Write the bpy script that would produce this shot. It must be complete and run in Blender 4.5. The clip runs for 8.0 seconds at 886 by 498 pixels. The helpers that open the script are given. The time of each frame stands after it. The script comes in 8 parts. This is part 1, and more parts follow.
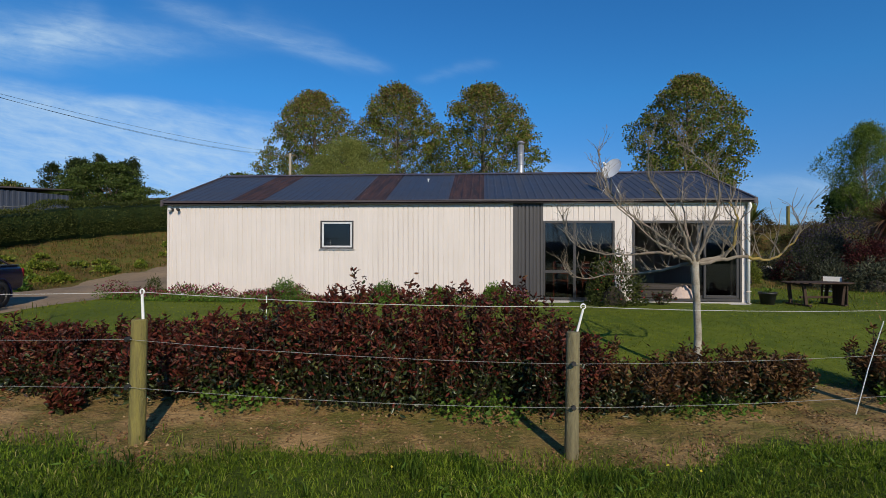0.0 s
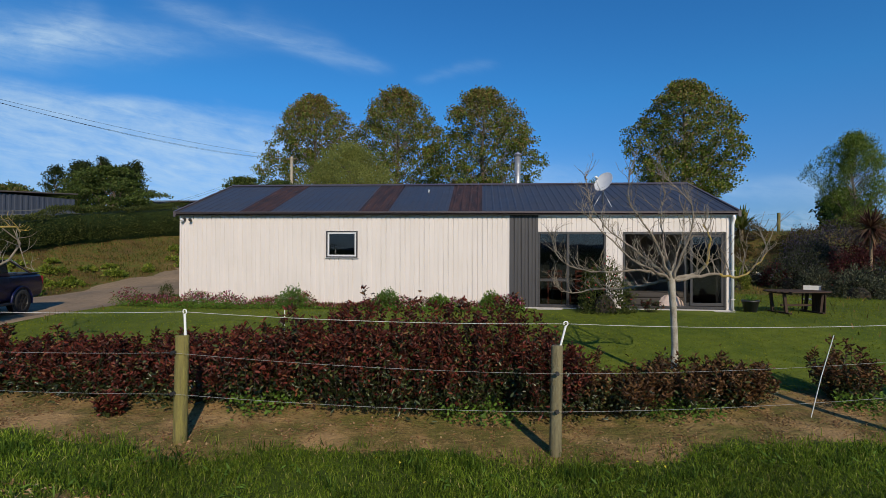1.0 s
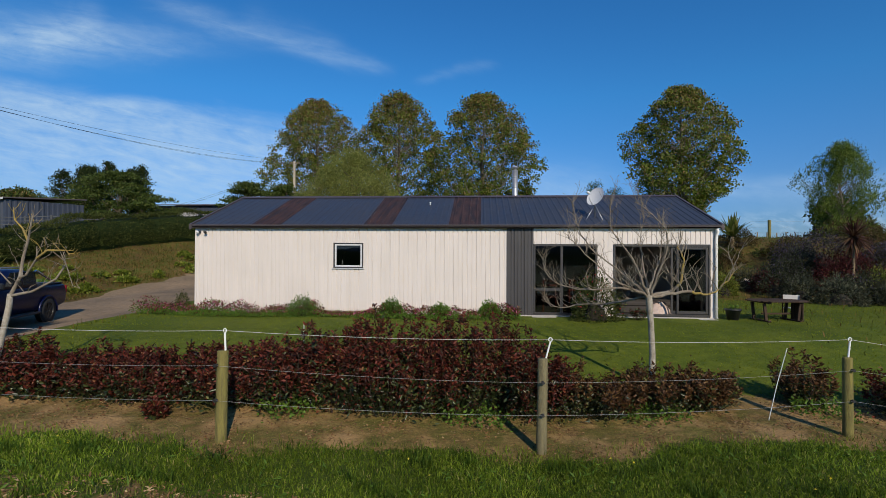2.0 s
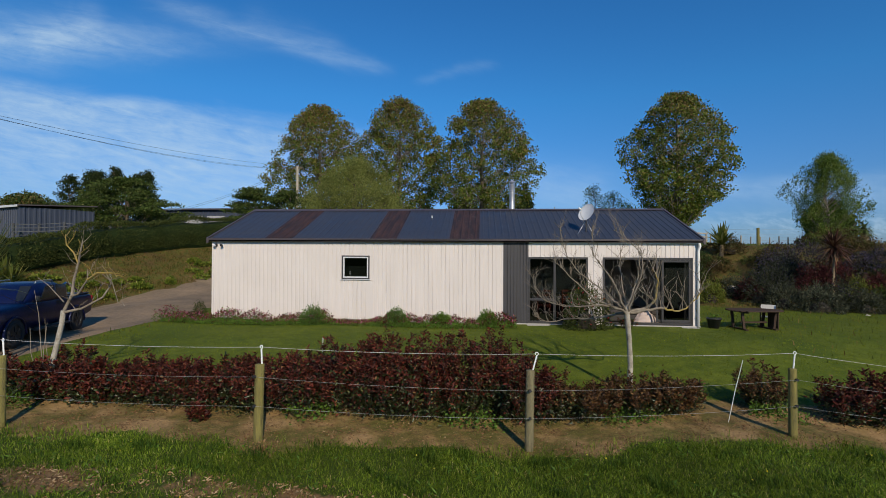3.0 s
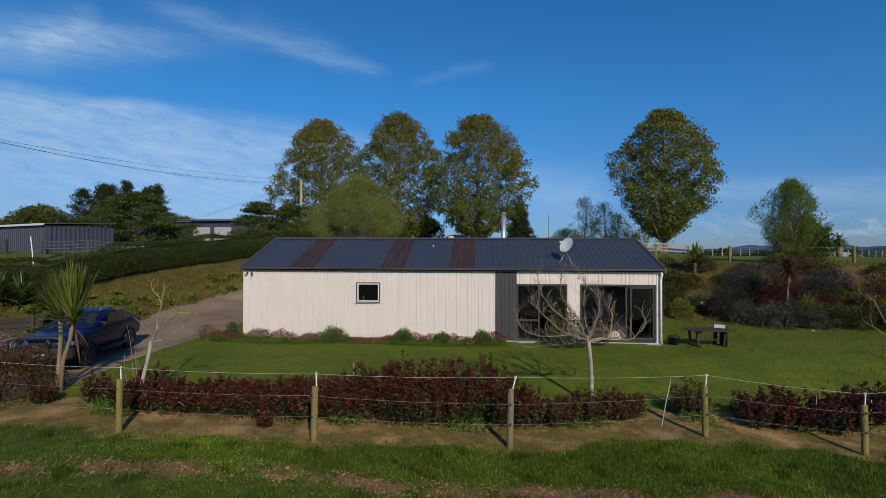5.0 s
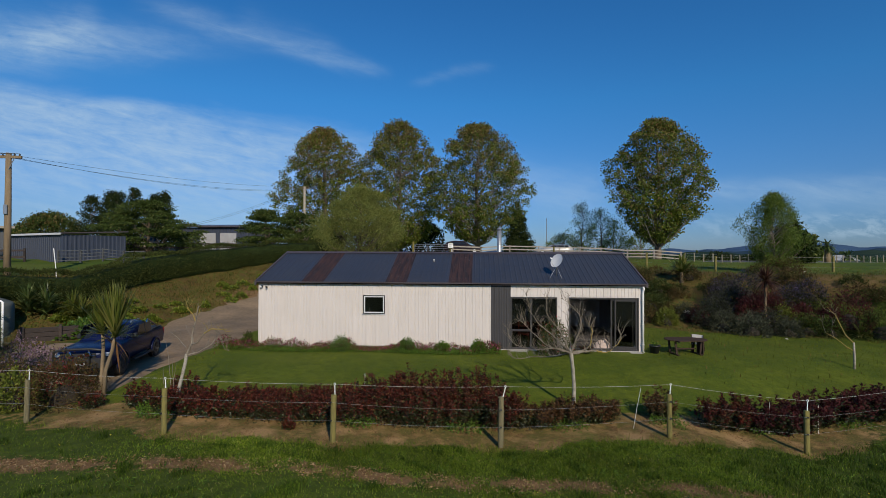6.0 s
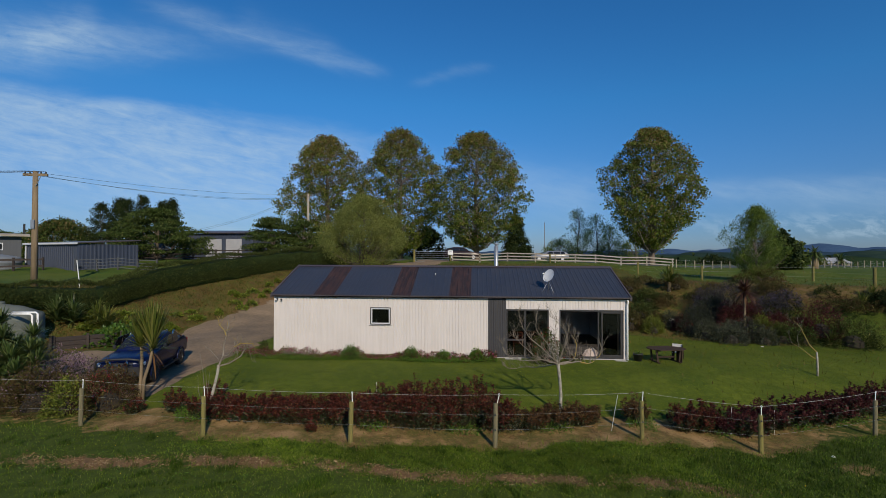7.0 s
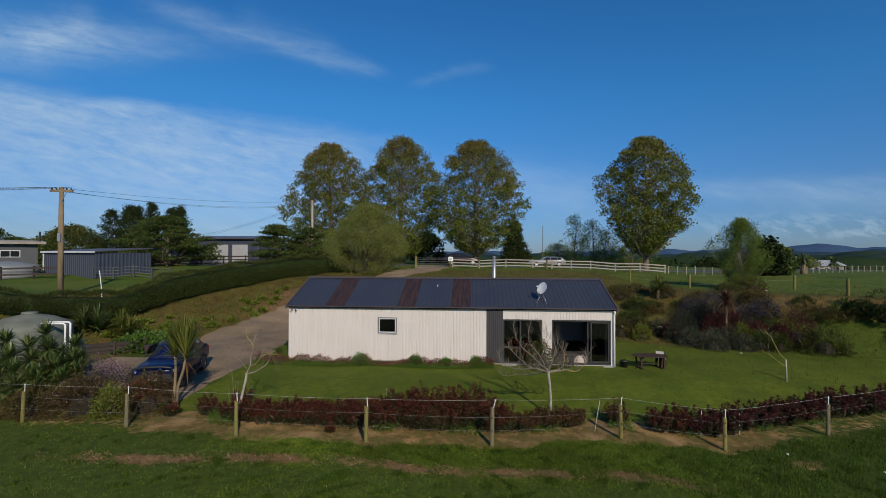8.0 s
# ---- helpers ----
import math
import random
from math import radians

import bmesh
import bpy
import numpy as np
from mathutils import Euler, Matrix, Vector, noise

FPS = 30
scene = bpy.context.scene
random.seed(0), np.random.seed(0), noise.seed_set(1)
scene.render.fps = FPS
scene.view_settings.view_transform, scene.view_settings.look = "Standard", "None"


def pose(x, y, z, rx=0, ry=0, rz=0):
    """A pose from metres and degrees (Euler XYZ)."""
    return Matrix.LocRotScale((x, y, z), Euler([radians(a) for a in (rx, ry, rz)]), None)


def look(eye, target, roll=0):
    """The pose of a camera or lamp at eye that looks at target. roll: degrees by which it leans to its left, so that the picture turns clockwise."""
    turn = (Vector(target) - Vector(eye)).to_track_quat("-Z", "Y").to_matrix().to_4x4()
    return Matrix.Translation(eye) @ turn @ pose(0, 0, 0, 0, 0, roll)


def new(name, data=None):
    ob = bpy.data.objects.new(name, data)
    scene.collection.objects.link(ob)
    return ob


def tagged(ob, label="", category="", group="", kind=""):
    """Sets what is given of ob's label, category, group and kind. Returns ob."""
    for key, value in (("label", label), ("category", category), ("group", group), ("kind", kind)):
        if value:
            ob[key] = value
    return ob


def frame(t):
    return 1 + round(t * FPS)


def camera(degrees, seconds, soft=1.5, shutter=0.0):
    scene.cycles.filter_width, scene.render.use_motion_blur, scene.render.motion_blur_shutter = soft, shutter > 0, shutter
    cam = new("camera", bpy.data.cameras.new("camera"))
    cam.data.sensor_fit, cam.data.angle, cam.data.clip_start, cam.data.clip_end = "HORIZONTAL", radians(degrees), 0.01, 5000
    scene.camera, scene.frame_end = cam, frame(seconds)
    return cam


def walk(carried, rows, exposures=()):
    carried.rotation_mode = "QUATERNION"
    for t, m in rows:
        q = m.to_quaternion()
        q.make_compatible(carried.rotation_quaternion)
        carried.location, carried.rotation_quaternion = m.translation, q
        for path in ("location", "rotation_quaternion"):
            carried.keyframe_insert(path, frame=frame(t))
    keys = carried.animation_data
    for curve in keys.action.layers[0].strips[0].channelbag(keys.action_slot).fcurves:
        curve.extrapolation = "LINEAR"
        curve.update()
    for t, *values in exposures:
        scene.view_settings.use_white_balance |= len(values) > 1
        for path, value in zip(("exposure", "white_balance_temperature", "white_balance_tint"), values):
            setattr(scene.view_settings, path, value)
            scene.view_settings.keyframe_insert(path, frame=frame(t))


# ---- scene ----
cam = camera(85.6, 8.0, soft=0.7)
PATH = [
    (0, (-0.196, 0.071, 1.894), (-0.358, 2.064, 1.908), 0.2),
    (0.5, (-0.173, -0.227, 2.009), (-0.335, 1.767, 2.024), 0.2),
    (1, (-0.162, -0.559, 2.135), (-0.321, 1.434, 2.15), 0.3),
    (1.5, (-0.144, -0.93, 2.279), (-0.304, 1.064, 2.295), 0.3),
    (3, (-0.068, -2.337, 2.812), (-0.229, -0.343, 2.829), 0.3),
    (3.5, (-0.057, -2.899, 3.034), (-0.217, -0.906, 3.051), 0.2),
    (4, (-0.037, -3.482, 3.245), (-0.195, -1.488, 3.265), 0.2),
    (4.5, (-0.036, -4.111, 3.482), (-0.186, -2.117, 3.504), 0.2),
    (6, (0.091, -6.286, 4.323), (-0.055, -4.292, 4.348), 0.2),
    (6.5, (0.11, -7.094, 4.641), (-0.035, -5.099, 4.666), 0.2),
    (7, (0.134, -7.943, 4.975), (-0.009, -5.948, 5.001), 0.2),
    (7.5, (0.153, -8.823, 5.326), (0.011, -6.828, 5.349), 0.2),
    (8, (0.148, -9.703, 5.638), (0.007, -7.708, 5.664), 0.2),
]
walk(cam, [(t, look(eye, target, roll)) for t, eye, target, roll in PATH], [(0, -0.08), (4, -0.2), (8, -0.34)])

# ---- daylight: low sun behind the camera, blue sky with thin high cloud ----
SUN_TURN, SUN_HEIGHT = 23.0, 31.0
world = bpy.data.worlds.new("daylight")
scene.world = world
world.use_nodes = True


def wire(tree, a, out, b, inp):
    tree.links.new(a.outputs[out], b.inputs[inp])


def node(tree, kind, **values):
    n = tree.nodes.new(kind)
    for key, value in values.items():
        n.inputs[key].default_value = value
    return n


def maths(tree, op, a, b=None, c=None):
    n = tree.nodes.new("ShaderNodeMath")
    n.operation = op
    for i, v in enumerate((a, b, c)):
        if v is None:
            continue
        if isinstance(v, (int, float)):
            n.inputs[i].default_value = v
        else:
            tree.links.new(v, n.inputs[i])
    return n.outputs[0]


def ramp(tree, source, stops):
    n = tree.nodes.new("ShaderNodeValToRGB")
    e = n.color_ramp.elements
    while len(e) < len(stops):
        e.new(0.5)
    for el, (p, c) in zip(e, stops):
        el.position, el.color = p, (c, c, c, 1) if isinstance(c, (int, float)) else (*c, 1)
    tree.links.new(source, n.inputs[0])
    return n.outputs[0]


def blend(tree, fac, a, b, kind="MIX"):
    n = tree.nodes.new("ShaderNodeMix")
    n.data_type, n.blend_type = "RGBA", kind
    for i, v in ((0, fac), (6, a), (7, b)):
        if isinstance(v, (int, float)):
            n.inputs[i].default_value = v
        elif isinstance(v, tuple):
            n.inputs[i].default_value = (*v, 1)
        else:
            tree.links.new(v, n.inputs[i])
    return n.outputs[2]


def build_sky():
    t = world.node_tree
    t.nodes.clear()
    sky = t.nodes.new("ShaderNodeTexSky")
    sky.sky_type, sky.sun_disc = "NISHITA", False
    sky.sun_elevation, sky.sun_rotation = radians(SUN_HEIGHT), radians(180 - SUN_TURN)
    sky.air_density, sky.dust_density, sky.ozone_density = 1.0, 0.3, 3.0
    place = t.nodes.new("ShaderNodeTexCoord")
    parts = t.nodes.new("ShaderNodeSeparateXYZ")
    wire(t, place, "Generated", parts, 0)
    # high cloud lies on a flat layer: the direction divided by its rise, drawn out along the wind
    rise = maths(t, "MAXIMUM", parts.outputs[2], 0.02)
    px, py = maths(t, "DIVIDE", parts.outputs[0], rise), maths(t, "DIVIDE", parts.outputs[1], rise)
    co, si = math.cos(radians(24)), math.sin(radians(24))
    along = maths(t, "ADD", maths(t, "MULTIPLY", px, co), maths(t, "MULTIPLY", py, si))
    across = maths(t, "ADD", maths(t, "MULTIPLY", px, -si), maths(t, "MULTIPLY", py, co))
    flat = t.nodes.new("ShaderNodeCombineXYZ")
    t.links.new(maths(t, "MULTIPLY", along, 0.5), flat.inputs[0])
    t.links.new(maths(t, "MULTIPLY", across, 0.8), flat.inputs[1])
    streak = node(t, "ShaderNodeTexNoise", Scale=0.9, Detail=8.0, Roughness=0.55, Distortion=1.6)
    wire(t, flat, 0, streak, 0)
    wisp = node(t, "ShaderNodeTexNoise", Scale=3.2, Detail=7.0, Roughness=0.7, Distortion=1.0)
    wire(t, flat, 0, wisp, 0)
    veil = maths(t, "ADD", maths(t, "MULTIPLY", streak.outputs[0], 0.75), maths(t, "MULTIPLY", wisp.outputs[0], 0.25))
    side = maths(t, "MULTIPLY", maths(t, "MINIMUM", maths(t, "MAXIMUM", maths(t, "ADD", px, 1.3), -2.2), 1.6), -0.075)
    fac = ramp(t, maths(t, "ADD", veil, side), [(0.44, 0.0), (0.6, 0.5), (0.78, 1.0)])
    fac = maths(t, "MULTIPLY", fac, 0.4)
    # the cirrus ahead: long streaks that slope down to the east, on the picture-flat plane u = x / y, v = z / y
    ahead = maths(t, "MAXIMUM", parts.outputs[1], 0.05)
    u, v = maths(t, "DIVIDE", parts.outputs[0], ahead), maths(t, "DIVIDE", parts.outputs[2], ahead)

    def smooth(value, lo, hi):
        n = node(t, "ShaderNodeMapRange", **{"From Min": lo, "From Max": hi})
        n.interpolation_type = "SMOOTHSTEP"
        t.links.new(value, n.inputs["Value"])
        return n.outputs[0]

    def along_line(p0, p1):
        dx, dy = p1[0] - p0[0], p1[1] - p0[1]
        ln = math.hypot(dx, dy)
        du, dv = maths(t, "SUBTRACT", u, p0[0]), maths(t, "SUBTRACT", v, p0[1])
        s = maths(t, "ADD", maths(t, "MULTIPLY", du, dx / ln ** 2), maths(t, "MULTIPLY", dv, dy / ln ** 2))
        d = maths(t, "ADD", maths(t, "MULTIPLY", du, -dy / ln), maths(t, "MULTIPLY", dv, dx / ln))
        return s, d

    def grain(su, sv, scale, detail, rough, warp):
        co, si = math.cos(radians(-12)), math.sin(radians(-12))
        a = maths(t, "ADD", maths(t, "MULTIPLY", u, co * su), maths(t, "MULTIPLY", v, si * su))
        b = maths(t, "ADD", maths(t, "MULTIPLY", u, -si * sv), maths(t, "MULTIPLY", v, co * sv))
        c = t.nodes.new("ShaderNodeCombineXYZ")
        t.links.new(a, c.inputs[0])
        t.links.new(b, c.inputs[1])
        n = node(t, "ShaderNodeTexNoise", Scale=scale, Detail=detail, Roughness=rough, Distortion=warp)
        wire(t, c, 0, n, 0)
        return n.outputs[0]
    soft, fibre = grain(2.0, 5.0, 1.6, 6.0, 0.55, 0.8), grain(2.6, 17.0, 2.4, 8.0, 0.66, 0.5)
    mottle = grain(7.0, 16.0, 3.0, 6.0, 0.6, 0.3)

    def band(p0, p1, w0, w1, amount, bow=0.0, ends=(0.3, 0.7)):
        s, d = along_line(p0, p1)
        d = maths(t, "ADD", d, maths(t, "MULTIPLY", maths(t, "SUBTRACT", soft, 0.5), 0.07))
        d = maths(t, "SUBTRACT", d, maths(t, "MULTIPLY", maths(t, "MULTIPLY", s, maths(t, "SUBTRACT", 1.0, s)), 4 * bow))
        w = maths(t, "ADD", maths(t, "MULTIPLY", s, w1 - w0), w0)
        q = maths(t, "DIVIDE", d, maths(t, "MAXIMUM", w, 0.002))
        g = maths(t, "EXPONENT", maths(t, "MULTIPLY", maths(t, "MULTIPLY", q, q), -1.0))
        g = maths(t, "MULTIPLY", g, maths(t, "MULTIPLY", smooth(s, 0.0, ends[0]), maths(t, "SUBTRACT", 1.0, smooth(s, ends[1], 1.0))))
        return maths(t, "MULTIPLY", g, amount)
    veils = band((-0.8, 0.575), (-0.17, 0.382), 0.028, 0.013, 0.17, -0.006, (0.3, 0.88))
    for args in (((-0.55, 0.53), (-0.28, 0.43), 0.03, 0.02, 0.08), ((-1.4, 0.48), (-0.42, 0.44), 0.07, 0.02, 0.36, 0.012, (0.2, 0.4)), ((-1.05, 0.44), (-0.82, 0.54), 0.035, 0.05, 0.15), ((-0.16, 0.362), (0.05, 0.397), 0.01, 0.012, 0.07), ((-0.02, 0.17), (0.3, 0.1), 0.04, 0.05, 0.2), ((0.3, 0.14), (1.1, 0.11), 0.02, 0.035, 0.2)):
        veils = maths(t, "ADD", veils, band(*args))
    # the broad sheet of cloud low in the west, with a ragged bright upper edge
    s, d = along_line((-1.1, 0.40), (-0.17, 0.245))
    d = maths(t, "ADD", d, maths(t, "MULTIPLY", maths(t, "SUBTRACT", soft, 0.5), 0.10))
    deep = maths(t, "SUBTRACT", 1.0, maths(t, "MULTIPLY", smooth(d, -0.08, -0.34), 0.62))
    sheet = maths(t, "MULTIPLY", maths(t, "MULTIPLY", smooth(d, 0.02, -0.05), deep), maths(t, "SUBTRACT", 1.0, smooth(s, 0.6, 1.25)))
    veils = maths(t, "ADD", veils, maths(t, "MULTIPLY", sheet, 0.42))
    # grey-bottomed cloud bank over the hills in the east
    bank = maths(t, "MULTIPLY", maths(t, "MULTIPLY", smooth(v, 0.026, 0.05), maths(t, "SUBTRACT", 1.0, smooth(v, 0.06, 0.1))), smooth(u, 0.2, 0.75))
    veils = maths(t, "ADD", veils, maths(t, "MULTIPLY", maths(t, "MULTIPLY", bank, smooth(mottle, 0.42, 0.62)), 0.3))
    body = maths(t, "ADD", maths(t, "MULTIPLY", fibre, 1.25), maths(t, "MULTIPLY", mottle, 0.55))
    veils = maths(t, "MULTIPLY", veils, maths(t, "MAXIMUM", maths(t, "SUBTRACT", maths(t, "MULTIPLY", body, 1.9), 0.66), 0.12))
    front = smooth(parts.outputs[1], 0.2, 0.45)
    fac = maths(t, "MINIMUM", maths(t, "ADD", maths(t, "MULTIPLY", fac, maths(t, "SUBTRACT", 1.0, front)), maths(t, "MULTIPLY", veils, front)), 0.6)
    # deep blue overhead, greyer in the haze low down
    tone = ramp(t, parts.outputs[2], [(0.0, (0.36, 0.5, 0.86)), (0.12, (0.36, 0.64, 1.02)), (0.3, (0.26, 0.83, 1.25)), (0.6, (0.21, 0.8, 1.3))])
    tinted = blend(t, 1.0, sky.outputs[0], tone, "MULTIPLY")
    mixed = blend(t, fac, tinted, (5.4, 7.1, 8.6))
    back = node(t, "ShaderNodeBackground", Strength=0.106)
    t.links.new(mixed, back.inputs[0])
    out = t.nodes.new("ShaderNodeOutputWorld")
    wire(t, back, 0, out, 0)


build_sky()
sun = new("sun", bpy.data.lights.new("sun", "SUN"))
sun.data.energy, sun.data.angle, sun.data.color = 4.7, radians(0.6), (1.0, 0.87, 0.68)
a, e = radians(SUN_TURN), radians(SUN_HEIGHT)
sun.matrix_basis = look((math.sin(a) * math.cos(e) * 60, -math.cos(a) * math.cos(e) * 60, math.sin(e) * 60), (0, 0, 0))

# ---- materials ----
def shader(name, rough=0.6, metal=0.0, spec=0.5):
    m = bpy.data.materials.new(name)
    m.use_nodes = True
    b = m.node_tree.nodes["Principled BSDF"]
    b.inputs["Roughness"].default_value, b.inputs["Metallic"].default_value = rough, metal
    b.inputs["Specular IOR Level"].default_value = spec
    return m, m.node_tree, b


def relief(t, b, height, strength, dist=0.02):
    n = node(t, "ShaderNodeBump", Strength=strength, Distance=dist)
    t.links.new(height, n.inputs["Height"])
    t.links.new(n.outputs[0], b.inputs["Normal"])


def noise_at(t, scale, detail=4.0, stretch=None, rough=0.55):
    c = t.nodes.new("ShaderNodeNewGeometry")
    src = c.outputs["Position"]
    if stretch:
        mp = t.nodes.new("ShaderNodeMapping")
        mp.inputs["Scale"].default_value = stretch
        t.links.new(src, mp.inputs[0])
        src = mp.outputs[0]
    n = node(t, "ShaderNodeTexNoise", Scale=scale, Detail=detail, Roughness=rough)
    t.links.new(src, n.inputs[0])
    return n.outputs[0]


def surface(name, c1, c2, rough=0.6, scale=3.0, fine=40.0, metal=0.0, bump=0.15, stretch=None, spec=0.5, vary=0.0, island=0.0):
    """A plain surface with stains at a large scale and grain at a fine one."""
    m, t, b = shader(name, rough, metal, spec)
    big = noise_at(t, scale, 5.0, stretch)
    small = noise_at(t, fine, 3.0, stretch)
    f = maths(t, "ADD", maths(t, "MULTIPLY", big, 0.65), maths(t, "MULTIPLY", small, 0.35))
    f = ramp(t, f, [(0.34, 0.0), (0.66, 1.0)])
    col = blend(t, f, c1, c2)
    rnd = None
    if vary:
        rnd, amount = t.nodes.new("ShaderNodeObjectInfo").outputs["Random"], vary
    elif island:
        rnd, amount = t.nodes.new("ShaderNodeNewGeometry").outputs["Random Per Island"], island
    if rnd:
        k = maths(t, "ADD", maths(t, "MULTIPLY", rnd, 2 * amount), 1 - amount)
        col = blend(t, 1.0, col, k, "MULTIPLY")
    t.links.new(col, b.inputs["Base Color"])
    t.links.new(maths(t, "ADD", maths(t, "MULTIPLY", small, 0.2), rough - 0.1), b.inputs["Roughness"])
    if bump:
        relief(t, b, small, bump)
    return m


def leafy(name, stops, rough=0.45, through_light=0.3, spec=0.4, patchy=0.0):
    """Leaves: each one takes its own tone from the stops; some light passes through."""
    m, t, b = shader(name, rough, 0.0, spec)
    rnd = t.nodes.new("ShaderNodeNewGeometry").outputs["Random Per Island"]
    col = ramp(t, rnd, stops)
    patch = noise_at(t, 1.3, 3.0)
    k = maths(t, "ADD", maths(t, "MULTIPLY", patch, 0.9), 0.55)
    if patchy:
        k = maths(t, "ADD", k, maths(t, "MULTIPLY", maths(t, "SUBTRACT", noise_at(t, 0.45, 4.0), 0.5), patchy))
    col = blend(t, 1.0, col, k, "MULTIPLY")
    t.links.new(col, b.inputs["Base Color"])
    tr = t.nodes.new("ShaderNodeBsdfTranslucent")
    t.links.new(col, tr.inputs[0])
    mix = node(t, "ShaderNodeMixShader", Fac=through_light)
    wire(t, b, 0, mix, 1)
    wire(t, tr, 0, mix, 2)
    out = t.nodes["Material Output"]
    wire(t, mix, 0, out, 0)
    return m


def glazing():
    m, t, b = shader("window glass", 0.02)
    gl = node(t, "ShaderNodeBsdfGlossy", Roughness=0.015)
    gl.inputs[0].default_value = (0.9, 0.95, 1, 1)
    clear = t.nodes.new("ShaderNodeBsdfTransparent")
    clear.inputs[0].default_value = (0.42, 0.44, 0.46, 1)
    fr = node(t, "ShaderNodeFresnel", IOR=1.5)
    mix = t.nodes.new("ShaderNodeMixShader")
    k = maths(t, "ADD", maths(t, "MULTIPLY", fr.outputs[0], 1.1), 0.01)
    t.links.new(k, mix.inputs[0])
    wire(t, clear, 0, mix, 1)
    wire(t, gl, 0, mix, 2)
    wire(t, mix, 0, t.nodes["Material Output"], 0)
    return m


def cladding(name, c1, c2, rough, stain):
    """Painted long-run steel: faint streaks down the sheet and grime at random."""
    m, t, b = shader(name, rough, 0.0, 0.4)
    streak = noise_at(t, 1.0, 5.0, (7.0, 7.0, 0.5))
    cloud = noise_at(t, 0.9, 4.0)
    grain = noise_at(t, 60.0, 2.0)
    f = maths(t, "ADD", maths(t, "MULTIPLY", streak, 0.6), maths(t, "MULTIPLY", cloud, 0.4))
    col = blend(t, ramp(t, f, [(0.35, 0.0), (0.7, 1.0)]), c1, c2)
    k = maths(t, "ADD", maths(t, "MULTIPLY", grain, stain), 1 - stain / 2)
    t.links.new(blend(t, 1.0, col, k, "MULTIPLY"), b.inputs["Base Color"])
    t.links.new(maths(t, "ADD", maths(t, "MULTIPLY", cloud, 0.25), rough - 0.12), b.inputs["Roughness"])
    relief(t, b, cloud, 0.05, 0.05)
    return m


def speckled(name):
    """Old brown roof paint with dark bare streaks and pale lichen spots."""
    m, t, b = shader(name, 0.7, 0.0, 0.25)
    streak = noise_at(t, 1.0, 5.0, (9.0, 1.2, 1.2))
    col = blend(t, ramp(t, streak, [(0.38, 0.0), (0.6, 1.0)]), (0.022, 0.016, 0.018), (0.05, 0.027, 0.024))
    spots = maths(t, "ADD", maths(t, "MULTIPLY", noise_at(t, 16.0, 3.0), 0.7), maths(t, "MULTIPLY", noise_at(t, 2.2, 3.0), 0.3))
    col = blend(t, ramp(t, spots, [(0.62, 0.0), (0.66, 0.6)]), col, (0.2, 0.17, 0.15))
    t.links.new(col, b.inputs["Base Color"])
    relief(t, b, streak, 0.1, 0.03)
    return m


M_CREAM = cladding("cream painted steel", (0.625, 0.573, 0.542), (0.55, 0.503, 0.47), 0.5, 0.08)
M_DARK = cladding("charcoal painted steel", (0.045, 0.043, 0.046), (0.06, 0.058, 0.06), 0.45, 0.15)
M_ROOF = cladding("blue-black roof paint", (0.030, 0.033, 0.044), (0.044, 0.047, 0.058), 0.45, 0.25)
M_RUST = speckled("rust-brown lichened roof paint")
M_GUTTER = surface("dark brown gutter", (0.062, 0.05, 0.053), (0.08, 0.065, 0.068), 0.45, bump=0.03)
M_FRAME = surface("bronze aluminium", (0.035, 0.033, 0.034), (0.05, 0.046, 0.045), 0.35, bump=0.02)
M_ALU = surface("pale aluminium", (0.62, 0.63, 0.64), (0.5, 0.51, 0.53), 0.4, bump=0.02)
M_WHITE = surface("white plastic", (0.8, 0.8, 0.78), (0.72, 0.72, 0.7), 0.4, bump=0.02)
M_STEEL = surface("dull stainless steel", (0.5, 0.5, 0.5), (0.36, 0.355, 0.35), 0.42, metal=0.75, bump=0.03)
M_GALV = surface("galvanised steel", (0.45, 0.46, 0.47), (0.35, 0.36, 0.37), 0.45, metal=0.8, bump=0.05)
M_GLASS = glazing()
M_CONC = surface("concrete", (0.42, 0.4, 0.37), (0.32, 0.3, 0.28), 0.85, 2.0, 60.0, bump=0.2)
# Inner wall and ceiling colour darkened to stand in for the room's dimness.
M_DIMPLASTER = surface("plaster darkened for dim room", (0.055, 0.044, 0.035), (0.042, 0.034, 0.028), 0.9, bump=0.05)
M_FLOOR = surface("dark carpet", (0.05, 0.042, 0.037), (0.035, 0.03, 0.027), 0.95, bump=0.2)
M_POST = surface("weathered treated pine", (0.225, 0.195, 0.055), (0.11, 0.095, 0.042), 0.9, 4.0, 30.0, bump=0.6, stretch=(8, 8, 0.8), vary=0.2, spec=0.2)
M_POSTGREY = surface("silvered treated pine", (0.21, 0.185, 0.10), (0.105, 0.09, 0.055), 0.9, 4.0, 30.0, bump=0.6, stretch=(8, 8, 0.8), vary=0.2, spec=0.2)
M_WIRE = surface("white electric tape", (0.6, 0.6, 0.57), (0.45, 0.45, 0.43), 0.6, bump=0.0)
M_LINE = surface("fence wire", (0.42, 0.42, 0.4), (0.3, 0.3, 0.28), 0.5, metal=0.5, bump=0.0)
M_BARK = surface("grey bark with lichen", (0.42, 0.39, 0.325), (0.2, 0.17, 0.125), 0.9, 9.0, 55.0, bump=0.5)
M_TWIG = surface("grey twig bark", (0.27, 0.235, 0.185), (0.13, 0.105, 0.078), 0.9, 6.0, 45.0, bump=0.3, spec=0.2)
M_LICHEN = surface("yellow lichen bark", (0.36, 0.25, 0.045), (0.22, 0.18, 0.09), 0.9, 9.0, 45.0, bump=0.3, spec=0.2)
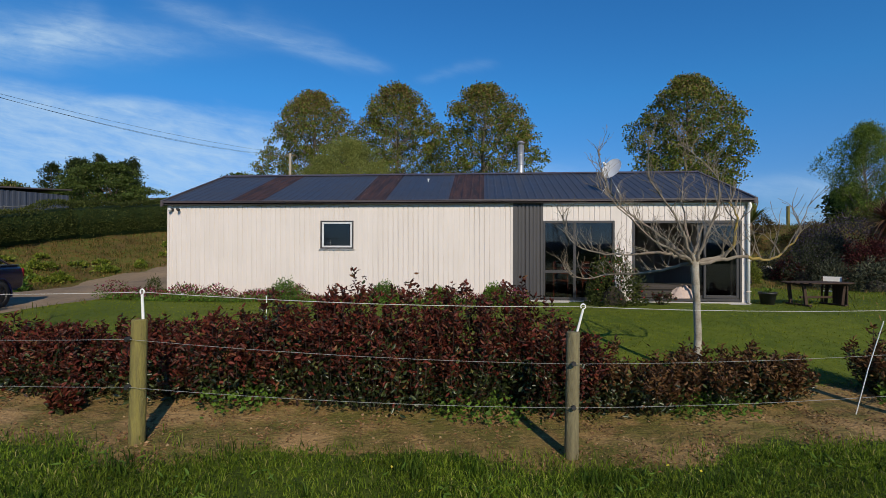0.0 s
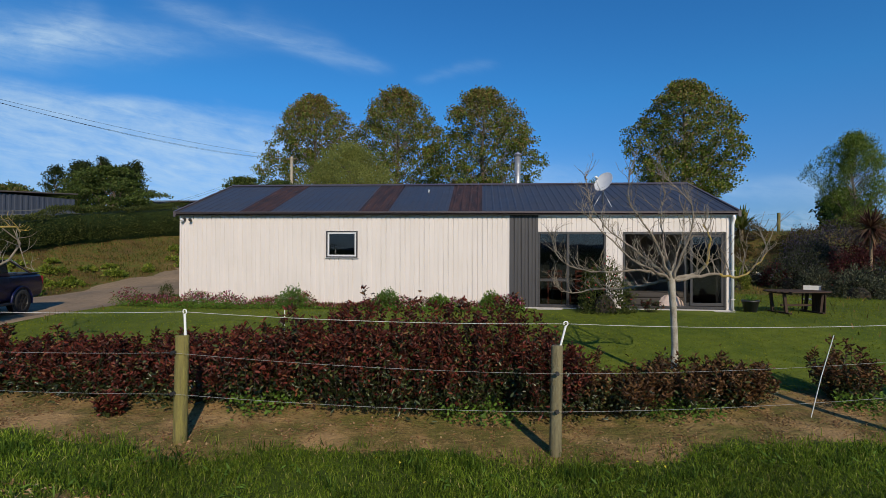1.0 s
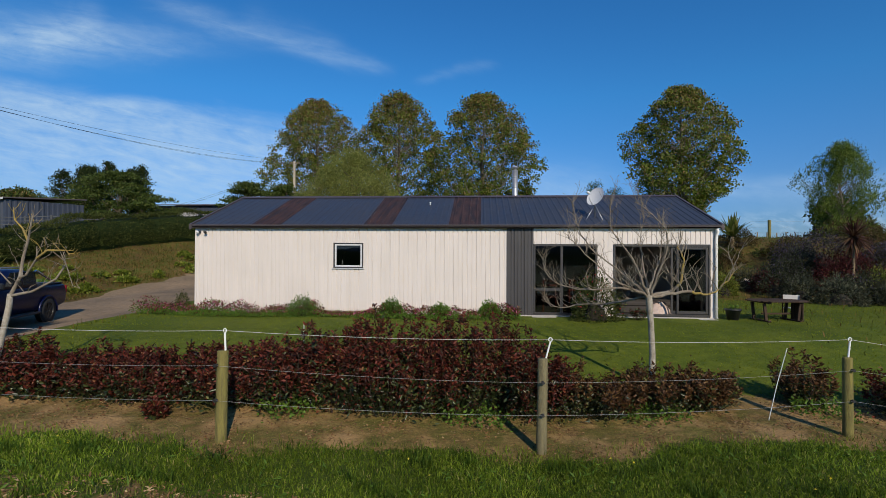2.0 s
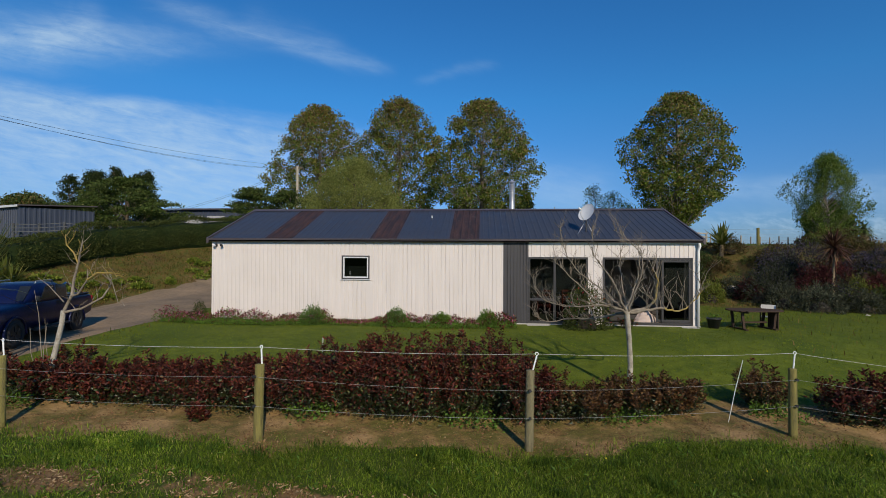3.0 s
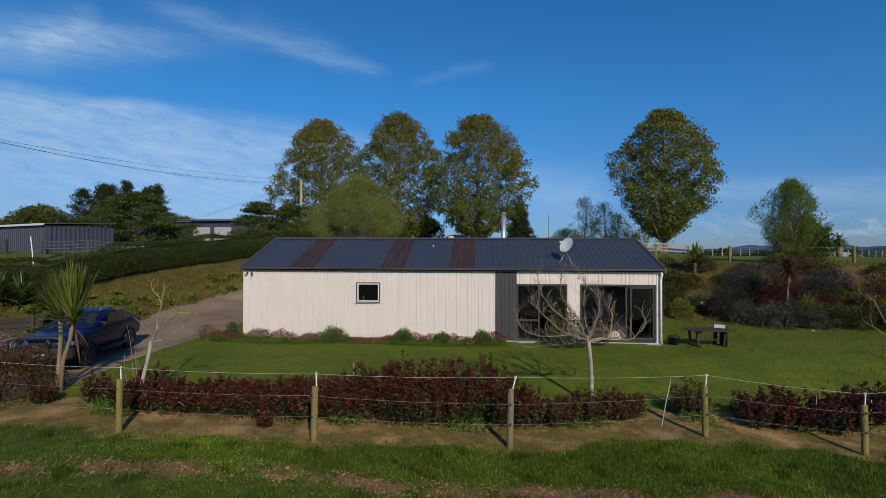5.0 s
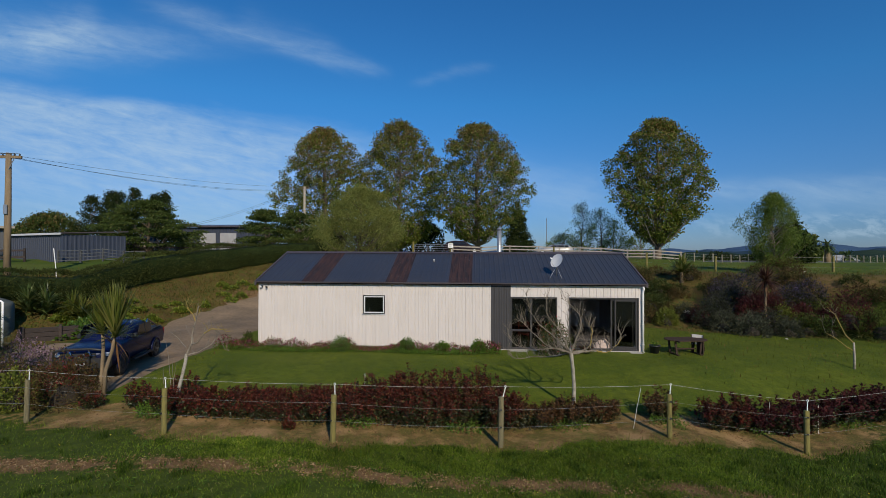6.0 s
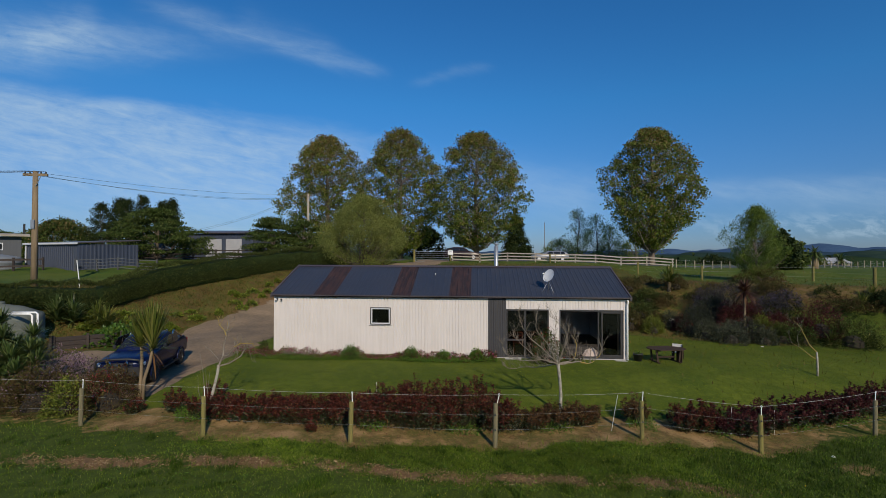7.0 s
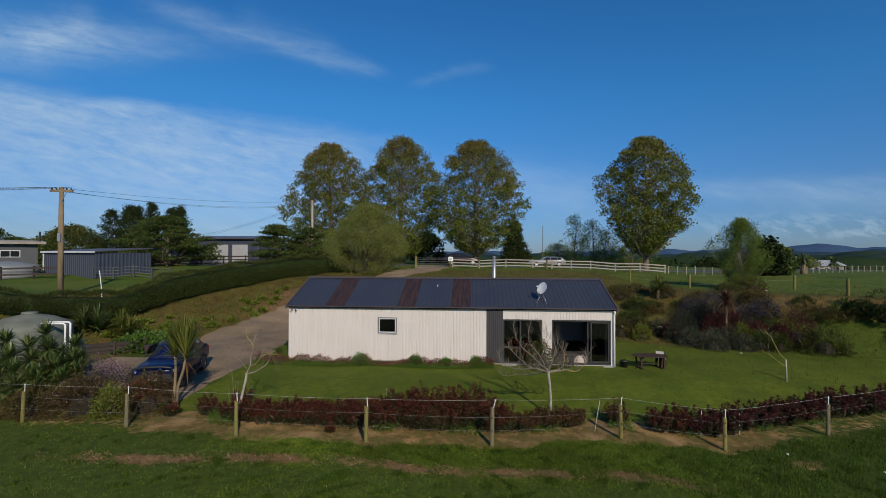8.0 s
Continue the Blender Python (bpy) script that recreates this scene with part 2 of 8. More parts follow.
M_TRUNK = surface("tall tree bark", (0.16, 0.12, 0.085), (0.09, 0.07, 0.05), 0.9, 1.0, 9.0, bump=0.5, stretch=(3, 3, 0.6))
M_LIMB = surface("pale grey limb bark", (0.33, 0.29, 0.23), (0.2, 0.165, 0.125), 0.9, 1.5, 12.0, bump=0.3, spec=0.2)
M_TIMBER = surface("dark stained timber", (0.062, 0.041, 0.03), (0.032, 0.022, 0.017), 0.9, 5.0, 40.0, bump=0.2, stretch=(1, 6, 6), vary=0.15, spec=0.15)
M_SLEEPER = surface("old timber sleeper", (0.045, 0.032, 0.026), (0.025, 0.018, 0.016), 0.85, 3.0, 25.0, bump=0.4, stretch=(1, 5, 5), vary=0.2)
M_POLE = surface("power pole timber", (0.26, 0.195, 0.12), (0.15, 0.112, 0.07), 0.9, 2.0, 20.0, bump=0.3, stretch=(6, 6, 0.5), spec=0.2)
M_WHITEPAINT = surface("weathered white paint", (0.38, 0.34, 0.285), (0.25, 0.215, 0.175), 0.8, 2.0, 30.0, bump=0.1, vary=0.1)
M_BLUE = surface("metallic navy car paint", (0.004, 0.008, 0.05), (0.003, 0.006, 0.036), 0.3, 2.0, 200.0, metal=0.1, bump=0.0, spec=0.35)
M_RIM = surface("dark alloy", (0.05, 0.05, 0.053), (0.03, 0.03, 0.032), 0.45, metal=0.5, bump=0.02)
M_TYRE = surface("tyre rubber", (0.018, 0.018, 0.018), (0.03, 0.028, 0.026), 0.9, bump=0.2)
M_BLACK = surface("black plastic", (0.015, 0.015, 0.016), (0.03, 0.03, 0.03), 0.5, bump=0.1)
M_CHROME = surface("chrome", (0.75, 0.75, 0.76), (0.65, 0.65, 0.66), 0.12, metal=1.0, bump=0.0)
M_LAMPGLASS = surface("headlamp glass", (0.6, 0.62, 0.65), (0.5, 0.52, 0.55), 0.08, bump=0.0)
M_SILVER = surface("silver car paint", (0.32, 0.32, 0.33), (0.26, 0.26, 0.27), 0.3, metal=0.4, bump=0.0)
M_DARKCAR = surface("dark maroon car paint", (0.03, 0.018, 0.02), (0.022, 0.014, 0.016), 0.3, metal=0.3, bump=0.0)
M_CARGLASS = surface("dark car glass", (0.012, 0.014, 0.016), (0.02, 0.022, 0.024), 0.06, bump=0.0)
M_PALEPOST = surface("pale weathered post", (0.34, 0.3, 0.22), (0.24, 0.2, 0.15), 0.9, 4.0, 30.0, bump=0.3, vary=0.2)
M_TANKGREY = surface("grey tank plastic", (0.2, 0.215, 0.225), (0.15, 0.16, 0.17), 0.6, 1.5, 20.0, bump=0.05)
M_YARD = surface("dull galvanised rail", (0.10, 0.103, 0.107), (0.06, 0.063, 0.067), 0.7, 2.0, 30.0, metal=0.3, bump=0.05)
M_TANK = surface("moss-stained pale tank", (0.16, 0.17, 0.14), (0.10, 0.11, 0.085), 0.75, 1.5, 20.0, bump=0.1)
M_SHED = cladding("slate-blue shed steel", (0.034, 0.043, 0.068), (0.047, 0.057, 0.083), 0.55, 0.15)
M_GREYWALL = cladding("grey weatherboard", (0.07, 0.074, 0.082), (0.09, 0.094, 0.102), 0.75, 0.1)
M_ROLLER = surface("grey roller door", (0.36, 0.36, 0.37), (0.3, 0.3, 0.31), 0.55, bump=0.05)
M_FABRIC = surface("cream fabric", (0.56, 0.45, 0.39), (0.4, 0.31, 0.27), 0.95, 9.0, 60.0, bump=0.4)
M_CANVAS = surface("pale canvas", (0.6, 0.58, 0.54), (0.5, 0.48, 0.45), 0.9, bump=0.2)
M_REDWOOD = surface("red stained wood", (0.22, 0.05, 0.03), (0.14, 0.035, 0.025), 0.4, bump=0.1)
# Near-black twig colour: the shade inside the shrubs is painted into it.
M_TWIGSHADE = surface("shaded twig mass", (0.035, 0.026, 0.016), (0.02, 0.016, 0.010), 0.95, 6.0, 40.0, bump=0.6)
M_CLOD = surface("dry clod and stone", (0.3, 0.21, 0.11), (0.16, 0.1, 0.05), 0.95, 9.0, 60.0, bump=0.4, spec=0.1, island=0.4)
M_ROCK = surface("pale stone", (0.5, 0.47, 0.42), (0.33, 0.3, 0.27), 0.9, 4.0, 30.0, bump=0.5)

L_GREEN = leafy("photinia green leaf", [(0.0, (0.012, 0.02, 0.006)), (0.6, (0.03, 0.042, 0.012)), (0.93, (0.06, 0.076, 0.022)), (1.0, (0.16, 0.15, 0.05))], 0.34, 0.25, 0.42)
L_RED = leafy("photinia red leaf", [(0.0, (0.026, 0.012, 0.007)), (0.35, (0.06, 0.017, 0.011)), (0.65, (0.105, 0.023, 0.015)), (0.9, (0.175, 0.038, 0.024)), (1.0, (0.2, 0.115, 0.045))], 0.48, 0.36, 0.24, 0.8)
L_RUSSET = leafy("photinia russet leaf", [(0.0, (0.04, 0.02, 0.009)), (0.4, (0.075, 0.035, 0.014)), (0.75, (0.12, 0.055, 0.02)), (1.0, (0.2, 0.12, 0.045))], 0.48, 0.36, 0.24, 0.8)
L_OLDTREE = leafy("broad tree leaf", [(0.0, (0.03, 0.05, 0.009)), (0.6, (0.06, 0.09, 0.016)), (0.9, (0.10, 0.13, 0.028)), (1.0, (0.15, 0.16, 0.05))], 0.6, 0.35, 0.2)
L_POPLAR = leafy("tall tree leaf", [(0.0, (0.06, 0.095, 0.010)), (0.5, (0.13, 0.175, 0.02)), (0.85, (0.2, 0.225, 0.036)), (1.0, (0.28, 0.22, 0.075))], 0.55, 0.42, 0.28)
L_BRONZE = leafy("bronze young leaf", [(0.0, (0.125, 0.088, 0.022)), (0.6, (0.2, 0.145, 0.04)), (1.0, (0.3, 0.2, 0.08))], 0.55, 0.42, 0.28)
L_WILLOW = leafy("willow leaf", [(0.0, (0.11, 0.14, 0.024)), (0.6, (0.19, 0.215, 0.045)), (1.0, (0.28, 0.29, 0.08))], 0.6, 0.4)
L_WISPY = leafy("wispy willow leaf", [(0.0, (0.075, 0.125, 0.02)), (0.6, (0.13, 0.19, 0.032)), (1.0, (0.2, 0.24, 0.06))], 0.7, 0.4, 0.15)
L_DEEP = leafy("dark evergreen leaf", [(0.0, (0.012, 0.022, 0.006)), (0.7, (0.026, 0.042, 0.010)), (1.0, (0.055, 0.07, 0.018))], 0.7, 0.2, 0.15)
L_HEDGE = leafy("clipped hedge leaf", [(0.0, (0.022, 0.033, 0.008)), (0.7, (0.048, 0.063, 0.014)), (1.0, (0.105, 0.11, 0.032))], 0.75, 0.24, 0.12)
L_BROAD = leafy("bright broad leaf", [(0.0, (0.04, 0.09, 0.012)), (0.6, (0.075, 0.15, 0.02)), (1.0, (0.14, 0.21, 0.035))], 0.45)
L_LIME = leafy("lime green leaf", [(0.0, (0.07, 0.095, 0.012)), (0.6, (0.14, 0.17, 0.022)), (1.0, (0.24, 0.24, 0.045))], 0.55, 0.35, 0.25)
L_SWORD = leafy("sword leaf", [(0.0, (0.07, 0.095, 0.016)), (0.6, (0.14, 0.165, 0.03)), (1.0, (0.28, 0.26, 0.075))], 0.45, 0.4, 0.3)
L_SWORDDARK = leafy("dark sword leaf", [(0.0, (0.03, 0.055, 0.013)), (0.6, (0.08, 0.12, 0.03)), (1.0, (0.2, 0.23, 0.085))], 0.4, 0.3, 0.35)
L_BRONZESWORD = leafy("purple bronze sword leaf", [(0.0, (0.045, 0.02, 0.016)), (0.7, (0.10, 0.045, 0.03)), (1.0, (0.22, 0.14, 0.08))], 0.5, 0.25, 0.2)
L_DEAD = leafy("dry leaf", [(0.0, (0.10, 0.05, 0.02)), (0.6, (0.18, 0.09, 0.035)), (1.0, (0.26, 0.16, 0.08))], 0.8, 0.1)
L_GREYBUSH = leafy("grey-green shrub leaf", [(0.0, (0.014, 0.019, 0.009)), (0.6, (0.034, 0.04, 0.022)), (1.0, (0.07, 0.075, 0.048))], 0.8, 0.2, 0.15, 1.2)
L_LAVENDER = leafy("lavender bloom", [(0.0, (0.04, 0.034, 0.05)), (0.6, (0.07, 0.056, 0.088)), (1.0, (0.125, 0.1, 0.16))], 0.8, 0.25, 0.1)
L_SAGE = leafy("sage grey leaf", [(0.0, (0.03, 0.036, 0.02)), (0.6, (0.068, 0.075, 0.046)), (1.0, (0.12, 0.125, 0.085))], 0.8, 0.2, 0.12, 1.2)
L_PURPLE = leafy("dark purple leaf", [(0.0, (0.028, 0.008, 0.009)), (0.7, (0.07, 0.016, 0.016)), (1.0, (0.13, 0.035, 0.03))], 0.6, 0.25, 0.2)
L_MAUVE = leafy("mauve flower", [(0.0, (0.14, 0.085, 0.115)), (0.6, (0.24, 0.15, 0.2)), (1.0, (0.42, 0.3, 0.37))], 0.8, 0.35, 0.1)
L_PINK = leafy("pink flower", [(0.0, (0.18, 0.03, 0.07)), (0.6, (0.34, 0.07, 0.14)), (1.0, (0.5, 0.2, 0.28))], 0.7, 0.3)
L_CRIMSON = leafy("crimson flower", [(0.0, (0.25, 0.015, 0.02)), (1.0, (0.5, 0.04, 0.05))], 0.6, 0.3)
L_BROWNBUSH = leafy("brown heath twig leaf", [(0.0, (0.042, 0.027, 0.010)), (0.6, (0.085, 0.054, 0.019)), (0.85, (0.085, 0.08, 0.02)), (1.0, (0.15, 0.105, 0.045))], 0.8, 0.2, 0.2)
L_GRASS = leafy("paddock grass blade", [(0.0, (0.055, 0.10, 0.007)), (0.55, (0.135, 0.2, 0.015)), (0.93, (0.22, 0.28, 0.034)), (1.0, (0.34, 0.3, 0.11))], 0.75, 0.42, 0.12, 1.9)
L_LAWN = leafy("lawn grass blade", [(0.0, (0.082, 0.108, 0.005)), (0.6, (0.148, 0.178, 0.010)), (1.0, (0.225, 0.245, 0.022))], 0.75, 0.35, 0.12, 1.2)
L_BANKWEED = leafy("bank weed leaf", [(0.0, (0.075, 0.11, 0.012)), (0.6, (0.15, 0.2, 0.02)), (1.0, (0.28, 0.28, 0.05))], 0.5, 0.4, 0.3)
L_WEED = leafy("weed leaf", [(0.0, (0.05, 0.10, 0.012)), (1.0, (0.13, 0.22, 0.03))], 0.6, 0.35, 0.2)

# ---- building kit ----
class Geo:
    """Collects the faces of one mesh."""

    def __init__(self):
        self.v, self.f = [], []

    def add(self, verts, faces):
        n = len(self.v)
        self.v.extend(tuple(p) for p in verts)
        self.f.extend(tuple(n + i for i in face) for face in faces)
        return self

    def box(self, x0, y0, z0, x1, y1, z1, m=None):
        c = [Vector((x, y, z)) for z in (z0, z1) for x, y in ((x0, y0), (x1, y0), (x1, y1), (x0, y1))]
        if m:
            c = [m @ p for p in c]
        return self.add(c, [(3, 2, 1, 0), (4, 5, 6, 7), (0, 1, 5, 4), (1, 2, 6, 5), (2, 3, 7, 6), (3, 0, 4, 7)])

    def chip(self, x0, y0, z0, x1, y1, z1, b=0.006, m=None):
        """A box with all its edges taken off by b."""
        lo, hi = (x0, y0, z0), (x1, y1, z1)
        verts, at = [], {}
        for i in range(8):
            s = (i & 1, i >> 1 & 1, i >> 2 & 1)
            for k in range(3):
                p = [hi[j] if s[j] else lo[j] for j in range(3)]
                for j in range(3):
                    if j != k:
                        p[j] += -b if s[j] else b
                at[i, k] = len(verts)
                verts.append(m @ Vector(p) if m else Vector(p))
        faces = []
        for k in range(3):
            u, w = [j for j in range(3) if j != k]
            for side in (0, 1):
                ring = [(a << u) | (c << w) | (side << k) for a, c in ((0, 0), (1, 0), (1, 1), (0, 1))]
                faces.append([at[i, k] for i in ring])
            for a in (0, 1):
                for c in (0, 1):
                    i0 = (a << u) | (c << w)
                    i1 = i0 | (1 << k)
                    faces.append([at[i0, u], at[i1, u], at[i1, w], at[i0, w]])
        for i in range(8):
            faces.append([at[i, 0], at[i, 1], at[i, 2]])
        return self.add(verts, faces)

    def tube(self, pts, radii, seg=8, cap=True):
        pts = [Vector(p) for p in pts]
        if isinstance(radii, (int, float)):
            radii = [radii] * len(pts)
        rings, side = [], None
        for i, p in enumerate(pts):
            d = (pts[min(i + 1, len(pts) - 1)] - pts[max(i - 1, 0)]).normalized()
            if side is None:
                side = d.orthogonal().normalized()
            side = (side - d * side.dot(d)).normalized()
            up = d.cross(side)
            rings.append([p + (side * math.cos(q) + up * math.sin(q)) * radii[i] for q in (2 * math.pi * k / seg for k in range(seg))])
        faces = [(i * seg + k, i * seg + (k + 1) % seg, (i + 1) * seg + (k + 1) % seg, (i + 1) * seg + k) for i in range(len(pts) - 1) for k in range(seg)]
        if cap:
            faces += [tuple(range(seg - 1, -1, -1)), tuple((len(pts) - 1) * seg + k for k in range(seg))]
        return self.add([p for r in rings for p in r], faces)

    def lathe(self, profile, seg=20, at=(0, 0, 0), m=None):
        verts = [Vector((at[0] + r * math.cos(2 * math.pi * k / seg), at[1] + r * math.sin(2 * math.pi * k / seg), at[2] + z)) for r, z in profile for k in range(seg)]
        if m:
            verts = [m @ p for p in verts]
        faces = [(i * seg + k, i * seg + (k + 1) % seg, (i + 1) * seg + (k + 1) % seg, (i + 1) * seg + k) for i in range(len(profile) - 1) for k in range(seg)]
        return self.add(verts, faces)

    def prism(self, poly, axis, a, b):
        """A polygon in the two other axes, drawn out along axis from a to b."""
        def at(p, s):
            q = list(p)
            q.insert(axis, s)
            return q
        n = len(poly)
        faces = [tuple(range(n)), tuple(range(2 * n - 1, n - 1, -1))] + [(i, i + n, (i + 1) % n + n, (i + 1) % n) for i in range(n)]
        return self.add([at(p, a) for p in poly] + [at(p, b) for p in poly], faces)

    def mesh(self, name, mat, smooth=False):
        me = bpy.data.meshes.new(name)
        me.from_pydata(self.v, [], self.f)
        bm = bmesh.new()
        bm.from_mesh(me)
        bmesh.ops.recalc_face_normals(bm, faces=bm.faces)
        bm.to_mesh(me)
        bm.free()
        me.materials.append(mat)
        if smooth:
            me.shade_smooth()
        return me


def part(name, geo, mat, parent, label="", smooth=False, at=None):
    ob = new(name, geo.mesh(name, mat, smooth) if isinstance(geo, Geo) else geo)
    ob.parent = parent
    if at is not None:
        ob.matrix_basis = at
    if label:
        ob["label"] = label
    return ob


def foliage(name, mesh, parent):
    """Leaves past counting: one joined part."""
    return tagged(part(name, mesh, None, parent), kind="stuff")


def thing(name, label, category, x=0.0, y=0.0, z=0.0, rz=0.0, group="", kind=""):
    ob = new(name)
    ob.empty_display_size = 0.2
    ob.matrix_basis = pose(x, y, z, 0, 0, rz)
    return tagged(ob, label, category, group, kind)


def raw_mesh(name, verts, faces, mat, smooth=False):
    """A mesh from arrays: verts (n, 3), faces (m, 3 or 4)."""
    me = bpy.data.meshes.new(name)
    verts, faces = np.asarray(verts, np.float32), np.asarray(faces, np.int32)
    me.vertices.add(len(verts))
    me.vertices.foreach_set("co", verts.ravel())
    k = faces.shape[1]
    me.loops.add(faces.size)
    me.loops.foreach_set("vertex_index", faces.ravel())
    me.polygons.add(len(faces))
    me.polygons.foreach_set("loop_start", np.arange(0, faces.size, k, dtype=np.int32))
    me.update(calc_edges=True)
    me.materials.append(mat)
    if smooth:
        me.shade_smooth()
    return me


def unit(a):
    return a / np.maximum(np.linalg.norm(a, axis=1, keepdims=True), 1e-6)


def leaf_mesh(name, spots, ways, length, width, mat, rng, fold=0.25):
    """Folded pointed leaves: at each spot, one along its way."""
    n = len(spots)
    ways = unit(ways)
    side = unit(np.cross(ways, rng.normal(size=(n, 3))))
    up = np.cross(side, ways)
    ln = (length * rng.uniform(0.6, 1.25, n))[:, None]
    wd = (width * rng.uniform(0.7, 1.2, n))[:, None] / 2
    mid = spots + ways * ln * 0.45
    v = np.stack([spots, mid + side * wd + up * wd * fold, spots + ways * ln - up * ln * 0.08, mid - side * wd + up * wd * fold], 1).reshape(-1, 3)
    i = np.arange(n)[:, None] * 4
    f = np.concatenate([i + [[0, 1, 2]], i + [[0, 2, 3]]])
    return raw_mesh(name, v, f, mat)


def oval_mesh(name, spots, ways, facing, length, width, mat, rng):
    """Broad oval leaves, cupped along the midrib, each turned to face its own way."""
    n = len(spots)
    ways = unit(ways)
    side = unit(np.cross(ways, facing + rng.normal(size=(n, 3)) * 1.0))
    up = np.cross(side, ways)
    ln = (length * rng.uniform(0.6, 1.2, n))[:, None]
    wd = (width * rng.uniform(0.75, 1.2, n))[:, None] / 2
    a, b, c = spots + ways * ln * 0.3, spots + ways * ln * 0.68, spots + ways * ln - up * ln * 0.12
    rows = [spots, a + side * wd * 0.9 + up * wd * 0.3, b + side * wd * 0.85 + up * wd * 0.2, c, b - side * wd * 0.85 + up * wd * 0.2, a - side * wd * 0.9 + up * wd * 0.3]
    v = np.stack(rows, 1).reshape(-1, 3)
    i = np.arange(n)[:, None] * 6
    f = np.concatenate([i + [[0, 1, 2, 3]], i + [[0, 3, 4, 5]]])
    return raw_mesh(name, v, f, mat)


def blade_mesh(name, spots, height, width, mat, rng, lean=0.5):
    """Grass: one bent blade of two faces at each spot."""
    n = len(spots)
    q = rng.uniform(0, 2 * np.pi, n)
    side = np.stack([np.cos(q), np.sin(q), np.zeros(n)], 1)
    q2 = rng.uniform(0, 2 * np.pi, n)
    over = np.stack([np.cos(q2), np.sin(q2), np.zeros(n)], 1) * rng.uniform(0.1, 1.0, n)[:, None] * lean
    h = (height * rng.uniform(0.45, 1.3, n))[:, None]
    w = (width * rng.uniform(0.7, 1.3, n))[:, None] / 2
    rise = np.array([[0, 0, 1.0]])
    mid = spots + rise * h * 0.6 + over * h * 0.35
    tip = spots + rise * h * (1 - 0.25 * lean) + over * h
    v = np.stack([spots - side * w, spots + side * w, mid + side * w * 0.7, mid - side * w * 0.7, tip], 1).reshape(-1, 3)
    i = np.arange(n)[:, None] * 5
    f = np.concatenate([i + [[0, 1, 2]], i + [[0, 2, 3]], i + [[3, 2, 4]]])
    return raw_mesh(name, v, f, mat)


def sword_mesh(name, centre, n, length, width, mat, rng, low=-0.3, high=1.3, droop=0.6):
    """A rosette of long arching sword leaves; low and high bound their rise in radians."""
    q = rng.uniform(0, 2 * np.pi, n)
    e = rng.uniform(low, high, n)
    way = np.stack([np.cos(q) * np.cos(e), np.sin(q) * np.cos(e), np.sin(e)], 1)
    side = np.stack([-np.sin(q), np.cos(q), np.zeros(n)], 1)
    ln = (length * rng.uniform(0.65, 1.1, n))[:, None]
    w = (width * rng.uniform(0.8, 1.2, n))[:, None] / 2
    sag = droop * rng.uniform(0.3, 1.3, n)[:, None] * ln
    rows = []
    for s, k in ((0.03, 0.6), (0.35, 1.0), (0.7, 0.75), (1.0, 0.06)):
        p = np.asarray(centre) + way * ln * s
        p[:, 2:] -= sag * s ** 2.4 * np.cos(e)[:, None]
        rows += [p - side * w * k, p + side * w * k]
    v = np.stack(rows, 1).reshape(-1, 3)
    i = np.arange(n)[:, None] * 8
    f = np.concatenate([i + [[k, k + 1, k + 3, k + 2]] for k in (0, 2, 4)])
    return raw_mesh(name, v, f, mat)


# ---- the lie of the land ----
FX = [-60, -14, -10.6, -7, -3, 0.6, 4.4, 7.5, 11.3, 20, 60]
FZ = [0.2, 0.24, 0.28, 0.31, 0.34, 0.09, 0.16, -0.16, -0.05, 0.3, 0.6]
TX = [-80, -30, -24.5, -21, -18, -14.5, -12.5, -9, -5, 0, 7, 10, 14, 20, 30, 80]
TOE = [-20, -6, 2, 8, 14, 17.5, 19.5, 20, 21, 21, 19.5, 17.8, 16.4, 14.8, 8, -8]
TOP = [-8, 6, 16, 26, 30.5, 34, 37, 38, 32, 27, 27, 27, 25.4, 19.8, 13, 0]
FENCE_X = [-30, -18, -14.4, -10.64, -6.92, -2.98, 0.6, 4.47, 7.55, 11.3, 14.9, 18.5, 30]
FENCE_Y = [5.4, 5.0, 4.75, 4.42, 4.0, 3.75, 4.4, 5.05, 5.2, 6.4, 7.6, 9.2, 15]


def ease(a, b, v):
    s = np.clip((v - a) / (b - a), 0, 1)
    return s * s * (3 - 2 * s)


def ripple(x, y):
    return np.sin(x * 0.9 + 1.3) * np.cos(y * 0.7) + 0.5 * np.sin(x * 2.3 + y * 1.7) + 0.3 * np.sin(x * 4.1 - y * 5.3)


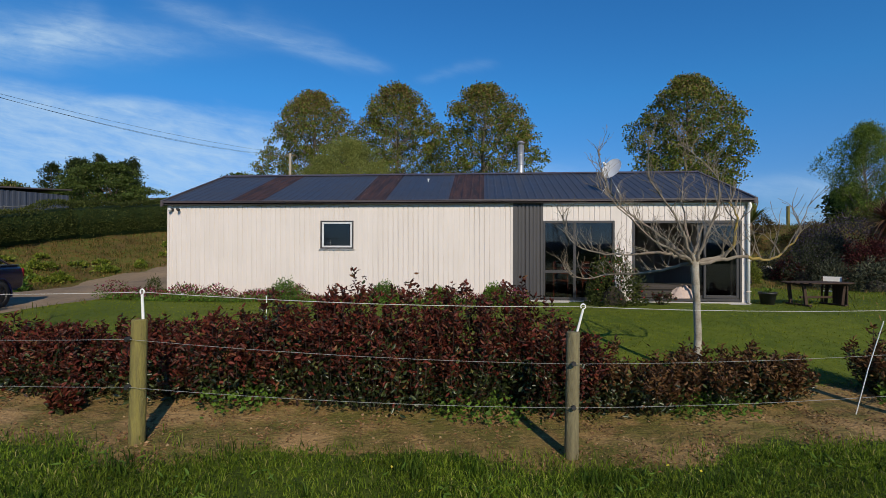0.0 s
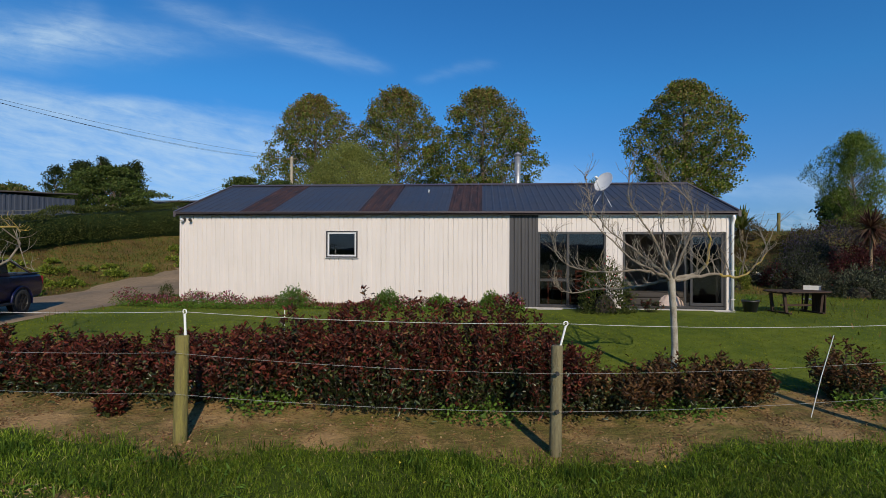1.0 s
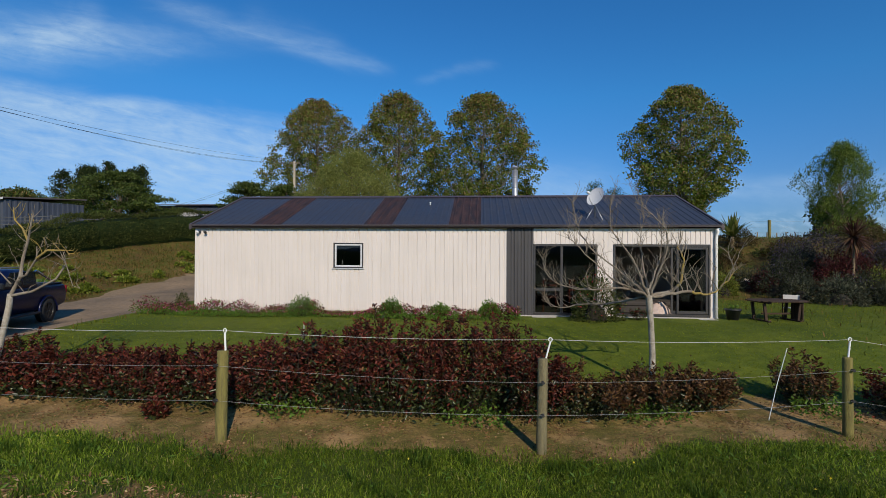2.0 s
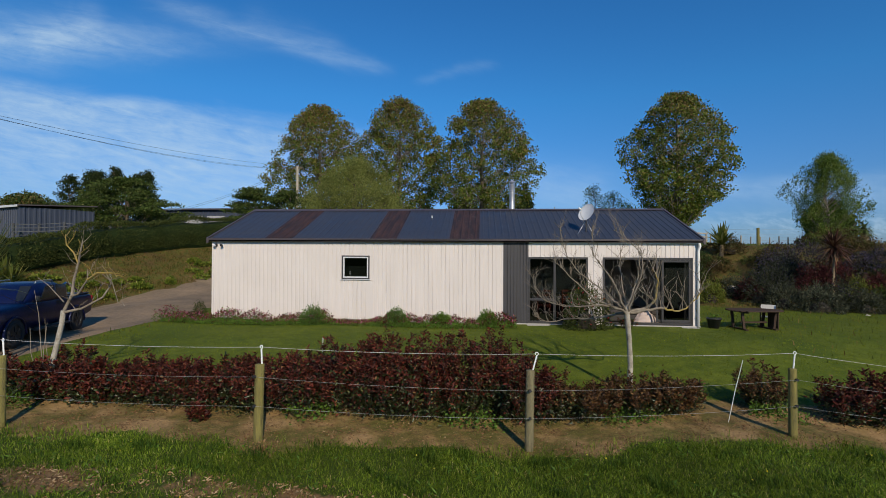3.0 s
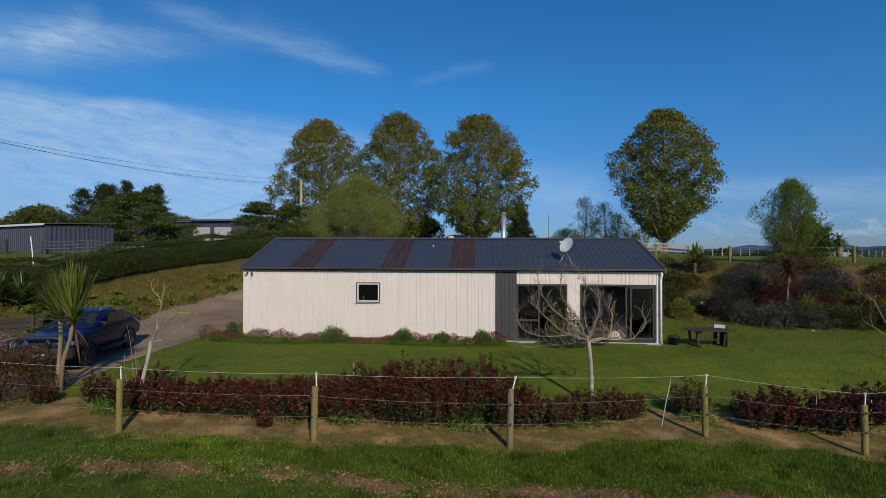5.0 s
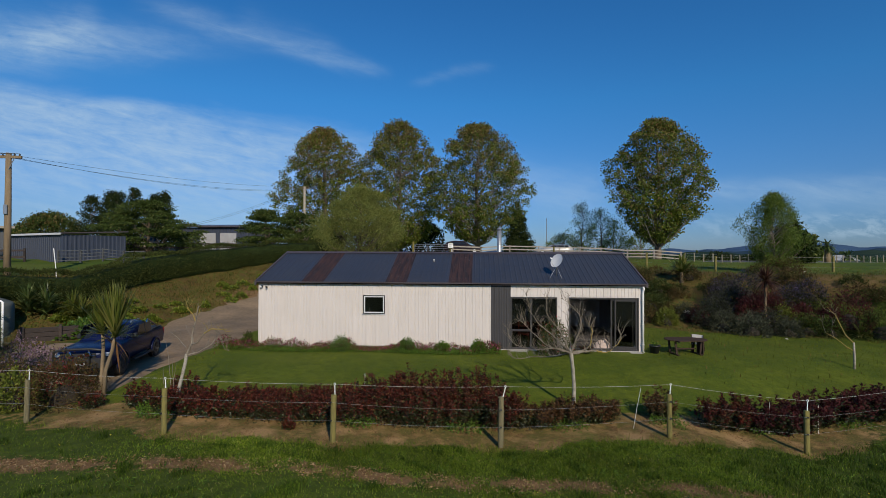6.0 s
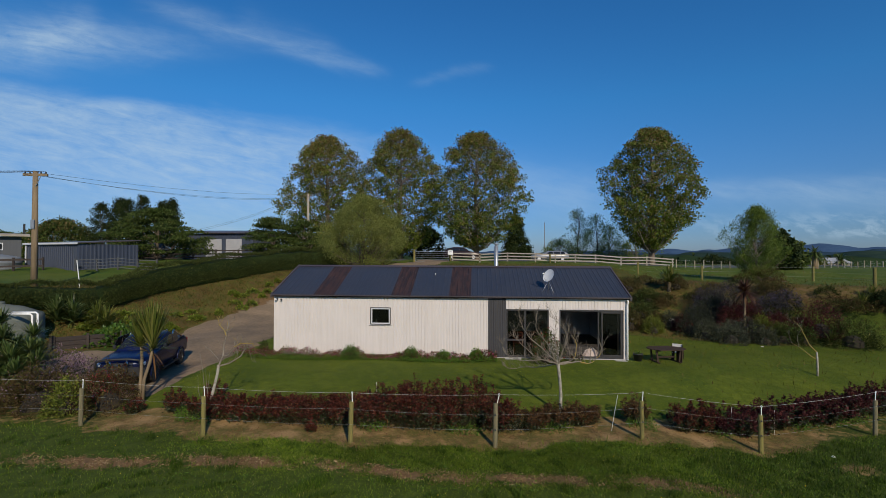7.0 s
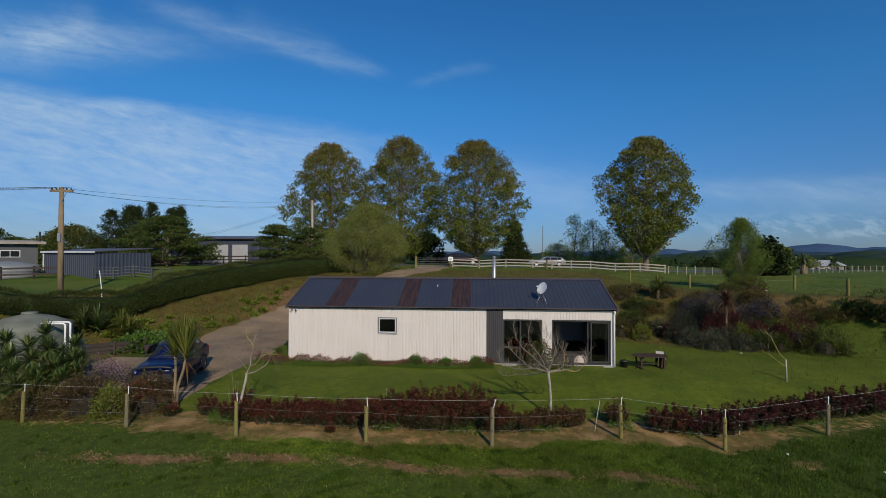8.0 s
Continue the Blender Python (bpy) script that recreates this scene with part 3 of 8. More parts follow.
def land(x, y):
    """The ground's height: paddock, lawn, the bank behind and the flat above it, then the far valley."""
    x, y = np.asarray(x, float), np.asarray(y, float)
    front = np.interp(x, FX, FZ)
    fy = np.interp(x, FENCE_X, FENCE_Y)
    level = 0.655 - np.maximum(0.3 * ease(13.5, 16.5, -x) * (1 - ease(9.5, 14.5, y) * ease(-16, -12, x)), 0.2 * ease(9.8, 11.6, -x) * (1 - ease(11.5, 16, y)))
    lawn = front + (level - front) * ease(0.3, 6.0, y - fy) - 0.025 * np.clip(fy - y, 0, 30)
    flat = 3.0 + 0.35 * ease(20, 30, -x) * (1 - ease(30, 44, y)) + 1.35 * ease(18, 44, y) - 0.75 * ease(6, 28, x) * ease(15, 30, y) + 0.5 * ease(11, 20, x) * (1 - ease(27, 34, y))
    h = lawn + (flat - lawn) * ease(0, 1, (y - np.interp(x, TX, TOE)) / np.maximum(np.interp(x, TX, TOP) - np.interp(x, TX, TOE), 1))
    r = np.hypot(x, y)
    rough = 0.012 + 0.05 * ease(18, 24, y) + 0.4 * ease(80, 300, r)
    h = h + ripple(x, y) * rough * np.where((np.abs(x + 1) < 9.5) & (y > 10) & (y < 20), 0.2, 1.0)
    return h - 14 * ease(70, 420, r) - 10 * ease(500, 2500, r)


def land_at(x, y):
    return float(land(x, y))

# ---- ground ----
def ground_material():
    m, t, b = shader("grass and earth", 0.9, 0.0, 0.2)
    def mask(name):
        n = t.nodes.new("ShaderNodeAttribute")
        n.attribute_name = name
        return n.outputs["Fac"]
    fine, mid, big = noise_at(t, 26.0, 6.0), noise_at(t, 4.5, 5.0), noise_at(t, 0.6, 4.0)
    grass = blend(t, ramp(t, mid, [(0.35, 0.0), (0.68, 1.0)]), (0.036, 0.055, 0.005), (0.066, 0.092, 0.009))
    lawn = blend(t, ramp(t, mid, [(0.3, 0.0), (0.7, 1.0)]), (0.062, 0.086, 0.005), (0.112, 0.136, 0.010))
    lawn = blend(t, ramp(t, noise_at(t, 0.7, 5.0), [(0.42, 0.0), (0.62, 0.6)]), lawn, (0.045, 0.075, 0.004))
    bank = blend(t, ramp(t, mid, [(0.38, 0.0), (0.6, 1.0)]), (0.12, 0.076, 0.022), (0.068, 0.08, 0.013))
    bank = blend(t, ramp(t, noise_at(t, 1.1, 5.0), [(0.46, 0.0), (0.64, 0.7)]), bank, (0.075, 0.045, 0.018))
    soil = blend(t, ramp(t, mid, [(0.32, 0.0), (0.66, 1.0)]), (0.12, 0.077, 0.026), (0.29, 0.185, 0.068))
    moss = noise_at(t, 2.6, 6.0, rough=0.65)
    soil = blend(t, maths(t, "MULTIPLY", ramp(t, moss, [(0.4, 0.0), (0.58, 1.0)]), 0.92), soil, (0.105, 0.098, 0.02))
    grit = noise_at(t, 75.0, 4.0, rough=0.7)
    soil = blend(t, ramp(t, grit, [(0.36, 0.75), (0.47, 0.0)]), soil, (0.06, 0.036, 0.016))
    soil = blend(t, ramp(t, grit, [(0.6, 0.0), (0.68, 0.7)]), soil, (0.42, 0.32, 0.17))
    pale = noise_at(t, 0.9, 4.0)
    soil = blend(t, ramp(t, pale, [(0.52, 0.0), (0.64, 0.8)]), soil, (0.36, 0.225, 0.10))
    clay = blend(t, ramp(t, fine, [(0.35, 0.0), (0.7, 1.0)]), (0.21, 0.125, 0.055), (0.11, 0.068, 0.033))
    def edge(a):
        k = maths(t, "ADD", a, maths(t, "MULTIPLY", maths(t, "SUBTRACT", maths(t, "ADD", mid, maths(t, "MULTIPLY", fine, 0.5)), 0.75), 1.1))
        return ramp(t, k, [(0.4, 0.0), (0.6, 1.0)])
    col = blend(t, edge(mask("lawn")), grass, lawn)
    field = blend(t, ramp(t, noise_at(t, 0.35, 5.0), [(0.35, 0.0), (0.65, 1.0)]), (0.052, 0.086, 0.007), (0.088, 0.11, 0.012))
    col = blend(t, edge(mask("field")), col, field)
    col = blend(t, edge(mask("bank")), col, bank)
    col = blend(t, edge(mask("clay")), col, clay)
    col = blend(t, edge(mask("soil")), col, soil)
    k = maths(t, "ADD", maths(t, "MULTIPLY", maths(t, "ADD", maths(t, "MULTIPLY", big, 0.4), maths(t, "MULTIPLY", fine, 0.8)), 1.0), 0.4)
    t.links.new(blend(t, 1.0, col, k, "MULTIPLY"), b.inputs["Base Color"])
    relief(t, b, maths(t, "ADD", fine, mid), 0.7, 0.04)
    return m


def soil_mask(x, y):
    d = y - np.interp(x, FENCE_X, FENCE_Y)
    wob = 0.16 * np.sin(x * 1.7) + 0.1 * np.sin(x * 4.3 + 1)
    strip = ease(-0.35, 0.05, d + wob) * (1 - ease(1.35, 1.85, d + wob)) * (0.5 + 0.5 * ease(-11.5, -9.0, x)) * ease(-20, -16, x) * (1 - 0.55 * ease(7, 11, x))
    d3 = np.hypot(x - 9.3, (y - 4.3) * 1.8)
    return np.clip(strip * 0.98 + 0.75 * (1 - ease(0.25, 0.8, d3)), 0, 1)


def track_mask(x, y):
    d2 = y - (2.62 + 0.02 * x + 0.1 * np.sin(x * 0.9))
    track = (1 - ease(0.08, 0.45, np.abs(d2))) * ease(-13, -9, x) * (1 - ease(3.5, 8.0, x)) * (0.8 + 0.5 * np.sin(x * 1.3 + 0.7) * np.sin(x * 3.1 + y * 4))
    return np.clip(track, 0, 1)


def field_mask(x, y):
    return ease(0.0, 3.0, y - np.interp(x, TX, TOP)) * (1 - ease(250, 500, np.hypot(x, y)))


def bank_mask(x, y):
    toe = np.interp(x, TX, TOE)
    top = np.interp(x, TX, TOP)
    f = (y - toe) / np.maximum(top - toe, 1)
    dry = 0.62 * ease(24, 27, y) * (1 - ease(37, 40.5, y)) * ease(-10, -6, x) * (1 - ease(11, 15, x))
    return dry + (1 - dry) * ease(-0.05, 0.1, f) * (1 - ease(0.95, 1.25, f)) * (1 - ease(60, 80, np.hypot(x, y))) * (1 - 0.75 * ease(14, 18, x) * (1 - ease(0.5, 0.65, f)))


def clay_mask(x, y):
    toe, top = np.interp(x, TX, TOE), np.interp(x, TX, TOP)
    f = (y - toe) / np.maximum(top - toe, 1)
    right = ease(14, 17, x) * (1 - ease(0.1, 0.24, np.abs(f - 0.78))) * (1 - ease(60, 70, x))
    left = (1 - ease(-11, -8, x)) * (1 - ease(0.1, 0.28, np.abs(f - 0.5))) * ease(-18, -14, x)
    return np.clip(0.45 * right + 0.9 * left + 0.85 * track_mask(x, y), 0, 1)


def lawn_mask(x, y):
    d = y - np.interp(x, FENCE_X, FENCE_Y)
    toe = np.interp(x, TX, TOE)
    return ease(1.2, 1.9, d) * (1 - ease(-0.4, 0.6, y - toe)) * ease(-12, -10.5, x)


def axis_steps(lo, hi, step, far):
    inner = np.arange(lo, hi, step)
    outer = step * np.cumsum(1.16 ** np.arange(1, 90))
    outer = outer[outer < far]
    return np.concatenate([lo - outer[::-1], inner, inner[-1] + outer])


def build_ground():
    xs, ys = axis_steps(-34, 34, 0.32, 4200), axis_steps(-2, 46, 0.32, 4200)
    gx, gy = np.meshgrid(xs, ys)
    v = np.stack([gx, gy, land(gx, gy)], 2).reshape(-1, 3)
    nx, ny = len(xs), len(ys)
    i = (np.arange(ny - 1)[:, None] * nx + np.arange(nx - 1)).ravel()[:, None]
    me = raw_mesh("ground", v, i + [[0, 1, nx + 1, nx]], ground_material(), True)
    for name, fn in (("soil", soil_mask), ("bank", bank_mask), ("clay", clay_mask), ("lawn", lawn_mask), ("field", field_mask)):
        me.attributes.new(name, "FLOAT", "POINT").data.foreach_set("value", fn(v[:, 0], v[:, 1]).astype(np.float32))
    tagged(new("ground", me), "grassy rural ground with lawn, bare soil strip and bank", "ground", kind="structure")


build_ground()


def strip(name, line, width, mat, lift, label, category, step=0.25, across=8):
    """A paved strip that lies on the land along a line of (x, y)."""
    pts = np.array(line, float)
    s = np.concatenate([[0], np.cumsum(np.hypot(*np.diff(pts, axis=0).T))])
    q = np.arange(0, s[-1], step)
    cx, cy = np.interp(q, s, pts[:, 0]), np.interp(q, s, pts[:, 1])
    for _ in range(12):
        cx[1:-1], cy[1:-1] = (cx[:-2] + cx[1:-1] * 2 + cx[2:]) / 4, (cy[:-2] + cy[1:-1] * 2 + cy[2:]) / 4
    w = np.interp(q, s, width) if not isinstance(width, (int, float)) else np.full(len(q), width)
    dx, dy = np.gradient(cx), np.gradient(cy)
    ln = np.hypot(dx, dy)
    nx, ny = dy / ln, -dx / ln
    k = np.linspace(-1, 1, across + 1)
    wob = 1 + 0.04 * np.sin(q * 2.1) + 0.03 * np.sin(q * 5.3)
    x = cx[:, None] + nx[:, None] * (w * wob / 2)[:, None] * k
    y = cy[:, None] + ny[:, None] * (w * wob / 2)[:, None] * k
    z = land(x, y) + lift - 0.06 * (np.abs(k) > 0.99)
    n = across + 1
    i = (np.arange(len(q) - 1)[:, None] * n + np.arange(across)).ravel()[:, None]
    me = raw_mesh(name, np.stack([x, y, z], 2).reshape(-1, 3), i + [[0, 1, n + 1, n]], mat, True)
    return tagged(new(name, me), label, category, kind="structure")


M_DRIVE = surface("worn grey driveway", (0.265, 0.185, 0.108), (0.125, 0.092, 0.058), 0.9, 0.6, 7.0, bump=0.6)
M_ASPHALT = surface("asphalt", (0.06, 0.06, 0.062), (0.045, 0.045, 0.047), 0.85, 1.0, 40.0, bump=0.3)
DRIVE_LINE = [(-12.5, 6.6), (-12.6, 9), (-13.4, 14), (-13.8, 19), (-12.2, 25), (-8.6, 32), (-5.3, 38), (-4.3, 43), (-4.2, 46)]
strip("driveway", DRIVE_LINE, [4.2, 4.9, 6.8, 5.8, 4.6, 4.0, 3.8, 4.2, 6.0], M_DRIVE, 0.045, "worn grey sealed driveway that climbs behind the house", "driveway")
strip("parking_apron", [(-18.4, 11.6), (-16.0, 11.6), (-12.0, 11.5)], 4.6, M_DRIVE, 0.03, "worn grey parking area beside the driveway", "pavement")
strip("road", [(-70, 52), (-30, 49), (0, 47.5), (14, 48.5), (34, 58), (90, 90)], 6.5, M_ASPHALT, 0.06, "narrow asphalt country road behind a white fence", "road", 1.0)


def scatter(rng, n, x0, x1, y0, y1, keep):
    x, y = rng.uniform(x0, x1, n), rng.uniform(y0, y1, n)
    ok = keep(x, y) > rng.uniform(0, 1, n)
    x, y = x[ok], y[ok]
    return np.stack([x, y, land(x, y) - 0.004], 1)


def clumpy(x, y):
    return 0.5 + 0.5 * np.sin(x * 2.7 + 1.1 * np.sin(y * 3.1)) * np.cos(y * 2.9 + np.sin(x * 1.9))


def on_drive(x, y):
    d = np.array(DRIVE_LINE)
    cx = np.interp(y, d[:, 1], d[:, 0])
    return ((np.abs(x - cx) < np.interp(y, [6, 9, 14, 19, 25, 32], [2.1, 2.45, 3.4, 2.9, 2.3, 2.0])) & (y > 6.5)) | ((x < -10.4) & (x > -20) & (y > 7.8) & (y < 14.5))


L_STRAW = leafy("straw litter", [(0.0, (0.13, 0.07, 0.034)), (0.6, (0.24, 0.15, 0.075)), (1.0, (0.38, 0.28, 0.165))], 0.85, 0.1, 0.1)


L_TUFT = leafy("tuft grass blade", [(0.0, (0.024, 0.05, 0.004)), (0.6, (0.05, 0.092, 0.008)), (1.0, (0.10, 0.15, 0.018))], 0.7, 0.35, 0.15, 1.0)
L_YELLOW = leafy("yellow petal", [(0.0, (0.5, 0.38, 0.02)), (1.0, (0.7, 0.6, 0.08))], 0.7, 0.3, 0.1)


def build_grass():
    rng = np.random.default_rng(5)
    def in_paddock(x, y):
        d = np.interp(x, FENCE_X, FENCE_Y) - y
        return (1 - 0.93 * np.maximum(soil_mask(x, y), track_mask(x, y))) * ease(-0.1, 0.25, d) * (0.45 + 0.55 * clumpy(x, y)) * (1 - 0.6 * ease(9, 15, np.abs(x))) * (0.55 + 0.45 * (1 - ease(4.5, 8.5, np.abs(x))))
    spots = np.concatenate([scatter(rng, 190000, -17, 17, 0.2, 6.5, in_paddock), scatter(rng, 230000, -8.5, 8.5, 1.9, 5.5, lambda x, y: in_paddock(x, y) * (1 - ease(4, 8.5, np.abs(x))) * ease(1.9, 2.8, y))])
    rough = scatter(rng, 85000, 4.0, 16, 0.4, 9.0, lambda x, y: (1 - 0.93 * soil_mask(x, y)) * ease(-0.1, 0.25, np.interp(x, FENCE_X, FENCE_Y) - y) * ease(4.0, 8.0, x) * (0.3 + 0.7 * clumpy(x * 1.4, y * 1.5)))
    tagged(new("rough_grass", blade_mesh("rough_grass", rough, 0.12, 0.012, L_TUFT, rng, 1.1)), "rougher tufted grass in the paddock corner", "grass", kind="stuff")
    tagged(new("paddock_grass", blade_mesh("paddock_grass", spots, 0.066, 0.0075, L_GRASS, rng, 1.5)), "long green paddock grass in front of the fence", "grass", kind="stuff")
    tufts = scatter(rng, 260000, -13, 13, 0.4, 4.6, lambda x, y: in_paddock(x, y) * ease(0.72, 0.95, clumpy(x * 1.9 + 1.3 * np.sin(y * 2.1), y * 1.6 + np.sin(x * 0.8))))
    tagged(new("grass_tufts", blade_mesh("grass_tufts", tufts, 0.13, 0.009, L_TUFT, rng, 0.8)), "darker taller tufts among the paddock grass", "grass", kind="stuff")
    spots = scatter(rng, 700, -13, 13, 0.4, 4.6, lambda x, y: in_paddock(x, y) * (clumpy(x * 0.6, y * 0.9) > 0.6))
    tagged(new("paddock_flowers", leaf_mesh("paddock_flowers", spots + [0, 0, 0.07], rng.normal(size=spots.shape) * [1, 1, 0.2], 0.028, 0.026, L_YELLOW, rng)), "tiny yellow flowers scattered through the grass", "flowers", kind="stuff")
    edge = scatter(rng, 60000, -15, 15, 3.2, 6.5, lambda x, y: (1 - ease(0.02, 0.35, np.abs(np.interp(x, FENCE_X, FENCE_Y) - y - 0.12))) * clumpy(x * 1.3, y))
    tagged(new("fence_edge_grass", blade_mesh("fence_edge_grass", edge, 0.10, 0.007, L_GRASS, rng, 0.9)), "longer green grass along the foot of the fence", "grass", kind="stuff")
    spots = scatter(rng, 16000, -13, 13, 1.2, 6.0, lambda x, y: in_paddock(x, y) * (clumpy(x * 1.7 + 3, y * 1.9) > 0.55))
    ways = rng.normal(size=spots.shape) * [1, 1, 0.3] + [0, 0, 0.5]
    tagged(new("paddock_weeds", leaf_mesh("paddock_weeds", spots + [0, 0, 0.03], ways, 0.085, 0.02, L_WEED, rng)), "broad-leaved weeds among the paddock grass", "weeds", kind="stuff")
    def in_lawn(x, y):
        return lawn_mask(x, y) * ~on_drive(x, y) * ~((x > -9.9) & (x < 6.5) & (y > 11.5) & (y < 19))
    spots = scatter(rng, 115000, -11, 22, 5.6, 19, in_lawn)
    tagged(new("lawn_grass", blade_mesh("lawn_grass", spots, 0.034, 0.012, L_LAWN, rng, 1.4)), "short mown green lawn before the house", "grass", kind="stuff")
    def in_bank(x, y):
        return np.clip(bank_mask(x, y) + 0.15, 0, 1) * ~on_drive(x, y) * (0.15 + 0.85 * clumpy(x * 0.7, y * 0.7)) * ~((x > -9.5) & (x < 7) & (y < 19.5))
    spots = scatter(rng, 150000, -26, 32, 9, 40, in_bank)
    tagged(new("bank_grass", blade_mesh("bank_grass", spots, 0.16, 0.02, leafy("dry bank grass blade", [(0.0, (0.05, 0.065, 0.010)), (0.55, (0.085, 0.095, 0.02)), (0.8, (0.16, 0.105, 0.034)), (1.0, (0.24, 0.155, 0.06))], 0.8, 0.25, 0.1), rng, 0.9)), "rough half-dry grass on the bank", "grass", kind="stuff")
    def in_left_bank(x, y):
        return bank_mask(x, y) * ~on_drive(x, y) * (0.1 + 0.9 * clumpy(x * 1.1 + 2, y * 0.8))
    dry = leafy("dry bank grass tuft", [(0.0, (0.035, 0.04, 0.008)), (0.4, (0.06, 0.07, 0.013)), (0.55, (0.165, 0.085, 0.027)), (0.7, (0.09, 0.05, 0.018)), (0.9, (0.08, 0.10, 0.015)), (1.0, (0.2, 0.15, 0.055))], 0.8, 0.25, 0.1, 1.8)
    spots = scatter(rng, 90000, -25, -8.5, 12, 36, in_left_bank)
    tagged(new("bank_tufts", blade_mesh("bank_tufts", spots, 0.13, 0.022, dry, rng, 1.0)), "brown and olive tufts over the bank by the driveway", "grass", kind="stuff")
    spots = scatter(rng, 70000, -12, 8, 1.6, 3.6, lambda x, y: track_mask(x, y) * clumpy(x * 3.1, y * 2.3))
    ways = rng.normal(size=spots.shape) * [1, 1, 0.3] + [0, 0, 0.05]
    tagged(new("track_litter", leaf_mesh("track_litter", spots + [0, 0, 0.012], ways, 0.055, 0.018, L_STRAW, rng)), "reddish brown litter along a worn track", "leaf litter", kind="stuff")
    # weeds and dead leaves on the bare strip
    def in_soil(x, y):
        return soil_mask(x, y) * clumpy(x * 2.2, y * 1.1) ** 2
    spots = scatter(rng, 90000, -10, 14, 3.4, 7.5, in_soil)
    ways = rng.normal(size=spots.shape) + [0, 0, 0.15]
    tagged(new("leaf_litter", leaf_mesh("leaf_litter", spots + [0, 0, 0.012], ways * [1, 1, 0.3], 0.034, 0.016, L_DEAD, rng)), "dry brown leaf litter scattered on bare soil", "leaf litter", kind="stuff")
    spots = scatter(rng, 3800, -9, 13, 3.4, 7.5, lambda x, y: soil_mask(x, y) * clumpy(x * 1.3, y * 2.1))
    ways = rng.normal(size=spots.shape) * [1, 1, 0.12]
    tagged(new("twig_litter", leaf_mesh("twig_litter", spots + [0, 0, 0.014], ways, 0.11, 0.006, L_STRAW, rng)), "thin straw and twigs lying on the bare soil", "leaf litter", kind="stuff")
    spots = scatter(rng, 900, -9, 13, 3.6, 7.0, soil_mask)
    corners = np.array([(1, 0, 0), (0, 1, 0), (-1, 0, 0), (0, -1, 0), (0, 0, 0.7), (0, 0, -0.7)])
    size = rng.uniform(0.006, 0.02, len(spots))[:, None, None]
    v = (spots[:, None] + corners[None] * size * rng.uniform(0.7, 1.3, (len(spots), 6, 1)) + [0, 0, 0.006]).reshape(-1, 3)
    k = np.arange(len(spots))[:, None] * 6
    f = np.concatenate([k + [[a, b, c]] for a, b, c in ((0, 1, 4), (1, 2, 4), (2, 3, 4), (3, 0, 4), (1, 0, 5), (2, 1, 5), (3, 2, 5), (0, 3, 5))])
    tagged(new("soil_pebbles", raw_mesh("soil_pebbles", v, f, M_CLOD)), "small pale stones in the bare soil", "pebbles", kind="stuff")
    spots = scatter(rng, 110000, -10, 14, 4.2, 8, lambda x, y: soil_mask(x, y) * ease(0.45, 0.9, y - np.interp(x, FENCE_X, FENCE_Y)) * (clumpy(x * 0.9 + 0.7, y * 0.4) > 0.62))
    ways = rng.normal(size=spots.shape) * [1, 1, 0.4] + [0, 0, 0.6]
    spots[:, 2] += rng.uniform(0, 0.2, len(spots))
    tagged(new("hedge_weeds", leaf_mesh("hedge_weeds", spots, ways, 0.055, 0.034, L_WEED, rng)), "bright green weeds under the red-leaved hedge", "weeds", kind="stuff")


build_grass()


def build_hills():
    """Distant hills, several ridges deep, all round; the farthest rise to the north-east."""
    q = np.linspace(-math.pi, math.pi, 640)
    deg = np.degrees(q)
    # Ridge colours turn bluer with distance: haze painted into the base colour.
    ridges = [
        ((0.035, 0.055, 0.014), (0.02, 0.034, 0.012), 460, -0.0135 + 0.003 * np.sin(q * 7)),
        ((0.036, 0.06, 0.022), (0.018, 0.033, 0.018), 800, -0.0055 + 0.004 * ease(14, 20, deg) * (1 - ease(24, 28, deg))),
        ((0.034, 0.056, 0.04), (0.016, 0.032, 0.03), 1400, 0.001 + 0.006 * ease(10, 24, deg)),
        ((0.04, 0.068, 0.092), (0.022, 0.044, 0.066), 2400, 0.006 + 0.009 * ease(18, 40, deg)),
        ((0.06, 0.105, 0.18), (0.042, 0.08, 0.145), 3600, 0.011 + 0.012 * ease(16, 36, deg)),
    ]
    for tone, shade, dist, rise in ridges:
        k = np.linspace(0, 1, 10)[:, None]
        ph = dist * 0.01
        hump = 0.4 * np.sin(q * 9 + ph) + 0.45 * np.sin(q * 23 + ph * 3) + 0.5 * np.sin(q * 47 + ph * 5 + np.sin(q * 13)) + 0.36 * np.sin(q * 91 + ph + 2 * np.sin(q * 17)) + 0.16 * np.sin(q * 190 + 1)
        peak = 5 + dist * (rise + 0.0042 * hump)
        gully = np.sin(q * 130 + 2.2 * np.sin(k * 5 + ph) + ph) + 0.6 * np.sin(q * 260 + k * 7)
        d = dist + dist * 0.25 * k + dist * 0.012 * gully * (1 - k)
        z = -30 + (peak + 30)[None] * ease(0, 1, k ** 0.8)
        v = np.stack([d * np.sin(q), d * np.cos(q), z], 2).reshape(-1, 3)
        n = len(q)
        i = (np.arange(9)[:, None] * n + np.arange(n - 1)).ravel()[:, None]
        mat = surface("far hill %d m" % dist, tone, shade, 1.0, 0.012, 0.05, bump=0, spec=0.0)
        tagged(new("backdrop_hills", raw_mesh("backdrop_hills", v, i + [[0, 1, n + 1, n]], mat, True)), "distant rolling hills on the skyline, haze painted in as blue", "hills", kind="structure")


build_hills()


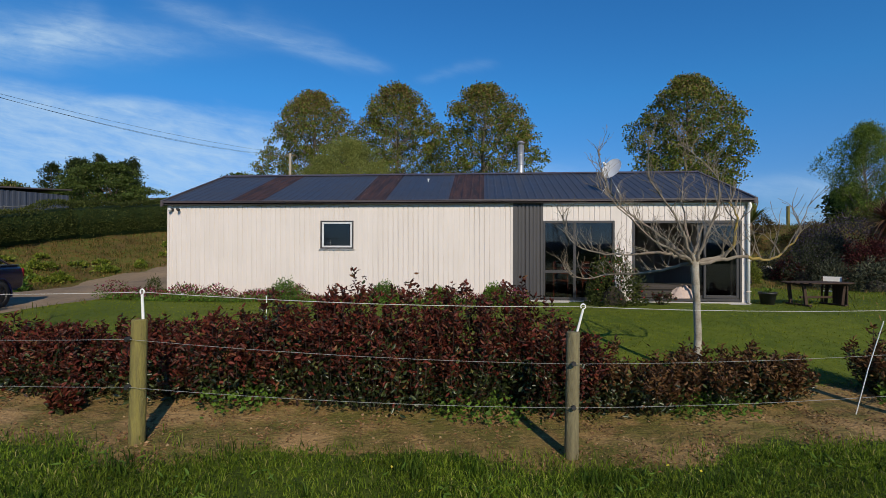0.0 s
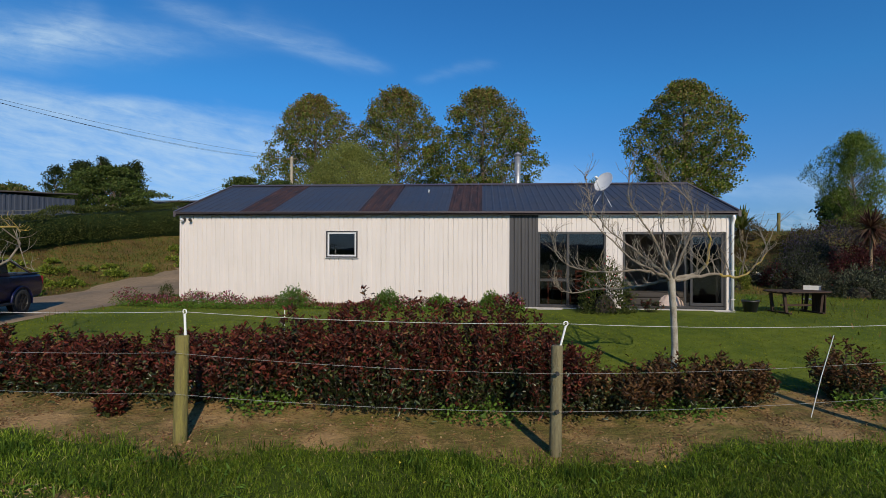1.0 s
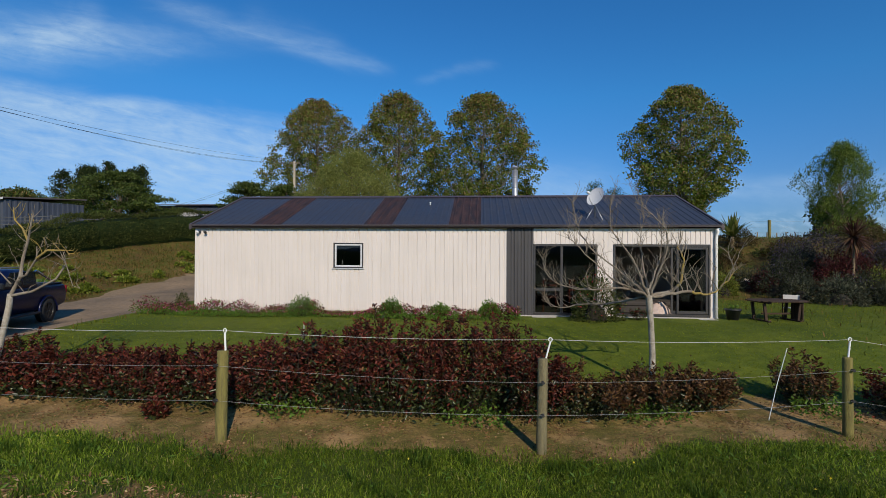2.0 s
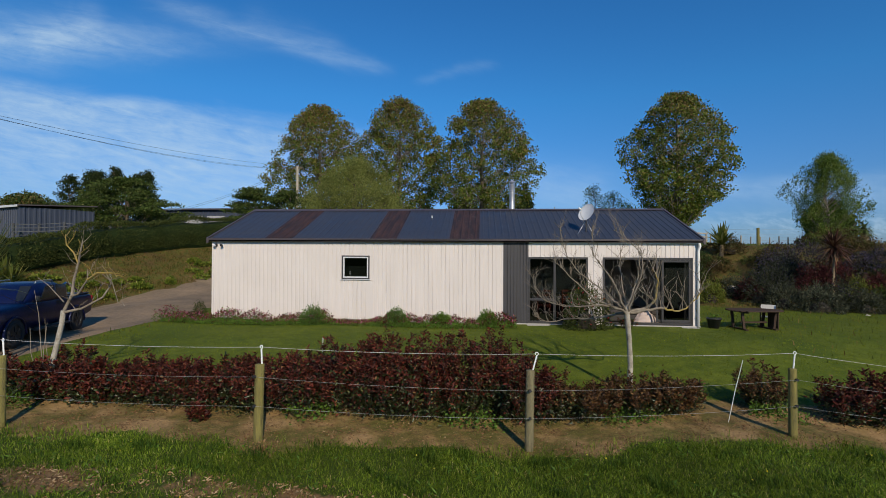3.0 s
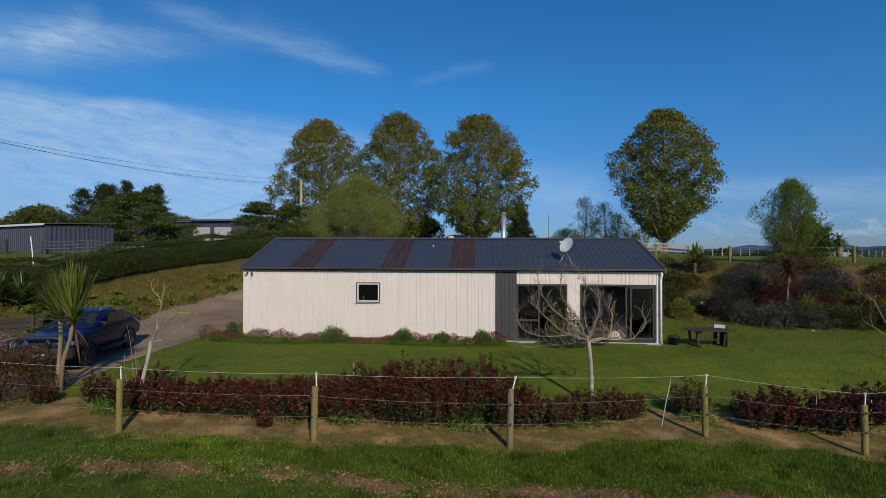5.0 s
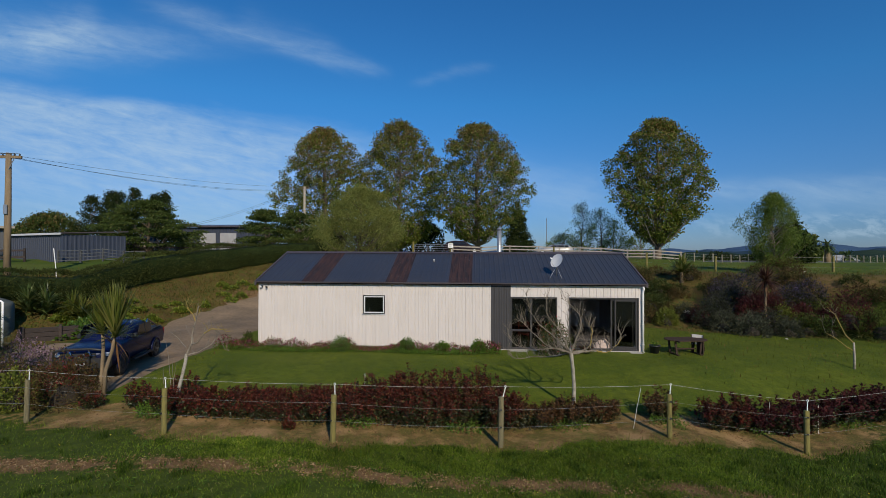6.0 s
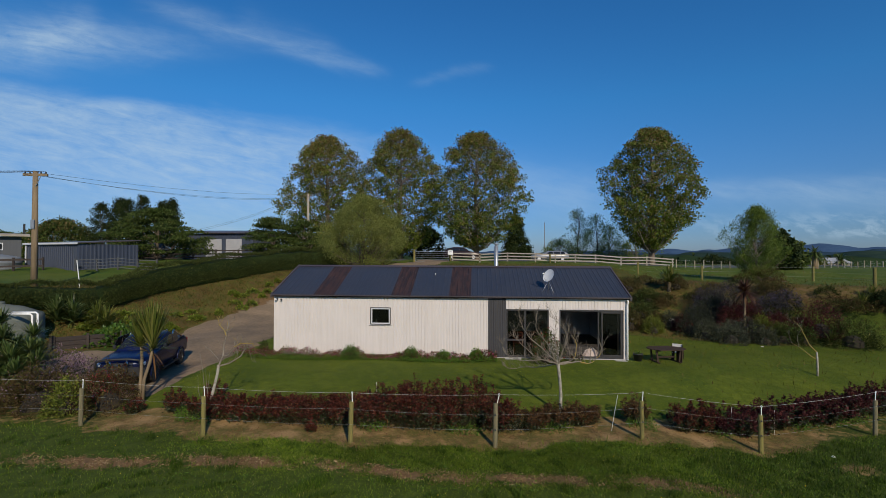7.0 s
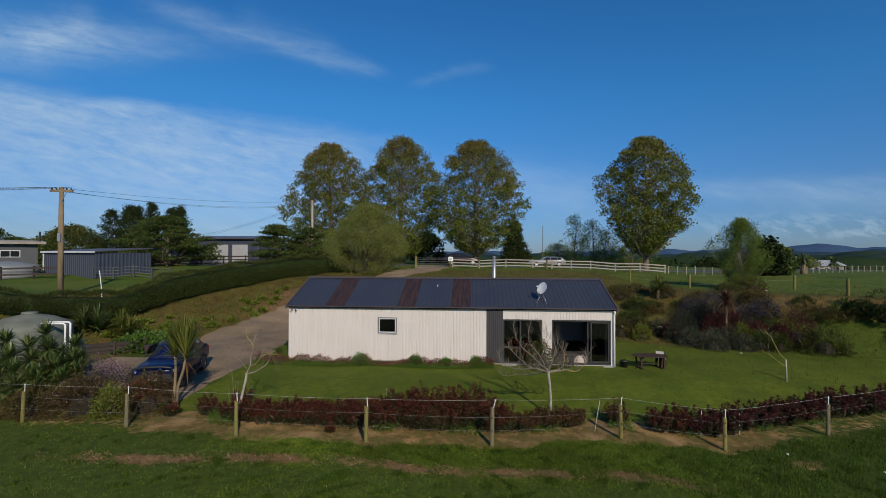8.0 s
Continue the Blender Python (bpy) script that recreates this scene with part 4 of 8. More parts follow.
def build_far_woods():
    """Dark shelter belts and lone trees over the plain before the hills."""
    rng = np.random.default_rng(71)
    n = 150
    az = np.radians(rng.uniform(-48, 46, n))
    d = rng.uniform(170, 520, n)
    size = rng.uniform(2.5, 6.5, n)
    k = np.repeat(np.arange(n), 46)
    c = np.stack([d * np.sin(az), d * np.cos(az)], 1)
    z = land(c[:, 0], c[:, 1]) + np.maximum(0, 30 * ease(380, 560, d) * 0.3)
    off = rng.normal(size=(len(k), 3)) * [1.3, 0.6, 0.42] * size[k][:, None] * 0.55
    p = np.stack([c[k, 0] + off[:, 0], c[k, 1] + off[:, 1], z[k] + np.abs(off[:, 2]) * 1.3 + size[k] * 0.25], 1)
    tagged(new("far_woods", leaf_mesh("far_woods", p, rng.normal(size=p.shape), 1.6, 1.2, L_DEEP, rng)), "dark tree belts scattered over the far plain", "trees", kind="stuff")


build_far_woods()

# ---- the house: a long steel-clad barn house ----
HX0, HX1, HY0, HYR, HY1 = -8.72, 6.38, 12.45, 15.6, 18.75
HZ0, HZE, HZR = 0.67, 3.2, 4.44


def clad_sheet(x0, x1, z0, z1, y, pitch=0.132, groove=0.016, depth=0.016, start=HX0):
    """Vertical ribbed cladding with pressed grooves, one skin with a folded back edge."""
    line = [(x0, y + 0.03), (x0, y)]
    k = math.ceil((x0 - start) / pitch + 0.2)
    while start + k * pitch + groove < x1 - 0.01:
        c = start + k * pitch
        if c - groove > x0:
            line += [(c - groove, y), (c - groove / 2, y + depth), (c + groove / 2, y + depth), (c + groove, y)]
        k += 1
    line += [(x1, y), (x1, y + 0.03)]
    g = Geo()
    n = len(line)
    g.add([(a, b, z) for z in (z0, z1) for a, b in line], [(i, i + 1, n + i + 1, n + i) for i in range(n - 1)])
    return g


def build_house():
    house = thing("house", "long low barn house with cream ribbed steel walls and dark roof", "house", 0, 0, 0)
    # front skin, cut round the openings
    W0, W1, WZ0, WZ1 = -4.46, -3.57, 1.98, 2.72
    g = Geo()
    for x0, x1, z0, z1 in ((HX0, W0, HZ0, HZE - 0.015), (W0, W1, HZ0, WZ0), (W0, W1, WZ1, HZE - 0.015), (W1, 0.6, HZ0, HZE - 0.015)):
        c = clad_sheet(x0, x1, z0, z1, HY0)
        g.add(c.v, c.f)
    part("wall_cladding", g, M_CREAM, house, "cream ribbed steel cladding")
    g = Geo()
    for x0, x1, z0, z1 in ((1.36, 3.14, 2.71, HZE - 0.015), (3.14, 3.58, HZ0, HZE - 0.015), (3.58, HX1, 2.71, HZE - 0.015), (6.2, HX1, HZ0, 2.71)):
        c = clad_sheet(x0, x1, z0, z1, HY0)
        g.add(c.v, c.f)
    part("wall_cladding", g, M_CREAM, house, "cream ribbed steel cladding round the glass doors")
    part("dark_cladding", clad_sheet(0.6, 1.36, HZ0, HZE - 0.015, HY0 - 0.012, 0.095, 0.02, 0.02, 0.62), M_DARK, house, "charcoal ribbed steel panel")
    # wall body behind the skin, with the openings left free
    g = Geo()
    y0, y1 = HY0 + 0.03, HY0 + 0.15
    for x0, x1, z0, z1 in ((HX0, W0, HZ0, HZE), (W0, W1, HZ0, WZ0), (W0, W1, WZ1, HZE), (W1, 1.36, HZ0, HZE), (1.36, 3.14, 2.71, HZE), (3.14, 3.58, HZ0, HZE), (3.58, 6.2, 2.71, HZE), (6.2, HX1, HZ0, HZE)):
        g.box(x0, y0, z0, x1, y1, z1)
    part("front_wall", g, M_DIMPLASTER, house, "plastered inner side of the front wall")
    for x0, x1 in ((HX0, HX0 + 0.12), (HX1 - 0.12, HX1)):
        poly = [(HY0 + 0.03, HZ0), (HY1, HZ0), (HY1, HZE), (HYR, HZR - 0.06), (HY0 + 0.03, HZE)]
        part("gable_wall", Geo().prism(poly, 0, x0, x1), M_CREAM, house, "cream gable end wall")
    part("rear_wall", Geo().box(HX0 + 0.12, HY1 - 0.12, HZ0, HX1 - 0.12, HY1, HZE), M_CREAM, house, "cream rear wall")
    part("floor_slab", Geo().chip(HX0 - 0.03, HY0 - 0.05, 0.45, HX1 + 0.03, HY1 + 0.03, HZ0 + 0.012, 0.01), M_CONC, house, "concrete floor slab")
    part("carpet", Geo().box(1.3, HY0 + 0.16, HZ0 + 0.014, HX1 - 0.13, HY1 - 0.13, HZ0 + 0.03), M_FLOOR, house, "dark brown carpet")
    part("inner_wall", Geo().box(0.98, HY0 + 0.15, HZ0, 1.08, HY1 - 0.12, 3.05), M_DIMPLASTER, house, "partition wall coloured dark for the dim room")
    part("inner_ceiling", Geo().box(HX0 + 0.12, HY0 + 0.15, 3.05, HX1 - 0.12, HY1 - 0.12, 3.1), M_DIMPLASTER, house, "flat ceiling coloured dark for the dim room")
    for x in (HX0 - 0.012, HX1 - 0.05):
        part("corner_flashing", Geo().chip(x, HY0 - 0.02, HZ0, x + 0.062, HY0 + 0.05, HZE - 0.05, 0.004), M_CREAM if x < 0 else M_WHITE, house, "folded corner flashing")

    # roof: ribbed sheets, each its own piece
    slope = (HZR - 3.23) / (HYR - (HY0 - 0.12))
    ey, ez = HY0 - 0.14, 3.225
    cuts = [-8.82, -7.88, -6.95, -6.04, -5.21, -4.38, -3.55, -2.71, -1.88, -1.06, -0.14, 0.69, 1.52, 2.35, 3.18, 4.01, 4.84, 5.67, 6.48]
    for i, (x0, x1) in enumerate(zip(cuts, cuts[1:])):
        rust = i in (2, 6, 9)
        for back in (False, True):
            line = [(x0, 0.0)]
            n = 4
            rise = 0.016 if x0 > -0.2 else 0.009
            if rust:
                rise = 0.016
            for k in range(n):
                c = x0 + (k + 0.5) * (x1 - x0) / n
                line += [(c - 0.035, 0.0), (c - 0.015, rise), (c + 0.015, rise), (c + 0.035, 0.0)]
            line.append((x1, 0.0))
            up = 0.004 if rust else 0.0
            yr, ye = HYR, (2 * HYR - ey if back else ey)
            rows = []
            for s in np.linspace(0, 1, 5):
                y = ye + (yr - ye) * s
                z = ez + (HZR - ez) * s
                rows.append([(a, y, z + b + up) for a, b in line])
            m = len(line)
            g = Geo().add([p for r in rows for p in r], [(r * m + k, r * m + k + 1, (r + 1) * m + k + 1, (r + 1) * m + k) for r in range(4) for k in range(m - 1)])
            part("roof_sheet", g, M_RUST if rust else M_ROOF, house, "faded rust-brown roof sheet" if rust else "")
    for back in (0, 1):
        s = -1 if back else 1
        a = HYR - s * (HYR - HY0 + 0.13)
        part("roof_lining", Geo().prism([(a, 3.2), (HYR, HZR - 0.03), (HYR, HZR - 0.07), (a, 3.16)], 0, HX0 - 0.05, HX1 + 0.05), M_GUTTER, house)
    part("ridge_cap", Geo().prism([(HYR - 0.2, HZR - 0.045), (HYR - 0.03, HZR + 0.03), (HYR + 0.03, HZR + 0.03), (HYR + 0.2, HZR - 0.045), (HYR, HZR + 0.012)], 0, cuts[0] - 0.02, cuts[-1] + 0.02), M_GUTTER, house, "folded dark ridge capping")
    for x in (cuts[0] - 0.03, cuts[-1] - 0.03):
        for s in (-1, 1):
            ya = HYR + s * (HYR - ey)
            part("verge_flashing", Geo().prism([(ya, ez - 0.12), (ya, ez + 0.04), (HYR, HZR + 0.04), (HYR, HZR - 0.12)], 0, x, x + 0.06), M_GUTTER, house, "dark verge flashing")
    # gutter with a rolled lip
    gy = HY0 - 0.13
    prof = [(gy, 3.155), (gy + 0.115, 3.155), (gy + 0.115, 3.25), (gy + 0.105, 3.25), (gy + 0.105, 3.165), (gy + 0.012, 3.165), (gy + 0.012, 3.245), (gy - 0.012, 3.25), (gy - 0.012, 3.232), (gy, 3.23)]
    part("gutter", Geo().prism(prof, 0, cuts[0], cuts[-1]), M_GUTTER, house, "dark brown box gutter")
    part("fascia_trim", Geo().chip(1.38, HY0 - 0.03, 3.11, HX1, HY0 - 0.012, 3.152, 0.003), M_WHITE, house, "pale trim under the gutter")
    dp = part("downpipe", Geo().tube([(6.33, HY0 - 0.1, 3.14), (6.36, HY0 - 0.1, 3.06), (6.34, HY0 - 0.07, 2.98), (6.33, HY0 - 0.06, 2.9), (6.33, HY0 - 0.06, 0.68)], 0.038, 10), M_WHITE, house, "white plastic downpipe", True)
    for z in (2.6, 1.7, 0.95):
        part("pipe_clip", Geo().chip(6.28, HY0 - 0.105, z, 6.38, HY0 - 0.0, z + 0.018, 0.003), M_CREAM, dp)
    # small window: dark outer frame with a pale sash
    win = part("window", Geo().box(W0, HY0 - 0.02, WZ0, W0 + 0.04, HY0 + 0.08, WZ1).box(W1 - 0.04, HY0 - 0.02, WZ0, W1, HY0 + 0.08, WZ1).box(W0 + 0.04, HY0 - 0.02, WZ0, W1 - 0.04, HY0 + 0.08, WZ0 + 0.035).box(W0 + 0.04, HY0 - 0.02, WZ1 - 0.035, W1 - 0.04, HY0 + 0.08, WZ1), M_FRAME, house, "dark aluminium window surround")
    a0, a1, b0, b1 = W0 + 0.04, W1 - 0.04, WZ0 + 0.035, WZ1 - 0.035
    g = Geo()
    for q in ((a0, b0, a0 + 0.045, b1), (a1 - 0.045, b0, a1, b1), (a0 + 0.045, b0, a1 - 0.045, b0 + 0.045), (a0 + 0.045, b1 - 0.045, a1 - 0.045, b1)):
        g.chip(q[0], HY0 - 0.012, q[1], q[2], HY0 + 0.03, q[3], 0.004)
    part("window_sash", g, M_ALU, win, "pale aluminium opening sash")
    part("window_pane", Geo().box(a0 + 0.045, HY0 + 0.008, b0 + 0.045, a1 - 0.045, HY0 + 0.014, b1 - 0.045), M_GLASS, win).visible_shadow = False
    part("window_latch", Geo().chip(-4.22, HY0 + 0.03, WZ0 + 0.1, -4.19, HY0 + 0.05, WZ0 + 0.24, 0.004), M_ALU, win)
    part("window_sill", Geo().chip(W0 - 0.03, HY0 - 0.05, WZ0 - 0.02, W1 + 0.03, HY0 + 0.02, WZ0 - 0.003, 0.004), M_ALU, win)

    # fixed glazing with one transom
    def glazed(x0, x1, mull, transom, name, label):
        z0, z1 = 0.70, 2.70
        g = Geo()
        for q in ((x0, z0, x0 + 0.055, z1), (x1 - 0.055, z0, x1, z1), (x0 + 0.055, z0, x1 - 0.055, z0 + 0.06), (x0 + 0.055, z1 - 0.055, x1 - 0.055, z1)):
            g.chip(q[0], HY0 - 0.025, q[1], q[2], HY0 + 0.09, q[3], 0.004)
        w = part(name, g, M_FRAME, house, label)
        if mull:
            part("mullion", Geo().chip(mull - 0.035, HY0 - 0.02, z0 + 0.06, mull + 0.035, HY0 + 0.07, z1 - 0.055, 0.004), M_FRAME, w)
        if transom:
            part("transom", Geo().chip(x0 + 0.055, HY0 - 0.022, transom - 0.04, mull - 0.035, HY0 + 0.07, transom + 0.03, 0.004), M_FRAME, w)
        return w
    w = glazed(1.36, 3.14, 2.15, 1.42, "window", "bronze aluminium glazed wall unit")
    for x0, x1, z0, z1 in ((1.415, 2.115, 0.76, 1.38), (1.415, 2.115, 1.45, 2.645), (2.185, 3.085, 0.76, 2.645)):
        part("window_pane", Geo().box(x0, HY0 + 0.02, z0, x1, HY0 + 0.026, z1), M_GLASS, w).visible_shadow = False
    d = glazed(3.58, 6.2, 0, 0, "sliding_door_frame", "bronze aluminium frame of the open sliding door")
    for k, (x0, x1) in enumerate(((5.3, 6.14), (5.16, 6.02))):
        y = HY0 + 0.0 + 0.045 * k
        g = Geo()
        for q in ((x0, 0.77, x0 + 0.06, 2.64), (x1 - 0.06, 0.77, x1, 2.64), (x0 + 0.06, 0.77, x1 - 0.06, 0.85), (x0 + 0.06, 2.57, x1 - 0.06, 2.64)):
            g.chip(q[0], y, q[1], q[2], y + 0.035, q[3], 0.004)
        leaf = part("sliding_door", g, M_FRAME, house, "bronze sliding door leaf pushed aside")
        part("door_pane", Geo().box(x0 + 0.06, y + 0.014, 0.85, x1 - 0.06, y + 0.02, 2.57), M_GLASS, leaf).visible_shadow = False
        part("door_handle", Geo().chip(x0 + 0.015, y - 0.025, 1.6, x0 + 0.04, y, 1.85, 0.004), M_FRAME, leaf)
    part("door_step", Geo().chip(1.3, HY0 - 0.3, 0.55, 6.3, HY0 - 0.052, 0.655, 0.012), M_CONC, house, "pale concrete step")
    # security light pair by the left corner
    lamp = part("security_light", Geo().chip(-8.62, HY0 - 0.06, 3.0, -8.54, HY0 - 0.012, 3.07, 0.006), M_BLACK, house, "small black security light")
    for x in (-8.6, -8.36):
        part("lamp_head", Geo().lathe([(0.0, 0.0), (0.036, 0.0), (0.044, 0.04), (0.028, 0.09), (0.0, 0.09)], 12, m=pose(x, HY0 - 0.08, 3.0, 60, 0, 0)), M_BLACK if x > -8.5 else M_ALU, lamp, "", True)
    # flue
    fx, fy = 1.08, 16.1
    fl = part("flue", Geo().lathe([(0.1, 4.1), (0.1, 5.45), (0.0, 5.45)], 18, (fx, fy, 0)), M_STEEL, house, "stainless steel chimney flue", True)
    part("flue_cowl", Geo().lathe([(0.055, 5.45), (0.06, 5.52), (0.12, 5.52), (0.125, 5.55), (0.03, 5.61), (0.0, 5.61)], 18, (fx, fy, 0)), M_STEEL, fl, "", True)
    part("flue_flashing", Geo().lathe([(0.22, 4.19), (0.16, 4.32), (0.1, 4.42)], 14, (fx, fy, 0)), M_GUTTER, fl, "", True)
    for z in (4.8, 5.15):
        part("flue_band", Geo().lathe([(0.1005, z), (0.105, z + 0.006), (0.105, z + 0.024), (0.1005, z + 0.03)], 18, (fx, fy, 0)), M_GALV, fl, "", True)
    # roof vent
    part("roof_vent", Geo().lathe([(0.022, 4.0), (0.022, 4.085), (0.035, 4.09), (0.03, 4.11), (0.0, 4.115)], 12, (-1.83, 14.55, 0.02)), M_WHITE, house, "small white roof vent cap", True)


build_house()


def build_dish():
    x, y, z = 3.22, 12.95, 4.1
    base = 3.225 + (y - 12.31) * 0.37
    dish = thing("satellite_dish", "grey satellite dish on a braced roof mast", "satellite dish", x, y + 0.15, base)
    aim = Matrix.Translation((0.0, -0.12, z - base)) @ Euler((radians(62), 0, radians(-48))).to_matrix().to_4x4()
    prof = [(0.0, 0.0)] + [(r, 0.42 * r * r) for r in (0.08, 0.16, 0.24, 0.3, 0.345)] + [(0.352, 0.055), (0.345, 0.04)] + [(r, 0.42 * r * r - 0.012) for r in (0.24, 0.1, 0.0)]
    part("reflector", Geo().lathe(prof, 32, m=aim @ Matrix.Diagonal((0.78, 0.86, 0.8, 1))), M_ALU, dish, "pale grey pressed reflector", True)
    arm = aim @ Vector((0, -0.28, 0.02)), aim @ Vector((0, -0.22, 0.22)), aim @ Vector((0, -0.08, 0.33))
    fa = part("feed_arm", Geo().tube(arm, 0.014, 8), M_ALU, dish, "", True)
    part("receiver", Geo().lathe([(0.0, 0.0), (0.035, 0.0), (0.035, 0.08), (0.02, 0.11), (0.0, 0.11)], 12, m=aim @ pose(0, -0.08, 0.31)), M_WHITE, fa, "", True)
    part("mast", Geo().tube([(0, 0, -0.02), (0, 0, z - base - 0.06), (0, -0.1, z - base)], 0.022, 10), M_GALV, dish, "", True)
    for dx, dy in ((-0.32, -0.22), (0.18, -0.3)):
        part("brace", Geo().tube([(dx, dy, dy * 0.37 + 0.015), (0, 0, 0.42)], 0.012, 6), M_GALV, dish, "", True)
        part("foot_plate", Geo().chip(dx - 0.05, dy - 0.05, dy * 0.37 - 0.02, dx + 0.05, dy + 0.05, dy * 0.37 + 0.03, 0.004), M_GALV, dish)


build_dish()


# ---- inside the living room ----
def build_room():
    def chair(x, y, rz, label):
        c = thing("dining_chair", label, "chair", x, y, 0.70, rz, "chairs round the dining table")
        part("seat", Geo().chip(-0.22, -0.21, 0.42, 0.22, 0.21, 0.455, 0.012), M_REDWOOD, c)
        for sx in (-0.2, 0.17):
            part("leg", Geo().chip(sx, -0.2, 0, sx + 0.035, -0.165, 0.42, 0.005), M_REDWOOD, c)
            part("back_post", Geo().chip(sx, 0.17, 0, sx + 0.035, 0.205, 0.95, 0.005), M_REDWOOD, c)
        for z in (0.62, 0.76, 0.9):
            part("back_rail", Geo().chip(-0.165, 0.176, z, 0.17, 0.2, z + 0.055, 0.004), M_REDWOOD, c)
    chair(1.95, 13.35, 170, "red-brown wooden dining chair behind the glazed wall")
    chair(2.65, 13.5, 195, "red-brown wooden dining chair beside the inside table")
    t = thing("dining_table", "dark wooden dining table in the living room", "table", 2.3, 14.3, 0.70)
    part("tabletop", Geo().chip(-0.8, -0.45, 0.7, 0.8, 0.45, 0.74, 0.01), M_TIMBER, t)
    for sx in (-0.75, 0.67):
        for sy in (-0.4, 0.32):
            part("leg", Geo().chip(sx, sy, 0, sx + 0.08, sy + 0.08, 0.7, 0.006), M_TIMBER, t)
    # low daybed with a crumpled cream blanket
    bed = thing("daybed", "low dark daybed just inside the open door", "bed", 4.75, 13.3, 0.70)
    part("base", Geo().chip(-0.85, -0.4, 0.03, 0.85, 0.45, 0.22, 0.02), M_FLOOR, bed)
    part("mattress", Geo().chip(-0.84, -0.39, 0.222, 0.84, 0.44, 0.36, 0.04), M_FLOOR, bed)
    rng = np.random.default_rng(3)
    n = 34
    u = np.linspace(-1, 1, n)
    gx, gy = np.meshgrid(u, u)
    r = np.clip(1 - np.hypot(gx, gy) ** 2, 0, 1)
    z = 0.30 * r ** 0.6 + r * (0.03 * np.sin(gx * 9 + gy * 4) + 0.02 * np.sin(gy * 14 - gx * 6) + 0.012 * rng.normal(size=gx.shape))
    v = np.stack([gx * 0.36, gy * 0.3, z], 2).reshape(-1, 3)
    i = (np.arange(n - 1)[:, None] * n + np.arange(n - 1)).ravel()[:, None]
    b = tagged(new("blanket", raw_mesh("blanket", v, i + [[0, 1, n + 1, n]], M_FABRIC, True)), "crumpled cream blanket heaped on a cushion", "blanket")
    b.matrix_basis = pose(4.98, 12.98, 0.735)


build_room()

# ---- paddock fence ----
POST_X = [-21.6, -18.0, -14.4, -10.64, -6.92, -2.98, 0.6, 4.47, 7.55, 11.3, 14.9, 18.5]
FENCE_GROUP = "posts of the paddock fence"


def build_fence():
    rng = random.Random(4)
    tips, lows = [], []
    for i, x in enumerate(POST_X):
        y = float(np.interp(x, FENCE_X, FENCE_Y))
        z = land_at(x, y)
        tall = (1.1 if i == 6 else 1.0) + rng.uniform(-0.02, 0.02)
        post = thing("fence_post", "weathered round timber fence post with white tape holder", "fence post", x, y, z, rng.uniform(-20, 20), FENCE_GROUP)
        r = 0.056 + rng.uniform(-0.004, 0.006)
        lx, ly = rng.uniform(-0.02, 0.02), rng.uniform(-0.02, 0.02)
        pts = [(0, 0, -0.25), (0, 0, 0.1), (lx * 0.5, ly * 0.5, 0.55), (lx, ly, tall - 0.012), (lx, ly, tall)]
        part("shaft", Geo().tube(pts, [r * 1.03, r * 1.02, r, r * 0.97, r * 0.9], 14), M_POSTGREY if i in (3, 6, 9) else M_POST, post, "", True)
        dx = 0.07 if i == 6 else rng.uniform(-0.02, 0.03)
        a = Vector((lx + 0.02, ly + 0.02, tall - 0.08))
        b = Vector((lx + 0.02 + dx, ly + 0.01, tall + 0.2))
        hold = part("tape_holder", Geo().tube([a, a.lerp(b, 0.5), b], 0.011, 8), M_WHITE, post, "white plastic rod")
        ring = [b + Vector((0.022 * math.cos(q), 0, 0.022 + 0.022 * math.sin(q))) for q in np.linspace(-1.4, 3.9, 10)]
        part("holder_loop", Geo().tube(ring, 0.006, 6), M_WHITE, hold)
        for zz in (0.85, 0.47):
            part("insulator", Geo().lathe([(0.0, 0.0), (0.02, 0.0), (0.02, 0.03), (0.012, 0.045), (0.0, 0.045)], 8, m=pose(0, -r - 0.04 + 0.0, zz, -90, 0, 0)), M_BLACK, post)
        m = post.matrix_basis
        tips.append(m @ (b + Vector((0, 0, 0.02))))
        lows.append([m @ Vector((0, -r - 0.03, zz)) for zz in (0.85, 0.47)])
    def run(name, pts, rad, mat, label):
        g = Geo()
        line = []
        for p, q in zip(pts, pts[1:]):
            for s in np.linspace(0, 1, 9)[: -1 if q is not pts[-1] else None]:
                c = p.lerp(q, s)
                line.append((c.x, c.y, c.z - 0.035 * 4 * s * (1 - s)))
        tagged(new(name, g.tube(line, rad, 6).mesh(name, mat)), label, "fence wire", "wires of the paddock fence")
    run("fence_tape", tips, 0.0022, M_WIRE, "white electric tape strung over the fence posts")
    run("fence_wire", [q[0] for q in lows], 0.0017, M_LINE, "plain steel wire along the fence posts")
    run("fence_wire", [q[1] for q in lows], 0.0017, M_LINE, "plain steel wire along the fence posts")
    for x, y, lean, tip, tall in ((3.83, 5.62, 0.1, -0.25, 1.04), (-2.72, 5.5, 0.01, 0.0, 1.0), (7.3, 6.2, 0.03, 0.0, 0.8), (8.6, 6.4, 0.0, 0.0, 0.7)):
        z = land_at(x, y)
        tread = thing("tread_in_stake", "thin white plastic fence stake in the soil", "stake", x, y, z)
        part("rod", Geo().tube([(0, 0, -0.1), (lean * tall * 0.5, tip * tall * 0.5, tall * 0.5), (lean * tall, tip * tall, tall)], 0.0055, 6), M_WHITE, tread)


build_fence()


